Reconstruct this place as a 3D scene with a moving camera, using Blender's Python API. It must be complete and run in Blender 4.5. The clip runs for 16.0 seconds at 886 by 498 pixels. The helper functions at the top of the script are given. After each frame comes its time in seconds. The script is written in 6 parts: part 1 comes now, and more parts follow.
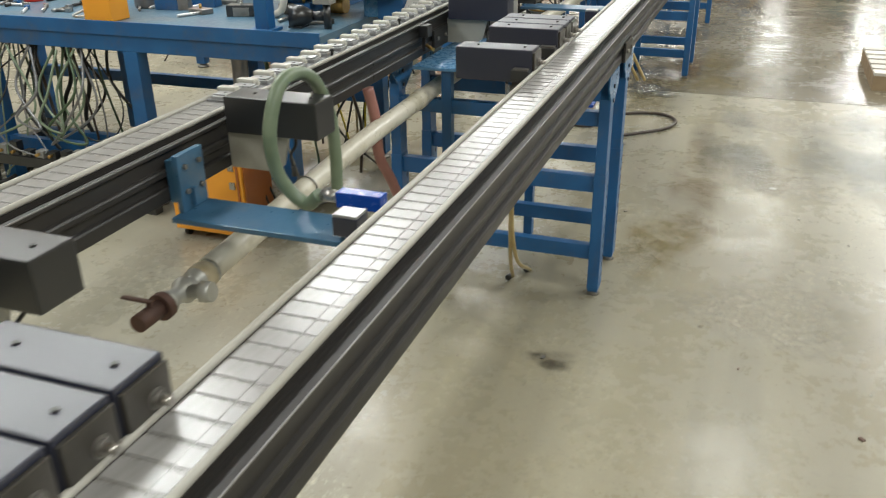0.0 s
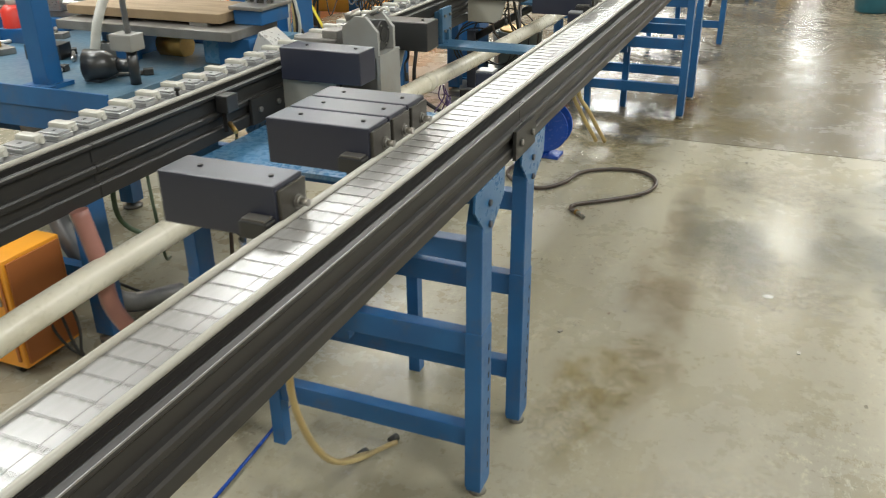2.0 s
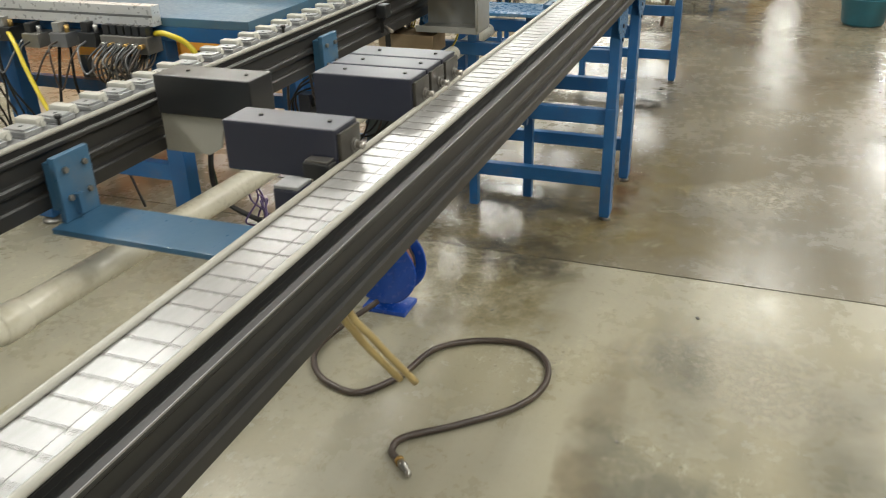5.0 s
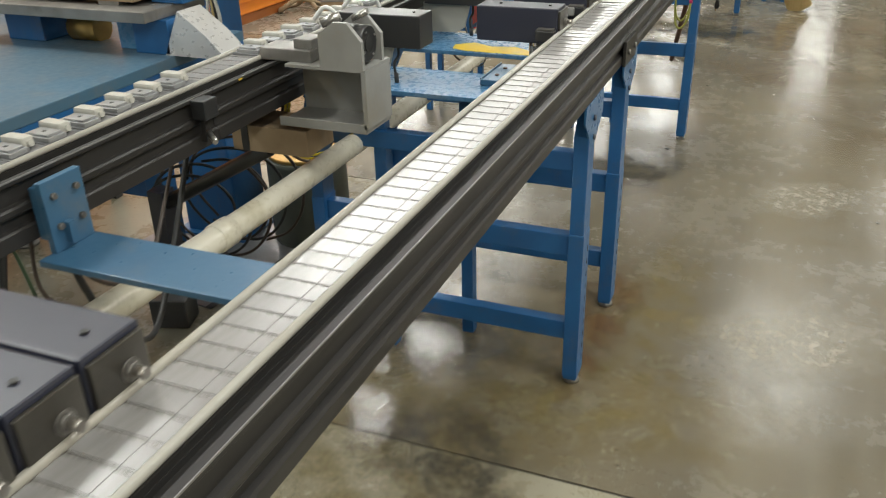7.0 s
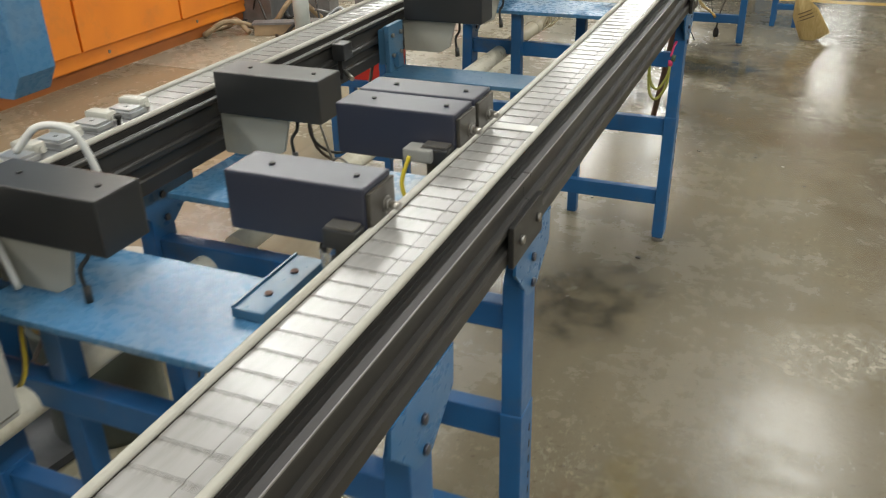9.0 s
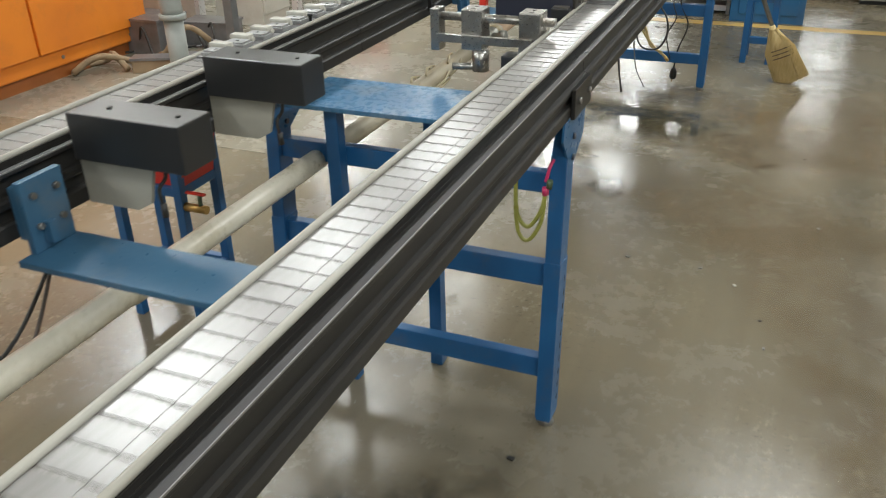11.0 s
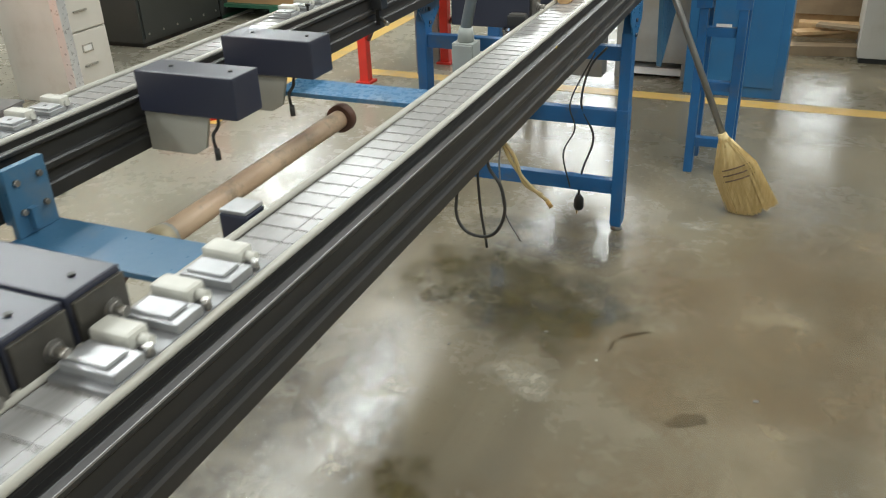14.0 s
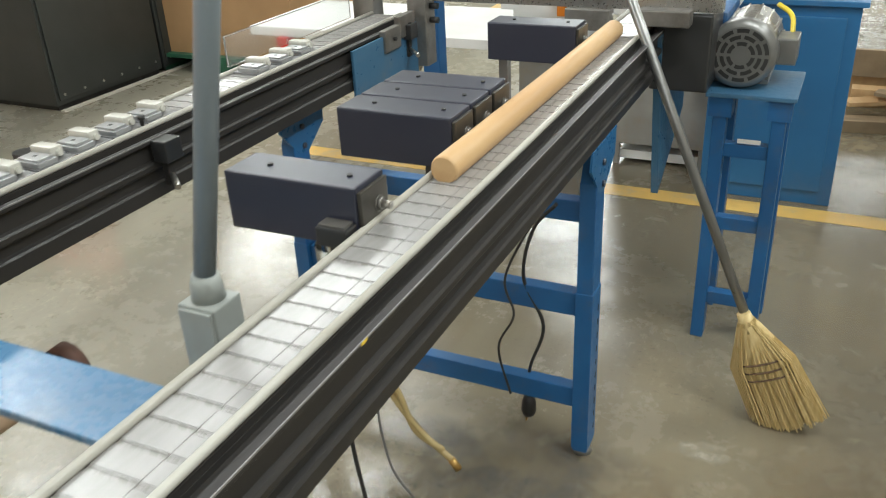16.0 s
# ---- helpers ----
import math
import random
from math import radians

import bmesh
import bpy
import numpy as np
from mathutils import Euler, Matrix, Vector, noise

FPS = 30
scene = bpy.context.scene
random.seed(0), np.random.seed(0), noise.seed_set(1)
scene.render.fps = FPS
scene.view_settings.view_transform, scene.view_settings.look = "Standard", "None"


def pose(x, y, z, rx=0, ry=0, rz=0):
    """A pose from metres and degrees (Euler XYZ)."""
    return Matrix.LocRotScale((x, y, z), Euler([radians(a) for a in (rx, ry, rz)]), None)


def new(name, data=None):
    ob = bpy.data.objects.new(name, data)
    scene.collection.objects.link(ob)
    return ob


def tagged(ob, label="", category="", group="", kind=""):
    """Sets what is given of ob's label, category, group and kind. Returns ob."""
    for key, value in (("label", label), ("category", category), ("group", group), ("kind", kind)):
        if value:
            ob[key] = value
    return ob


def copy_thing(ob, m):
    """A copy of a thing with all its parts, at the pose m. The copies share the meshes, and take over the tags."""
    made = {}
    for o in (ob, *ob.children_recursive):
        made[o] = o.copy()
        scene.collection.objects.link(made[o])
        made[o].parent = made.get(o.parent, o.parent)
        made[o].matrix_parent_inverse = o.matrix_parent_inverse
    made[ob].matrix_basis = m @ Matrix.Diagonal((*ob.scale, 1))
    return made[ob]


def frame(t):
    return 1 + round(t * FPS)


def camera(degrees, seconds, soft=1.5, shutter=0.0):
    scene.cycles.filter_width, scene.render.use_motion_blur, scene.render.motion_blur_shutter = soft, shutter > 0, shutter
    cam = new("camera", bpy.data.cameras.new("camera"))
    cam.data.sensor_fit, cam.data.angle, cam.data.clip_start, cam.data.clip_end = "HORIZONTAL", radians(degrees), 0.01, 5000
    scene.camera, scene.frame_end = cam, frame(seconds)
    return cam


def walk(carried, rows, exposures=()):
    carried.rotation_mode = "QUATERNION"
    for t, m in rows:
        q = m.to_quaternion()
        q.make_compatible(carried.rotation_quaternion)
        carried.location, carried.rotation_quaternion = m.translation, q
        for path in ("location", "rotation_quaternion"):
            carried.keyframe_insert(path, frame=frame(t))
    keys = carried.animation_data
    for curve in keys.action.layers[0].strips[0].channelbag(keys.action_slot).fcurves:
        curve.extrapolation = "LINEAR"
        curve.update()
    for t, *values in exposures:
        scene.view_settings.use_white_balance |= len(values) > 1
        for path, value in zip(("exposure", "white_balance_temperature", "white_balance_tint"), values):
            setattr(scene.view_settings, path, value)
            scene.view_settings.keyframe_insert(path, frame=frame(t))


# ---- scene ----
cam = camera(55.49, 16.0, soft=1.0, shutter=0.3)
PATH = [
    (0, 0.480, -1.247, 1.492, 64.85, 0.77, 19.95),
    (0.5, 0.575, -0.942, 1.481, 65.73, 0.11, 21.15),
    (1, 0.571, -0.645, 1.455, 65.56, 0.07, 21.71),
    (1.5, 0.554, -0.315, 1.454, 64.82, 0.58, 21.35),
    (2, 0.609, -0.016, 1.461, 64.66, 0.62, 22.39),
    (2.5, 0.567, 0.281, 1.442, 64.30, 0.79, 22.30),
    (3, 0.524, 0.595, 1.437, 63.48, 1.19, 21.03),
    (3.5, 0.566, 0.909, 1.438, 63.56, 1.45, 21.13),
    (4, 0.547, 1.210, 1.427, 63.57, 1.45, 21.12),
    (4.5, 0.517, 1.533, 1.434, 63.58, 1.44, 20.58),
    (5, 0.562, 1.850, 1.442, 63.63, 1.43, 20.60),
    (7.5, 0.471, 3.368, 1.438, 62.99, 1.41, 22.60),
    (8, 0.484, 3.683, 1.428, 63.08, 1.28, 23.10),
    (8.5, 0.472, 3.970, 1.443, 62.70, 0.80, 23.47),
    (9, 0.412, 4.290, 1.441, 62.53, 1.32, 22.61),
    (9.5, 0.451, 4.579, 1.438, 62.56, 1.39, 22.75),
    (12, 0.516, 6.101, 1.456, 61.80, 1.24, 22.15),
    (12.5, 0.550, 6.414, 1.449, 61.73, 1.36, 22.18),
    (13, 0.566, 6.709, 1.454, 61.73, 1.57, 22.52),
    (13.5, 0.528, 7.058, 1.452, 62.08, 1.66, 22.20),
    (14, 0.585, 7.374, 1.446, 62.19, 2.01, 22.65),
    (14.5, 0.576, 7.679, 1.441, 62.27, 2.17, 23.70),
    (15, 0.506, 8.016, 1.449, 62.33, 2.17, 23.59),
    (15.5, 0.523, 8.321, 1.449, 62.84, 2.41, 24.60),
    (16, 0.487, 8.616, 1.443, 62.99, 2.58, 25.00),
]
walk(cam, [(r[0], pose(*r[1:])) for r in PATH],
     exposures=[(0.0, -0.02, 6200, 10), (2.0, 0.10, 6250, 10), (3.5, 0.12, 6450, 10), (5.0, -0.08, 6400, 10), (7.5, -0.20, 6350, 10), (8.5, -0.22, 6350, 10), (9.5, -0.29, 6350, 10), (12.0, -0.36, 6000, 9), (13.0, -0.16, 6000, 8), (14.5, -0.19, 6050, 8), (16.0, -0.19, 6100, 8)])

# ---- light ----
world = bpy.data.worlds.new("hall")
world.use_nodes = True
world.node_tree.nodes["Background"].inputs[0].default_value = (0.80, 0.88, 1.0, 1)
world.node_tree.nodes["Background"].inputs[1].default_value = 0.10
scene.world = world
LAMP_Z = 5.6
AISLE_LAMP_Z = 3.25
# Row at 3.9, the -7.2 pair and lamps past y 23 are added fill.
LAMP_AND_FILL_ROWS = ([(-4.2, 0.9 + 3.1 * k) for k in range(-1, 6)] + [(3.9, -5.5 + 4.65 * k) for k in range(6)]
             + [(-7.2, 4.0), (-7.2, 13.0)] + [(x, y) for x in (-4.2, 3.9) for y in (23.4, 28.4, 33.4)])
AISLE_LAMPS = [(0.78, 4.75), (0.78, 10.2), (0.95, 21.0), (0.95, 23.6), (0.78, 30.8), (-1.55, 16.8), (-1.55, 19.3), (-5.8, 16.4)]
REAR_LAMPS = [(-2.5, y) for y in (-1.1, 1.7, 4.5, 8.4, 10.2, 12.6)]
# x, y, height, width and power of every lamp, the added fill included
LAMPS = ([(x, y, LAMP_Z, 0.6, (55 if x == -4.2 else 172) if y < 22 else 200) for x, y in LAMP_AND_FILL_ROWS]
         + [(x, y, AISLE_LAMP_Z, 0.8, 26 if y < 6 else 44 if y < 15 else 140 if x < -5 else 46 if x > 0 else 65) for x, y in AISLE_LAMPS]
         + [(x, y, AISLE_LAMP_Z, 0.36, 44 if y < 10 else 32) for x, y in REAR_LAMPS])


def hall_lamps():
    for x, y, z, sx, watts in LAMPS:
        d = bpy.data.lights.new("lamp_and_fill_light", "AREA")
        d.shape, d.size, d.size_y = "RECTANGLE", sx, 1.35
        d.energy = watts
        d.color = (0.985, 0.985, 0.915)
        o = new("lamp_and_fill_light", d)
        o.matrix_world = pose(x, y, z - 0.03)
        tagged(o, kind="structure")


hall_lamps()


# ---- materials ----
def mat(name, c1, c2=None, rough=0.5, metal=0.0, scale=6.0, fine=60.0, bump=0.15, rv=0.12, mix=(0.35, 0.65), coat=0.0,
        dirt=None, dscale=3.0, damt=0.5, coords="Object", stretch=(1, 1, 1), spec=0.5, rnd=0.0, ddet=9.0):
    """A painted, plastic or metal surface: two colours in large blotches, fine grain in relief and gloss."""
    m = bpy.data.materials.new(name)
    m.use_nodes = True
    nt = m.node_tree
    b = nt.nodes["Principled BSDF"]
    c2 = c2 or tuple(min(1, v * 0.78) for v in c1)
    tc = nt.nodes.new("ShaderNodeTexCoord")
    mp = nt.nodes.new("ShaderNodeMapping")
    mp.inputs["Scale"].default_value = stretch
    nt.links.new(tc.outputs[coords], mp.inputs[0])
    n1 = nt.nodes.new("ShaderNodeTexNoise")
    n1.inputs["Scale"].default_value, n1.inputs["Detail"].default_value = scale, 6
    n2 = nt.nodes.new("ShaderNodeTexNoise")
    n2.inputs["Scale"].default_value, n2.inputs["Detail"].default_value = fine, 4
    for n in (n1, n2):
        nt.links.new(mp.outputs[0], n.inputs["Vector"])
    r = nt.nodes.new("ShaderNodeValToRGB")
    r.color_ramp.elements[0].position, r.color_ramp.elements[1].position = mix
    r.color_ramp.elements[0].color, r.color_ramp.elements[1].color = (*c1, 1), (*c2, 1)
    nt.links.new(n1.outputs["Fac"], r.inputs[0])
    col = r.outputs[0]
    if dirt:
        n3 = nt.nodes.new("ShaderNodeTexNoise")
        n3.inputs["Scale"].default_value, n3.inputs["Detail"].default_value, n3.inputs["Roughness"].default_value = dscale, ddet, 0.7
        nt.links.new(mp.outputs[0], n3.inputs["Vector"])
        dr = nt.nodes.new("ShaderNodeMapRange")
        dr.inputs[1].default_value, dr.inputs[2].default_value, dr.inputs[4].default_value = 0.52, 0.68, damt
        nt.links.new(n3.outputs["Fac"], dr.inputs[0])
        mx = nt.nodes.new("ShaderNodeMixRGB")
        mx.inputs[2].default_value = (*dirt, 1)
        nt.links.new(dr.outputs[0], mx.inputs[0])
        nt.links.new(col, mx.inputs[1])
        col = mx.outputs[0]
    if rnd:
        oi = nt.nodes.new("ShaderNodeObjectInfo")
        hv = nt.nodes.new("ShaderNodeHueSaturation")
        ma = nt.nodes.new("ShaderNodeMapRange")
        ma.inputs[3].default_value, ma.inputs[4].default_value = 1 - rnd, 1 + rnd
        nt.links.new(oi.outputs["Random"], ma.inputs[0])
        nt.links.new(ma.outputs[0], hv.inputs["Value"])
        nt.links.new(col, hv.inputs["Color"])
        col = hv.outputs[0]
    nt.links.new(col, b.inputs["Base Color"])
    mr = nt.nodes.new("ShaderNodeMapRange")
    mr.inputs[3].default_value, mr.inputs[4].default_value = max(0.02, rough - rv), min(1, rough + rv)
    nt.links.new(n2.outputs["Fac"], mr.inputs[0])
    nt.links.new(mr.outputs[0], b.inputs["Roughness"])
    b.inputs["Metallic"].default_value = metal
    b.inputs["Specular IOR Level"].default_value = spec
    b.inputs["Coat Weight"].default_value = coat
    if bump:
        bp = nt.nodes.new("ShaderNodeBump")
        bp.inputs["Strength"].default_value, bp.inputs["Distance"].default_value = bump, 0.002
        nt.links.new(n2.outputs["Fac"], bp.inputs["Height"])
        nt.links.new(bp.outputs[0], b.inputs["Normal"])
    return m


def concrete_floor(name, c1, c2, c3, dark, gloss):
    m = bpy.data.materials.new(name)
    m.use_nodes = True
    nt = m.node_tree
    b = nt.nodes["Principled BSDF"]
    tc = nt.nodes.new("ShaderNodeTexCoord")

    def noise_at(scale, detail, rough=0.6, stretch=(1, 1, 1)):
        mp = nt.nodes.new("ShaderNodeMapping")
        mp.inputs["Scale"].default_value = stretch
        nt.links.new(tc.outputs["Object"], mp.inputs[0])
        n = nt.nodes.new("ShaderNodeTexNoise")
        n.inputs["Scale"].default_value, n.inputs["Detail"].default_value, n.inputs["Roughness"].default_value = scale, detail, rough
        nt.links.new(mp.outputs[0], n.inputs["Vector"])
        return n.outputs["Fac"]

    def ramp(fac, lo, hi, a=0.0, c=1.0):
        r = nt.nodes.new("ShaderNodeMapRange")
        for i, v in zip((1, 2, 3, 4), (lo, hi, a, c)):
            r.inputs[i].default_value = v
        nt.links.new(fac, r.inputs[0])
        return r.outputs[0]

    def mixc(fac, c1, c2):
        x = nt.nodes.new("ShaderNodeMixRGB")
        for s, v in ((1, c1), (2, c2)):
            if isinstance(v, tuple):
                x.inputs[s].default_value = (*v, 1)
            else:
                nt.links.new(v, x.inputs[s])
        nt.links.new(fac, x.inputs[0])
        return x.outputs[0]

    big = noise_at(0.55, 5)
    mid = noise_at(2.2, 8, 0.65)
    streak = noise_at(1.1, 7, 0.6, (3.2, 0.35, 1))
    lane = noise_at(1.5, 4, 0.55, (1.9, 0.10, 1))
    fine = noise_at(45, 5)
    base = mixc(ramp(big, 0.38, 0.62), c1, c2)
    base = mixc(ramp(mid, 0.46, 0.72, 0, 0.5), base, c3)
    base = mixc(ramp(streak, 0.54, 0.72, 0, 0.42), base, dark)
    base = mixc(ramp(lane, 0.50, 0.64, 0, 0.42), base, dark)
    base = mixc(ramp(lane, 0.46, 0.36, 0, 0.35), base, c3)
    speck = noise_at(14, 9, 0.75)
    base = mixc(ramp(speck, 0.64, 0.74, 0, 0.5), base, (0.13, 0.12, 0.095))
    base = mixc(ramp(noise_at(5.5, 10, 0.75), 0.62, 0.72, 0, 0.45), base, tuple(min(1, v * 1.25) for v in c3))
    cool = noise_at(0.9, 4, 0.5, (1, 0.6, 1))
    base = mixc(ramp(cool, 0.50, 0.68, 0, 0.45), base, (c2[0] * 0.93, c2[1] * 0.93, c2[2] * 1.06))
    wear = noise_at(1.6, 3, 0.5)
    chip = noise_at(38, 10, 0.8, (1, 0.7, 1))
    worn = nt.nodes.new("ShaderNodeMath")
    worn.operation = "MULTIPLY"
    nt.links.new(ramp(wear, 0.50, 0.66), worn.inputs[0])
    nt.links.new(ramp(chip, 0.53, 0.62, 0, 0.8), worn.inputs[1])
    base = mixc(worn.outputs[0], base, tuple(min(1, v * 1.45) for v in c3))
    nick = noise_at(70, 6, 0.7, (0.5, 1, 1))
    dark_worn = nt.nodes.new("ShaderNodeMath")
    dark_worn.operation = "MULTIPLY"
    nt.links.new(ramp(wear, 0.44, 0.62, 0.25, 1.0), dark_worn.inputs[0])
    nt.links.new(ramp(nick, 0.58, 0.66, 0, 0.7), dark_worn.inputs[1])
    base = mixc(dark_worn.outputs[0], base, tuple(v * 0.55 for v in dark))
    nt.links.new(base, b.inputs["Base Color"])
    rr = nt.nodes.new("ShaderNodeMath")
    rr.operation = "ADD"
    nt.links.new(ramp(mid, 0.35, 0.7, gloss, gloss + 0.18), rr.inputs[0])
    nt.links.new(ramp(speck, 0.4, 0.75, -0.03, 0.10), rr.inputs[1])
    nt.links.new(rr.outputs[0], b.inputs["Roughness"])
    b.inputs["Specular IOR Level"].default_value = 0.55
    bp = nt.nodes.new("ShaderNodeBump")
    bp.inputs["Strength"].default_value, bp.inputs["Distance"].default_value = 0.16, 0.003
    nt.links.new(fine, bp.inputs["Height"])
    nt.links.new(bp.outputs[0], b.inputs["Normal"])
    return m


def glow(name, c, strength):
    m = bpy.data.materials.new(name)
    m.use_nodes = True
    b = m.node_tree.nodes["Principled BSDF"]
    b.inputs["Base Color"].default_value = (*c, 1)
    b.inputs["Emission Color"].default_value = (*c, 1)
    b.inputs["Emission Strength"].default_value = strength
    return m


def clear(name, tint=(0.95, 0.97, 0.97), rough=0.06):
    m = bpy.data.materials.new(name)
    m.use_nodes = True
    b = m.node_tree.nodes["Principled BSDF"]
    b.inputs["Base Color"].default_value = (*tint, 1)
    b.inputs["Roughness"].default_value = rough
    b.inputs["Transmission Weight"].default_value = 0.92
    b.inputs["IOR"].default_value = 1.3
    return m


FLOOR = concrete_floor("sealed_concrete", (0.360, 0.325, 0.225), (0.262, 0.244, 0.182), (0.40, 0.37, 0.285), (0.165, 0.154, 0.115), 0.20)
# Brown stained concrete, its colour also darkened for the weaker light there.
FLOOR_2 = concrete_floor("dim_brown_concrete", (0.208, 0.176, 0.116), (0.142, 0.126, 0.089), (0.245, 0.218, 0.156), (0.092, 0.080, 0.057), 0.16)
FLOOR_3 = concrete_floor("grey_concrete", (0.285, 0.262, 0.198), (0.225, 0.212, 0.168), (0.33, 0.305, 0.24), (0.15, 0.138, 0.105), 0.18)
BLUE = mat("blue_machine_paint", (0.018, 0.115, 0.30), (0.014, 0.085, 0.23), 0.38, scale=5, dirt=(0.10, 0.10, 0.09), dscale=7, damt=0.45, bump=0.12)
BLUE_PLATE = mat("worn_blue_plate_paint", (0.085, 0.225, 0.40), (0.065, 0.185, 0.35), 0.28, scale=3, dirt=(0.24, 0.27, 0.29), dscale=4.5, damt=0.6, bump=0.03, ddet=2.0)
BLUE_GREY = mat("grey_blue_bracket_paint", (0.045, 0.125, 0.225), (0.055, 0.14, 0.235), 0.32, scale=5, dirt=(0.16, 0.17, 0.17), dscale=8, damt=0.4)
DARK_BLUE = mat("dark_blue_cover_paint", (0.020, 0.023, 0.044), (0.027, 0.030, 0.048), 0.38, scale=4, fine=9, bump=0.0, rv=0.05, spec=0.8)
BLACK_COVER = mat("black_cover_paint", (0.015, 0.0165, 0.018), (0.026, 0.0255, 0.026), 0.34, scale=4, fine=9, bump=0.0, rv=0.06, spec=0.85)
CREAM_PLATE = mat("pale_cream_plate_paint", (0.42, 0.41, 0.36), (0.34, 0.33, 0.285), 0.45, scale=4, bump=0.05, dirt=(0.22, 0.20, 0.15), dscale=3, damt=0.5)
FORK_BLUE = mat("pivot_plate_paint", (0.022, 0.118, 0.285), (0.024, 0.11, 0.25), 0.30, scale=5, dirt=(0.12, 0.13, 0.14), dscale=8, damt=0.4)
EXTRUSION = mat("black_anodised_extrusion", (0.022, 0.0222, 0.0215), (0.031, 0.028, 0.026), 0.42, scale=3, stretch=(1, 0.12, 1), bump=0.05, dirt=(0.05, 0.044, 0.038), dscale=4, damt=0.4, spec=0.35)
# Lighter than the extrusion: the lit look of its top face as colour.
LEDGE = mat("lit_grey_ledge", (0.040, 0.038, 0.040), (0.026, 0.023, 0.022), 0.48, spec=0.3, metal=0.0, scale=4, stretch=(1, 0.1, 1), bump=0.05)
STRIP = mat("cream_plastic_rail", (0.46, 0.45, 0.405), (0.35, 0.335, 0.29), 0.32, scale=5, stretch=(1, 0.3, 1), bump=0.05, dirt=(0.36, 0.32, 0.25), dscale=9, damt=0.4)
CHAIN = mat("grey_plastic_chain", (0.30, 0.292, 0.286), (0.255, 0.248, 0.242), 0.23, scale=9, fine=150, bump=0.06, stretch=(5, 0.6, 1), rv=0.09, rnd=0.05, dirt=(0.20, 0.19, 0.175), dscale=10, damt=0.35, spec=0.8)
# Rubbed corner metal, pale enough to paint the highlight line along it.
EDGE = mat("rubbed_corner_highlight", (0.30, 0.29, 0.285), (0.14, 0.132, 0.128), 0.42, metal=0.3, scale=5, stretch=(1, 0.15, 1), bump=0.05, dirt=(0.035, 0.032, 0.03), dscale=5, damt=0.9)
CHAIN_HINGE = mat("darker_chain_hinge", (0.235, 0.226, 0.216), (0.195, 0.187, 0.178), 0.27, scale=9, fine=150, bump=0.06, rnd=0.12, spec=0.5)
CHAIN_BED = mat("dark_chain_bed", (0.10, 0.097, 0.093), (0.13, 0.125, 0.118), 0.6)
STEEL = mat("brushed_steel", (0.50, 0.49, 0.47), (0.38, 0.37, 0.35), 0.30, metal=0.9, scale=9, fine=160, bump=0.08, dirt=(0.22, 0.19, 0.15), dscale=7, damt=0.5)
DULL_STEEL = mat("dull_steel", (0.34, 0.33, 0.31), (0.22, 0.21, 0.195), 0.45, metal=0.75, scale=8, bump=0.12, dirt=(0.12, 0.10, 0.08), dscale=6, damt=0.5)
OILY_STEEL = mat("oily_dark_steel", (0.13, 0.122, 0.108), (0.075, 0.070, 0.060), 0.36, metal=0.4, scale=8, bump=0.06, dirt=(0.04, 0.036, 0.03), dscale=7, damt=0.6)
GALV = mat("galvanised_fitting", (0.50, 0.50, 0.46), (0.38, 0.375, 0.34), 0.42, metal=0.4, scale=14, bump=0.15, dirt=(0.24, 0.20, 0.14), dscale=10, damt=0.6)
GREY_PAINT = mat("grey_bracket_paint", (0.31, 0.31, 0.295), (0.24, 0.235, 0.215), 0.42, scale=6, dirt=(0.30, 0.25, 0.17), dscale=6, damt=0.45)
PVC = mat("aged_pvc", (0.72, 0.69, 0.59), (0.63, 0.59, 0.48), 0.30, scale=4, bump=0.06, dirt=(0.33, 0.29, 0.15), dscale=4, damt=0.6)
TAN_PIPE = mat("tan_stained_pipe", (0.60, 0.45, 0.31), (0.50, 0.35, 0.235), 0.42, scale=5, bump=0.1, dirt=(0.12, 0.11, 0.08), dscale=7, damt=0.9)
FRAYED = mat("peeling_cream_pipe", (0.60, 0.55, 0.43), (0.52, 0.45, 0.32), 0.42, scale=5, bump=0.2, stretch=(3, 0.35, 3), dirt=(0.20, 0.14, 0.075), dscale=6, damt=0.85)
TABLE_TOP = mat("dusty_blue_table_top", (0.060, 0.150, 0.235), (0.10, 0.155, 0.20), 0.36, scale=2.5, dirt=(0.17, 0.165, 0.15), dscale=4, damt=0.6)
RUST = mat("rusty_iron", (0.13, 0.065, 0.045), (0.08, 0.045, 0.035), 0.62, metal=0.3, scale=12, bump=0.4)
ORANGE = mat("orange_enclosure_paint", (0.80, 0.245, 0.022), (0.72, 0.21, 0.02), 0.38, scale=3, bump=0.05, dirt=(0.42, 0.17, 0.05), dscale=4, damt=0.3)
ORANGE_Y = mat("orange_yellow_paint", (0.86, 0.37, 0.03), (0.78, 0.32, 0.03), 0.38, scale=3, bump=0.05, dirt=(0.40, 0.2, 0.06), dscale=4, damt=0.3)
# Orange at about half brightness, for the cabinet's side, hinge and the enclosure plinth.
ORANGE_DARK = mat("darker_orange", (0.40, 0.13, 0.03), (0.34, 0.11, 0.025), 0.45, scale=4, bump=0.05)
RED = mat("red_paint", (0.62, 0.035, 0.02), (0.52, 0.03, 0.02), 0.4, scale=5)
YELLOW = mat("yellow_paint", (0.78, 0.56, 0.05), (0.68, 0.47, 0.05), 0.45, scale=6, dirt=(0.42, 0.36, 0.22), dscale=6, damt=0.6)
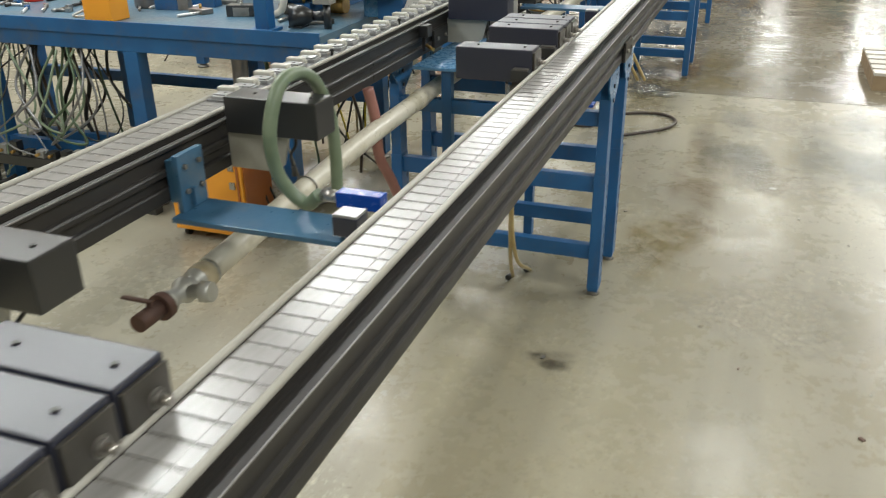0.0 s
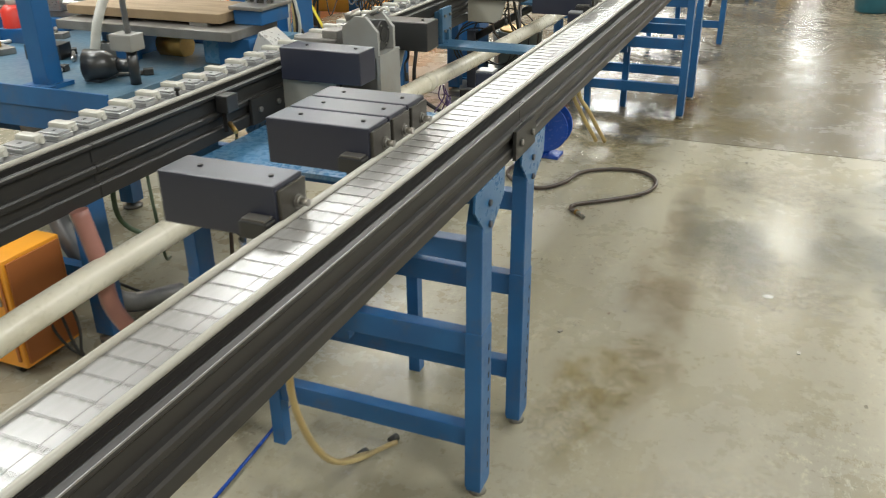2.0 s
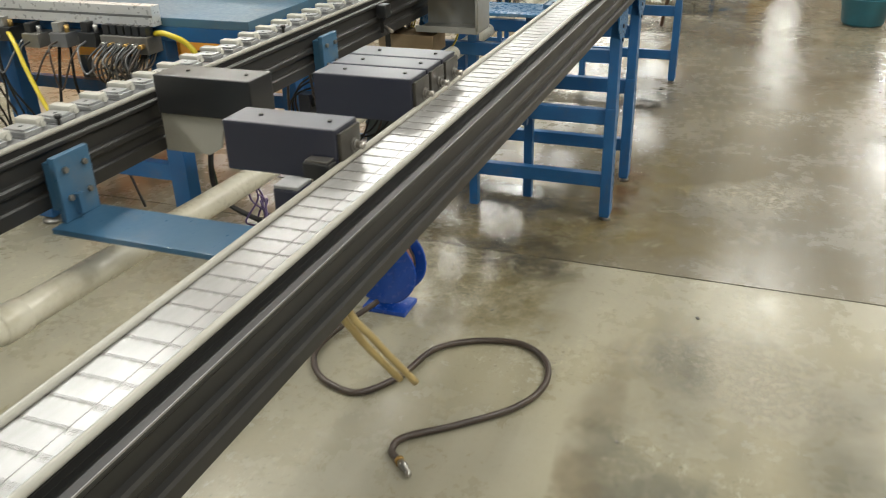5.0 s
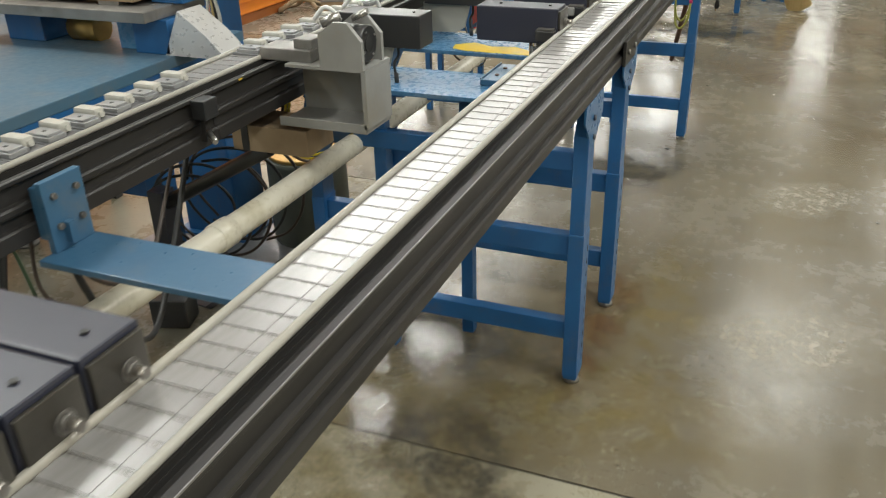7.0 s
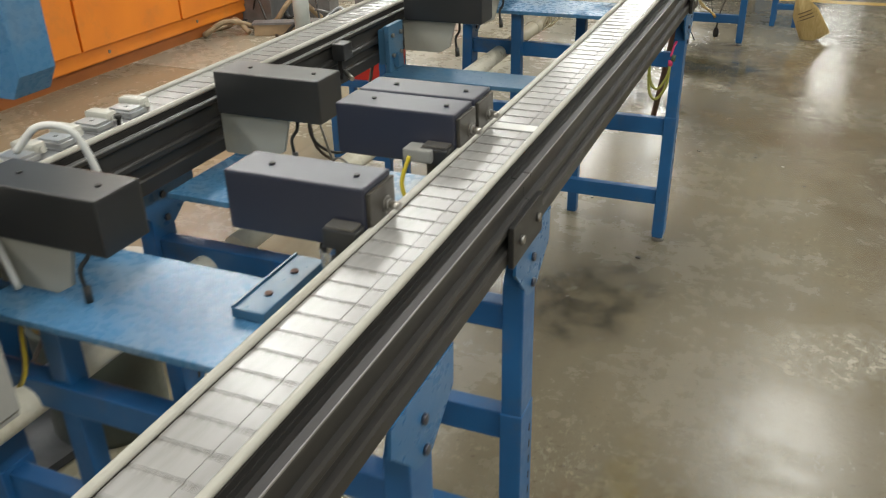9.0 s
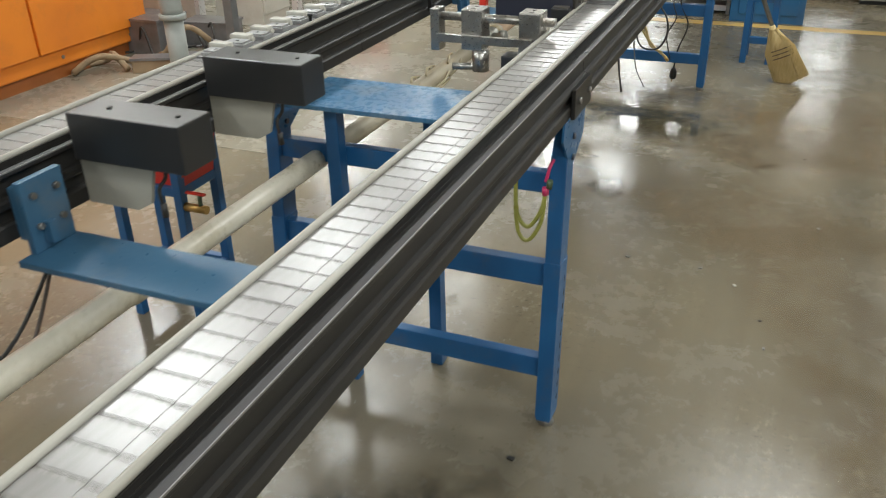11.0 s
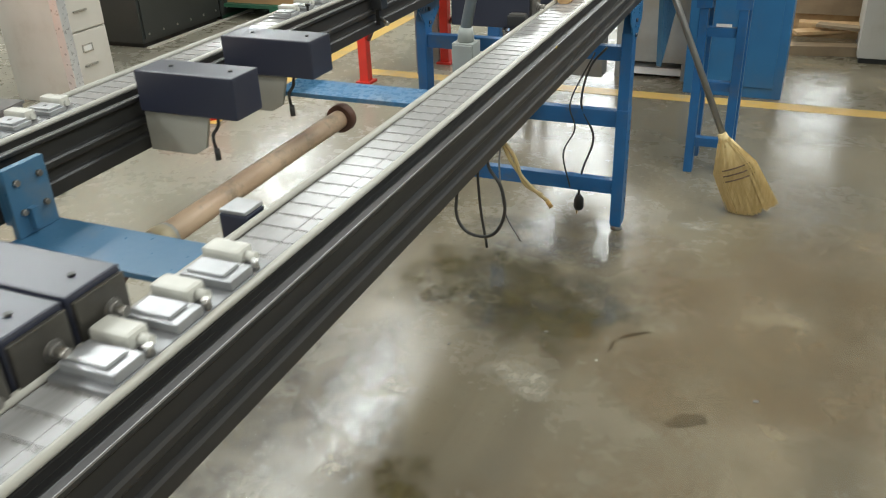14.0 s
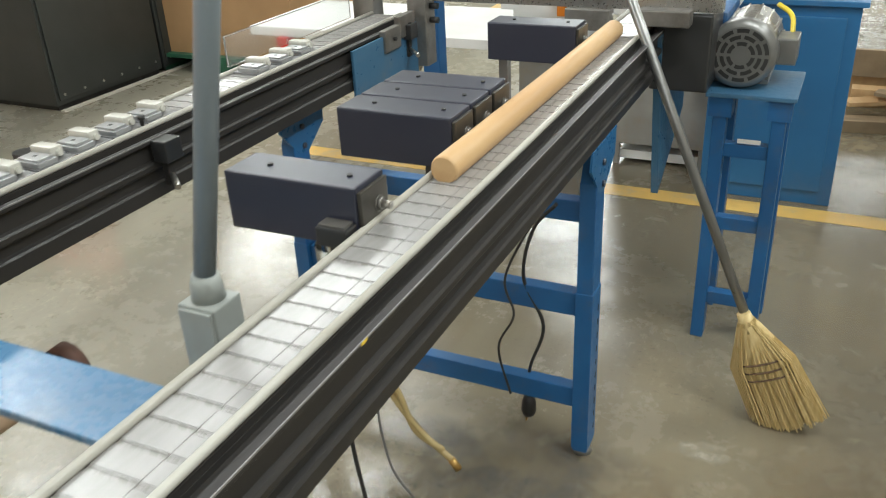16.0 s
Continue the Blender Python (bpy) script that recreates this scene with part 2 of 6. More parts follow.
FLOOR_YELLOW = mat("worn_floor_tape", (0.68, 0.44, 0.11), (0.56, 0.38, 0.12), 0.4, scale=5, dirt=(0.36, 0.33, 0.25), dscale=5, damt=0.8)
REEL_BLUE = mat("glossy_blue_reel", (0.012, 0.075, 0.42), (0.012, 0.06, 0.34), 0.25, scale=5, bump=0.03)
RUBBER = mat("black_rubber", (0.018, 0.018, 0.018), (0.03, 0.03, 0.028), 0.5, scale=10, bump=0.1)
BROWN_HOSE = mat("dark_brown_hose", (0.045, 0.032, 0.026), (0.075, 0.055, 0.042), 0.4, scale=10, bump=0.1)
GREEN_HOSE = mat("pale_green_hose", (0.20, 0.25, 0.17), (0.14, 0.19, 0.12), 0.35, scale=9, bump=0.06)
DARK_GREEN_HOSE = mat("dark_green_hose", (0.05, 0.085, 0.045), (0.07, 0.11, 0.055), 0.35, scale=9, bump=0.06)
TAN_HOSE = mat("tan_hose", (0.46, 0.36, 0.16), (0.38, 0.28, 0.12), 0.4, scale=9, bump=0.06)
GREEN_YELLOW = mat("yellow_green_tube", (0.30, 0.30, 0.06), (0.24, 0.25, 0.05), 0.3, scale=9, bump=0.03)
YELLOW_HOSE = mat("yellow_hose", (0.66, 0.52, 0.03), (0.56, 0.44, 0.03), 0.35, scale=9, bump=0.05)
PINK_HOSE = mat("dusty_pink_hose", (0.36, 0.17, 0.14), (0.28, 0.13, 0.11), 0.45, scale=9)
MAGENTA = mat("magenta_hose", (0.62, 0.03, 0.14), (0.5, 0.03, 0.12), 0.35)
CAB_BLUE = mat("blue_cabinet_paint", (0.030, 0.145, 0.33), (0.024, 0.12, 0.28), 0.36, scale=3, bump=0.05, dirt=(0.14, 0.16, 0.18), dscale=3, damt=0.3)
WHITE_PLASTIC = mat("white_plastic", (0.60, 0.59, 0.54), (0.48, 0.47, 0.42), 0.36, scale=20, bump=0.05)
NEST = mat("aluminium_nest_block", (0.46, 0.47, 0.48), (0.34, 0.345, 0.355), 0.34, metal=0.55, scale=16, bump=0.08, dirt=(0.25, 0.24, 0.23), dscale=14, damt=0.5)
CARRIER = mat("grey_carrier_plate", (0.26, 0.262, 0.27), (0.19, 0.19, 0.195), 0.35, metal=0.5, scale=10)
ALU = mat("white_aluminium", (0.74, 0.74, 0.74), (0.64, 0.64, 0.64), 0.3, metal=0.4, scale=6, bump=0.04)
WOOD = mat("pale_wood", (0.60, 0.40, 0.20), (0.50, 0.31, 0.145), 0.5, scale=5, stretch=(4, 0.5, 4), bump=0.12)
PLANK = mat("weathered_plank", (0.34, 0.25, 0.15), (0.24, 0.17, 0.10), 0.7, scale=6, stretch=(1, 5, 1), bump=0.3)
STRAW = mat("broom_straw", (0.68, 0.54, 0.27), (0.56, 0.42, 0.18), 0.6, scale=30, stretch=(3, 3, 0.5), bump=0.3)
STITCH = mat("dark_broom_stitch", (0.10, 0.06, 0.04), (0.14, 0.09, 0.05), 0.7)
PIPE_GREY = mat("grey_metal_handle", (0.25, 0.25, 0.245), (0.19, 0.19, 0.185), 0.34, metal=0.6, scale=8, bump=0.06)
CONDUIT = mat("grey_blue_conduit", (0.24, 0.285, 0.32), (0.21, 0.25, 0.28), 0.36, scale=6, bump=0.05)
JUNCTION = mat("grey_junction_box_paint", (0.36, 0.385, 0.37), (0.30, 0.32, 0.30), 0.42, scale=8, dirt=(0.28, 0.26, 0.22), dscale=9, damt=0.3)
CARD = mat("cardboard", (0.44, 0.27, 0.13), (0.38, 0.23, 0.11), 0.75, scale=4, bump=0.1)
DRUM_PAINT = mat("grey_green_drum_paint", (0.085, 0.10, 0.085), (0.06, 0.068, 0.058), 0.45, scale=6)
GREEN_PAINT = mat("green_paint", (0.03, 0.13, 0.07), (0.03, 0.10, 0.06), 0.5)
CAB_DARK = mat("dark_grey_cabinet_paint", (0.040, 0.044, 0.043), (0.030, 0.034, 0.033), 0.38, scale=4, bump=0.06, spec=0.6)
CAB_WHITE = mat("off_white_cabinet_paint", (0.60, 0.575, 0.52), (0.52, 0.49, 0.43), 0.42, scale=3, dirt=(0.40, 0.36, 0.29), dscale=3, damt=0.4)
WALL = mat("pale_hall_wall", (0.50, 0.47, 0.40), (0.43, 0.40, 0.34), 0.7, scale=1.2, fine=25, bump=0.1, dirt=(0.30, 0.27, 0.21), dscale=1.5, damt=0.4)
# White chosen so the unseen ceiling bounces more light.
CEIL = mat("white_bounce_ceiling", (0.74, 0.74, 0.72), (0.66, 0.66, 0.64), 0.7, scale=1.5)
ACRYLIC = clear("clear_acrylic")
SIGN_WHITE = mat("white_paint", (0.74, 0.74, 0.72), (0.66, 0.66, 0.64), 0.45, scale=5)
PURPLE = mat("purple_tubing", (0.10, 0.07, 0.18), (0.13, 0.09, 0.2), 0.35)
TEAL = mat("teal_bin_plastic", (0.03, 0.16, 0.22), (0.03, 0.13, 0.18), 0.4)
BRASS = mat("brass", (0.55, 0.36, 0.12), (0.45, 0.28, 0.09), 0.35, metal=0.8, scale=20)
FOIL = mat("frayed_tape", (0.62, 0.55, 0.38), (0.40, 0.33, 0.2), 0.5, scale=12, bump=0.4)


# ---- building helpers ----
def bm_box(bm, x0, x1, y0, y1, z0, z1, bevel=0.0):
    vs = [bm.verts.new(p) for p in ((x0, y0, z0), (x1, y0, z0), (x1, y1, z0), (x0, y1, z0), (x0, y0, z1), (x1, y0, z1), (x1, y1, z1), (x0, y1, z1))]
    fs = [bm.faces.new([vs[i] for i in q]) for q in ((3, 2, 1, 0), (4, 5, 6, 7), (0, 1, 5, 4), (1, 2, 6, 5), (2, 3, 7, 6), (3, 0, 4, 7))]
    if bevel:
        es = list({e for f in fs for e in f.edges})
        bmesh.ops.bevel(bm, geom=es, offset=bevel, segments=2, profile=0.6, affect="EDGES")
    return bm


def bm_tube(bm, pts, r, seg=10, caps=True, radii=None):
    """A round bar or hose swept along points."""
    pts = [Vector(p) for p in pts]
    rings, up = [], None
    for i, p in enumerate(pts):
        d = (pts[min(i + 1, len(pts) - 1)] - pts[max(i - 1, 0)]).normalized()
        if up is None:
            up = Vector((0, 0, 1)) if abs(d.z) < 0.9 else Vector((1, 0, 0))
        side = d.cross(up).normalized()
        up = side.cross(d).normalized()
        rr = radii[i] if radii else r
        rings.append([bm.verts.new(p + rr * (math.cos(a) * side + math.sin(a) * up)) for a in (2 * math.pi * k / seg for k in range(seg))])
    for a, b in zip(rings, rings[1:]):
        for k in range(seg):
            f = bm.faces.new((a[k], a[(k + 1) % seg], b[(k + 1) % seg], b[k]))
            f.smooth = True
    if caps:
        bm.faces.new(rings[0][::-1])
        bm.faces.new(rings[-1])
    return bm


def smooth_path(pts, n=8):
    """Catmull-Rom points through pts."""
    pts = [Vector(p) for p in pts]
    ext = [2 * pts[0] - pts[1]] + pts + [2 * pts[-1] - pts[-2]]
    out = []
    for i in range(1, len(ext) - 2):
        a, b, c, d = ext[i - 1:i + 3]
        for k in range(n):
            t = k / n
            out.append(0.5 * ((2 * b) + (c - a) * t + (2 * a - 5 * b + 4 * c - d) * t * t + (3 * b - a - 3 * c + d) * t ** 3))
    return out + [pts[-1]]


def bm_prism(bm, outline, y0, y1, axis="y"):
    """A flat outline drawn out along one axis. The outline's pairs are the two other axes in order."""
    def at(u, v, w):
        return {"y": (u, w, v), "x": (w, u, v), "z": (u, v, w)}[axis]
    a = [bm.verts.new(at(u, v, y0)) for u, v in outline]
    b = [bm.verts.new(at(u, v, y1)) for u, v in outline]
    n = len(outline)
    for k in range(n):
        bm.faces.new((a[k], a[(k + 1) % n], b[(k + 1) % n], b[k]))
    bm.faces.new(a[::-1])
    bm.faces.new(b)
    bmesh.ops.recalc_face_normals(bm, faces=bm.faces[:])
    return bm


def to_mesh(name, bm, material):
    me = bpy.data.meshes.new(name)
    bmesh.ops.recalc_face_normals(bm, faces=bm.faces[:])
    bm.to_mesh(me)
    bm.free()
    me.materials.append(material)
    return me


def part(name, bm, material, parent=None, label="", at=None):
    ob = new(name, to_mesh(name, bm, material))
    if parent:
        ob.parent = parent
    if at:
        ob.location = at
    if label:
        ob["label"] = label
    return ob


def thing(name, label, category, loc=(0, 0, 0), group="", kind="", turn=0.0):
    e = new(name)
    e.empty_display_size = 0.1
    e.matrix_basis = pose(*loc, 0, 0, turn)
    return tagged(e, label, category, group, kind)


def B(*a, bevel=0.0):
    return bm_box(bmesh.new(), *a, bevel=bevel)


def Tb(pts, r, seg=10, **k):
    return bm_tube(bmesh.new(), pts, r, seg, **k)


def hose(name, label, category, pts, r, material, seg=9, parent=None, n=8):
    bm = Tb(smooth_path(pts, n), r, seg)
    ob = part(name, bm, material, parent)
    return ob if parent else tagged(ob, label, category)


# ---- hall ----
def slab(name, a, material, label, category):
    ob = part(name, B(*a), material)
    return tagged(ob, label, category, kind="structure")


slab("floor_1", (-9.0, 6.0, -7.0, 4.604, -0.2, 0.0), FLOOR, "stained sealed grey-beige concrete factory floor", "floor")
# Past the joint, slab tones also carry how brightly each area is lit.
slab("floor_2", (-0.95, 6.0, 4.612, 40.0, -0.2, 0.0), FLOOR_2, "brown-grey sealed concrete floor with damp patches, darkened for weaker light", "floor")
slab("floor_3", (-9.0, -0.954, 4.612, 6.2, -0.2, 0.0), FLOOR, "beige sealed concrete floor area, kept pale where it is lit", "floor")
slab("floor_4", (-9.0, -0.954, 6.204, 8.6, -0.2, 0.0), FLOOR_2, "brown-grey sealed concrete floor area, darkened for weaker light", "floor")
slab("floor_5", (-9.0, -0.954, 8.604, 40.0, -0.2, 0.0), FLOOR_3, "grey sealed concrete floor bay", "floor")
# Mostly unseen walls and ceiling, added to shut out world light and bounce lamps.
slab("wall_west", (-9.2, -9.0, -7.0, 40.0, 0.0, 6.2), WALL, "pale factory wall closing the hall, mostly unseen", "wall")
slab("wall_east", (6.0, 6.2, -7.0, 40.0, 0.0, 6.2), WALL, "pale factory wall closing the hall, mostly unseen", "wall")
slab("wall_north", (-9.2, 6.2, 40.0, 40.2, 0.0, 6.2), WALL, "pale factory wall closing the hall, mostly unseen", "wall")
slab("wall_south", (-9.2, 6.2, -7.2, -7.0, 0.0, 6.2), WALL, "pale factory wall closing the hall, mostly unseen", "wall")
slab("ceiling", (-9.2, 6.2, -7.2, 40.2, 6.2, 6.4), CEIL, "unseen white ceiling added to bounce lamp light", "ceiling")
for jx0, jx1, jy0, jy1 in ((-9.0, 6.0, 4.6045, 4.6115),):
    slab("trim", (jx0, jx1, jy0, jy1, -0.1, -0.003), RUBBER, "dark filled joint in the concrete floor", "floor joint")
slab("trim", (-1.9, 6.0, 11.86, 11.97, 0.0, 0.002), FLOOR_YELLOW, "worn yellow floor marking line", "floor marking")
slab("trim", (-2.3, -2.2, 10.8, 16.0, 0.0, 0.002), FLOOR_YELLOW, "worn yellow floor marking line", "floor marking")


def ceiling_light():
    # Unseen housing, also hung at the added fill lights.
    e = thing("ceiling_light", "unseen white strip lamp, some copies added only as fill", "lamp", (LAMP_AND_FILL_ROWS[0][0], LAMP_AND_FILL_ROWS[0][1], LAMP_Z), "ceiling lamps")
    part("housing", B(-0.2, 0.2, -0.72, 0.72, 0.0, 0.08, bevel=0.01), CAB_WHITE, e)
    for sx in (-0.195, 0.19):
        part("rim", B(sx, sx + 0.005, -0.72, 0.72, -0.02, 0.0), CAB_WHITE, e)
    for sy in (-0.5, 0.5):
        part("hanger", Tb([(0, sy, 0.08), (0, sy, 0.6)], 0.006, 6), STEEL, e)
    return e


lamp0 = ceiling_light()
for lx, ly in LAMP_AND_FILL_ROWS[1:]:
    copy_thing(lamp0, pose(lx, ly, LAMP_Z))
for lx, ly in AISLE_LAMPS + REAR_LAMPS:
    copy_thing(lamp0, pose(lx, ly, AISLE_LAMP_Z))
    for oy in (-0.5, 0.5):
        rodx = thing("lamp_chain", "thin steel rod carrying a low-hung lamp", "rod", (lx, ly + oy, AISLE_LAMP_Z + 0.6), "lamp rods")
        part("rod", Tb([(0, 0, 0), (0, 0, 6.2 - AISLE_LAMP_Z - 0.6)], 0.006, 6), STEEL, rodx)

# ---- conveyors ----
C1X, C1Z = -0.0252, 0.953
C2X, C2Z = -0.7382, 0.953
PITCH = 0.0384


def body_outline(depth):
    """Half section of the conveyor body: a deep slot beside the rail, a flat ledge and two beads below it."""
    w, g = 0.0845, 0.0740
    return [(0.0545, -0.0195), (0.0545, -0.027), (0.0712, -0.027), (0.0717, -0.0165), (w, -0.0165), (w, -0.0215), (w - 0.002, -0.024), (g, -0.026),
            (g, -0.057), (w - 0.003, -0.059), (w, -0.063), (w, -0.071), (w - 0.002, -0.075), (g, -0.077), (g, -0.096), (w - 0.003, -0.098), (w, -0.102), (w, -depth)]


def conveyor(name, label, cx, cz, y0, y1, seams, depth):
    e = thing(name, label, "conveyor", (cx, y0, cz - depth))
    right = [(u, v + depth) for u, v in body_outline(depth)]
    left = [(-0.0545, v) for v in (-depth,)] + [(-0.0545, -0.100), (-0.048, -0.098), (-0.048, -0.080), (-0.0545, -0.078), (-0.0545, -0.0195)]
    outline = right + [(u, v + depth) for u, v in left]
    cuts = [y0, *seams, y1]
    for a, b in zip(cuts, cuts[1:]):
        part("body_section", bm_prism(bmesh.new(), outline, a - y0 + 0.0012, b - y0 - 0.0012), EXTRUSION, e, "grooved black aluminium extrusion")
        # These strips paint the lit ledge top and the highlight at its corner.
        part("ledge", B(0.0720, 0.0830, a - y0 + 0.002, b - y0 - 0.002, depth - 0.0163, depth - 0.0142), LEDGE, e, "worn ledge strip, greyed as a lit top face")
        part("ledge_edge", B(0.0831, 0.0846, a - y0 + 0.002, b - y0 - 0.002, depth - 0.0163, depth - 0.0138), EDGE, e, "rubbed ledge corner with a painted highlight")
    for s in (-1, 1):
        x2, x3 = sorted((s * 0.0425, s * 0.0535))
        part("rail_base", B(x2, x3, 0.0, y1 - y0, depth - 0.0195, depth - 0.0105), EXTRUSION, e)
        bm = bmesh.new()
        n, r = 90, 0.0058
        rings = []
        for k in range(n + 1):
            y = (y1 - y0) * k / n
            du = 0.0008 * math.sin(y * 2.1 + s) + 0.0005 * math.sin(y * 5.3)
            dv = 0.0005 * math.sin(y * 3.4 + 2 * s)
            rings.append([bm.verts.new((s * 0.0472 + du + r * math.cos(q), y, depth - r + dv + r * math.sin(q))) for q in (2 * math.pi * j / 12 for j in range(12))])
        for p, q in zip(rings, rings[1:]):
            for k in range(12):
                bm.faces.new((p[k], p[(k + 1) % 12], q[(k + 1) % 12], q[k])).smooth = True
        bm.faces.new(rings[0])
        bm.faces.new(rings[-1])
        part("guide_rail", bm, STRIP, e, "cream plastic guide rail")
    part("chain_bed", B(-0.0424, 0.0424, 0.0, y1 - y0, depth - 0.020, depth - 0.0135), CHAIN_BED, e)
    return e


C1_Y0, C1_Y1, C1_D = -3.6, 11.0, 0.122
C2_Y0, C2_Y1, C2_D = -3.6, 10.8, 0.128
c1 = conveyor("conveyor", "black extrusion conveyor with grey flat-top chain beside the aisle", C1X, C1Z, C1_Y0, C1_Y1, (1.79, 5.46, 7.36), C1_D)
c2 = conveyor("conveyor", "parallel black extrusion conveyor carrying aluminium part nests", C2X, C2Z, C2_Y0, C2_Y1, (1.20, 4.50, 7.60), C2_D)


def link_mesh():
    """One flat-top chain link: a main plate, a narrow side plate and the lower hinge knuckle between links."""
    gap = 0.0058
    bm = B(-0.0412, 0.0180, gap, PITCH - 0.0006, -0.004, 0.0)
    bm_box(bm, 0.0188, 0.0412, gap - 0.0008, PITCH - 0.0012, -0.004, 0.0)
    n = len(bm.faces)
    bm_box(bm, -0.0408, 0.0178, 0.0, gap - 0.0004, -0.004, -0.0009)
    bm_box(bm, 0.0190, 0.0408, 0.0, gap - 0.0012, -0.004, -0.0007)
    bm.faces.ensure_lookup_table()
    for f in bm.faces[n:]:
        f.material_index = 1
    me = to_mesh("chain_link", bm, CHAIN)
    me.materials.append(CHAIN_HINGE)
    return me


LINK = link_mesh()


def chain_mass(ys, e, z):
    bm = bmesh.new()
    for y in ys:
        bm_box(bm, -0.0412, 0.0412, y + 0.0060, y + PITCH - 0.0006, z - 0.004, z)
    ob = part("chain_run", bm, CHAIN, e)
    ob["kind"] = "stuff"
    bm = bmesh.new()
    for y in ys:
        bm_box(bm, -0.0408, 0.0408, y, y + 0.0056, z - 0.004, z - 0.0009)
    ob = part("hinge_run", bm, CHAIN_HINGE, e)
    ob["kind"] = "stuff"


# joints between sections: bolted plates
def splice_plate():
    e = thing("splice_plate", "black splice plate bolted over a conveyor joint", "splice plate", (0.0605, 1.705, 0.826), "splice plates")
    part("plate", B(0.0, 0.0095, 0.0, 0.150, 0.0, 0.068, bevel=0.002), EXTRUSION, e)
    for y in (0.035, 0.12):
        part("bolt", Tb([(0.0095, y, 0.035), (0.0155, y, 0.035)], 0.0075, 6), DULL_STEEL, e)
    return e


sp = splice_plate()
for y in (5.35, 7.215):
    copy_thing(sp, pose(0.0605, y, 0.826))
for y in (1.73, 5.14, 7.07):
    copy_thing(sp, pose(-0.6530, y, 0.826))


def sensor_clamp(y, flip=1):
    e = thing("sensor_clamp", "small black clamp block on the conveyor side", "clamp", (-0.6545, y, 0.895), "sensor clamps")
    part("block", B(0.0, 0.035, 0.0, 0.045, 0.0, 0.042, bevel=0.003), BLACK_COVER, e)
    part("stem", B(0.008, 0.02, 0.012, 0.03, -0.05, 0.0), EXTRUSION, e)
    part("knob", Tb([(0.02, 0.02, -0.03), (0.06, -0.012, -0.038)], 0.006, 8), BRASS if flip else STEEL, e)
    return e


for y, f in ((1.60, 1), (4.42, 0), (6.1, 0), (8.05, 0), (9.72, 0), (10.72, 0)):
    sensor_clamp(y, f)


# stands
def stand(y):
    e = thing("conveyor_stand", "blue painted ladder stand under both conveyors", "stand", (0.0, y, 0.0), "conveyor stands")
    for x, zt in ((0.022, 0.8305), (-0.742, 0.8245)):
        leg = part("leg", B(x, x + 0.038, 0.0, 0.065, 0.02, 0.745, bevel=0.003), BLUE, e)
        for k in range(10):
            part("slot", bm_prism(bmesh.new(), [(0.044, 0.07 + 0.038 * k), (0.050, 0.067 + 0.038 * k), (0.052, 0.083 + 0.038 * k), (0.046, 0.086 + 0.038 * k)], x + 0.0396, x + 0.0404, axis="x"), RUBBER, leg)
        part("sleeve", B(x - 0.002, x + 0.0395, -0.002, 0.067, 0.03, 0.475, bevel=0.0025), BLUE, e)
        part("foot", Tb([(x + 0.019, 0.032, 0.0), (x + 0.019, 0.032, 0.012), (x + 0.019, 0.032, 0.02)], 0.022, 10, radii=[0.024, 0.02, 0.009]), DULL_STEEL, e)
        part("neck", bm_prism(bmesh.new(), [(0.0, 0.745), (0.064, 0.745), (0.058, 0.80), (0.024, 0.80)], x + 0.002, x + 0.0325, axis="x"), BLUE, e)
        bm = bm_prism(bmesh.new(), [(0.0, 0.740), (0.012, 0.722), (0.040, 0.712), (0.066, 0.715), (0.078, 0.724), (0.139, 0.768), (0.142, zt), (-0.043, zt), (-0.048, 0.790)], x + 0.0335, x + 0.0386, axis="x")
        fork = part("fork_plate", bm, FORK_BLUE, e, "blue pivot plate")
        for by, bz in ((0.043, 0.732), (0.041, 0.782)):
            part("bolt", Tb([(x + 0.0386, by, bz), (x + 0.044, by, bz)], 0.0075, 6), DARK_BLUE, fork)
    for z0, z1 in ((0.145, 0.20), (0.405, 0.465), (0.645, 0.695)):
        part("rung", B(-0.704, 0.022, 0.012, 0.048, z0, z1, bevel=0.003), BLUE, e)
    return e


st = stand(1.515)
for y in (1.83, 4.99, 5.44, 10.225, -2.2):
    copy_thing(st, pose(0.0, y, 0.0))
copy_thing(st, pose(0.0, 7.155, 0.0, -4.0))


# drive covers
def cover(name, label, x0, x1, y, z0, z1, dep, material, group):
    e = thing(name, label, "cover", (x0, y, z0), group)
    w, h = x1 - x0, z1 - z0
    part("shell", B(0, w, 0, dep, 0, h, bevel=0.0035), material, e)
    for k, bx in enumerate((0.25, 0.86)):
        part("screw", Tb([(w * bx, dep * 0.5, h), (w * bx, dep * 0.5, h + 0.003)], 0.0042, 8), RUBBER, e)
    return e


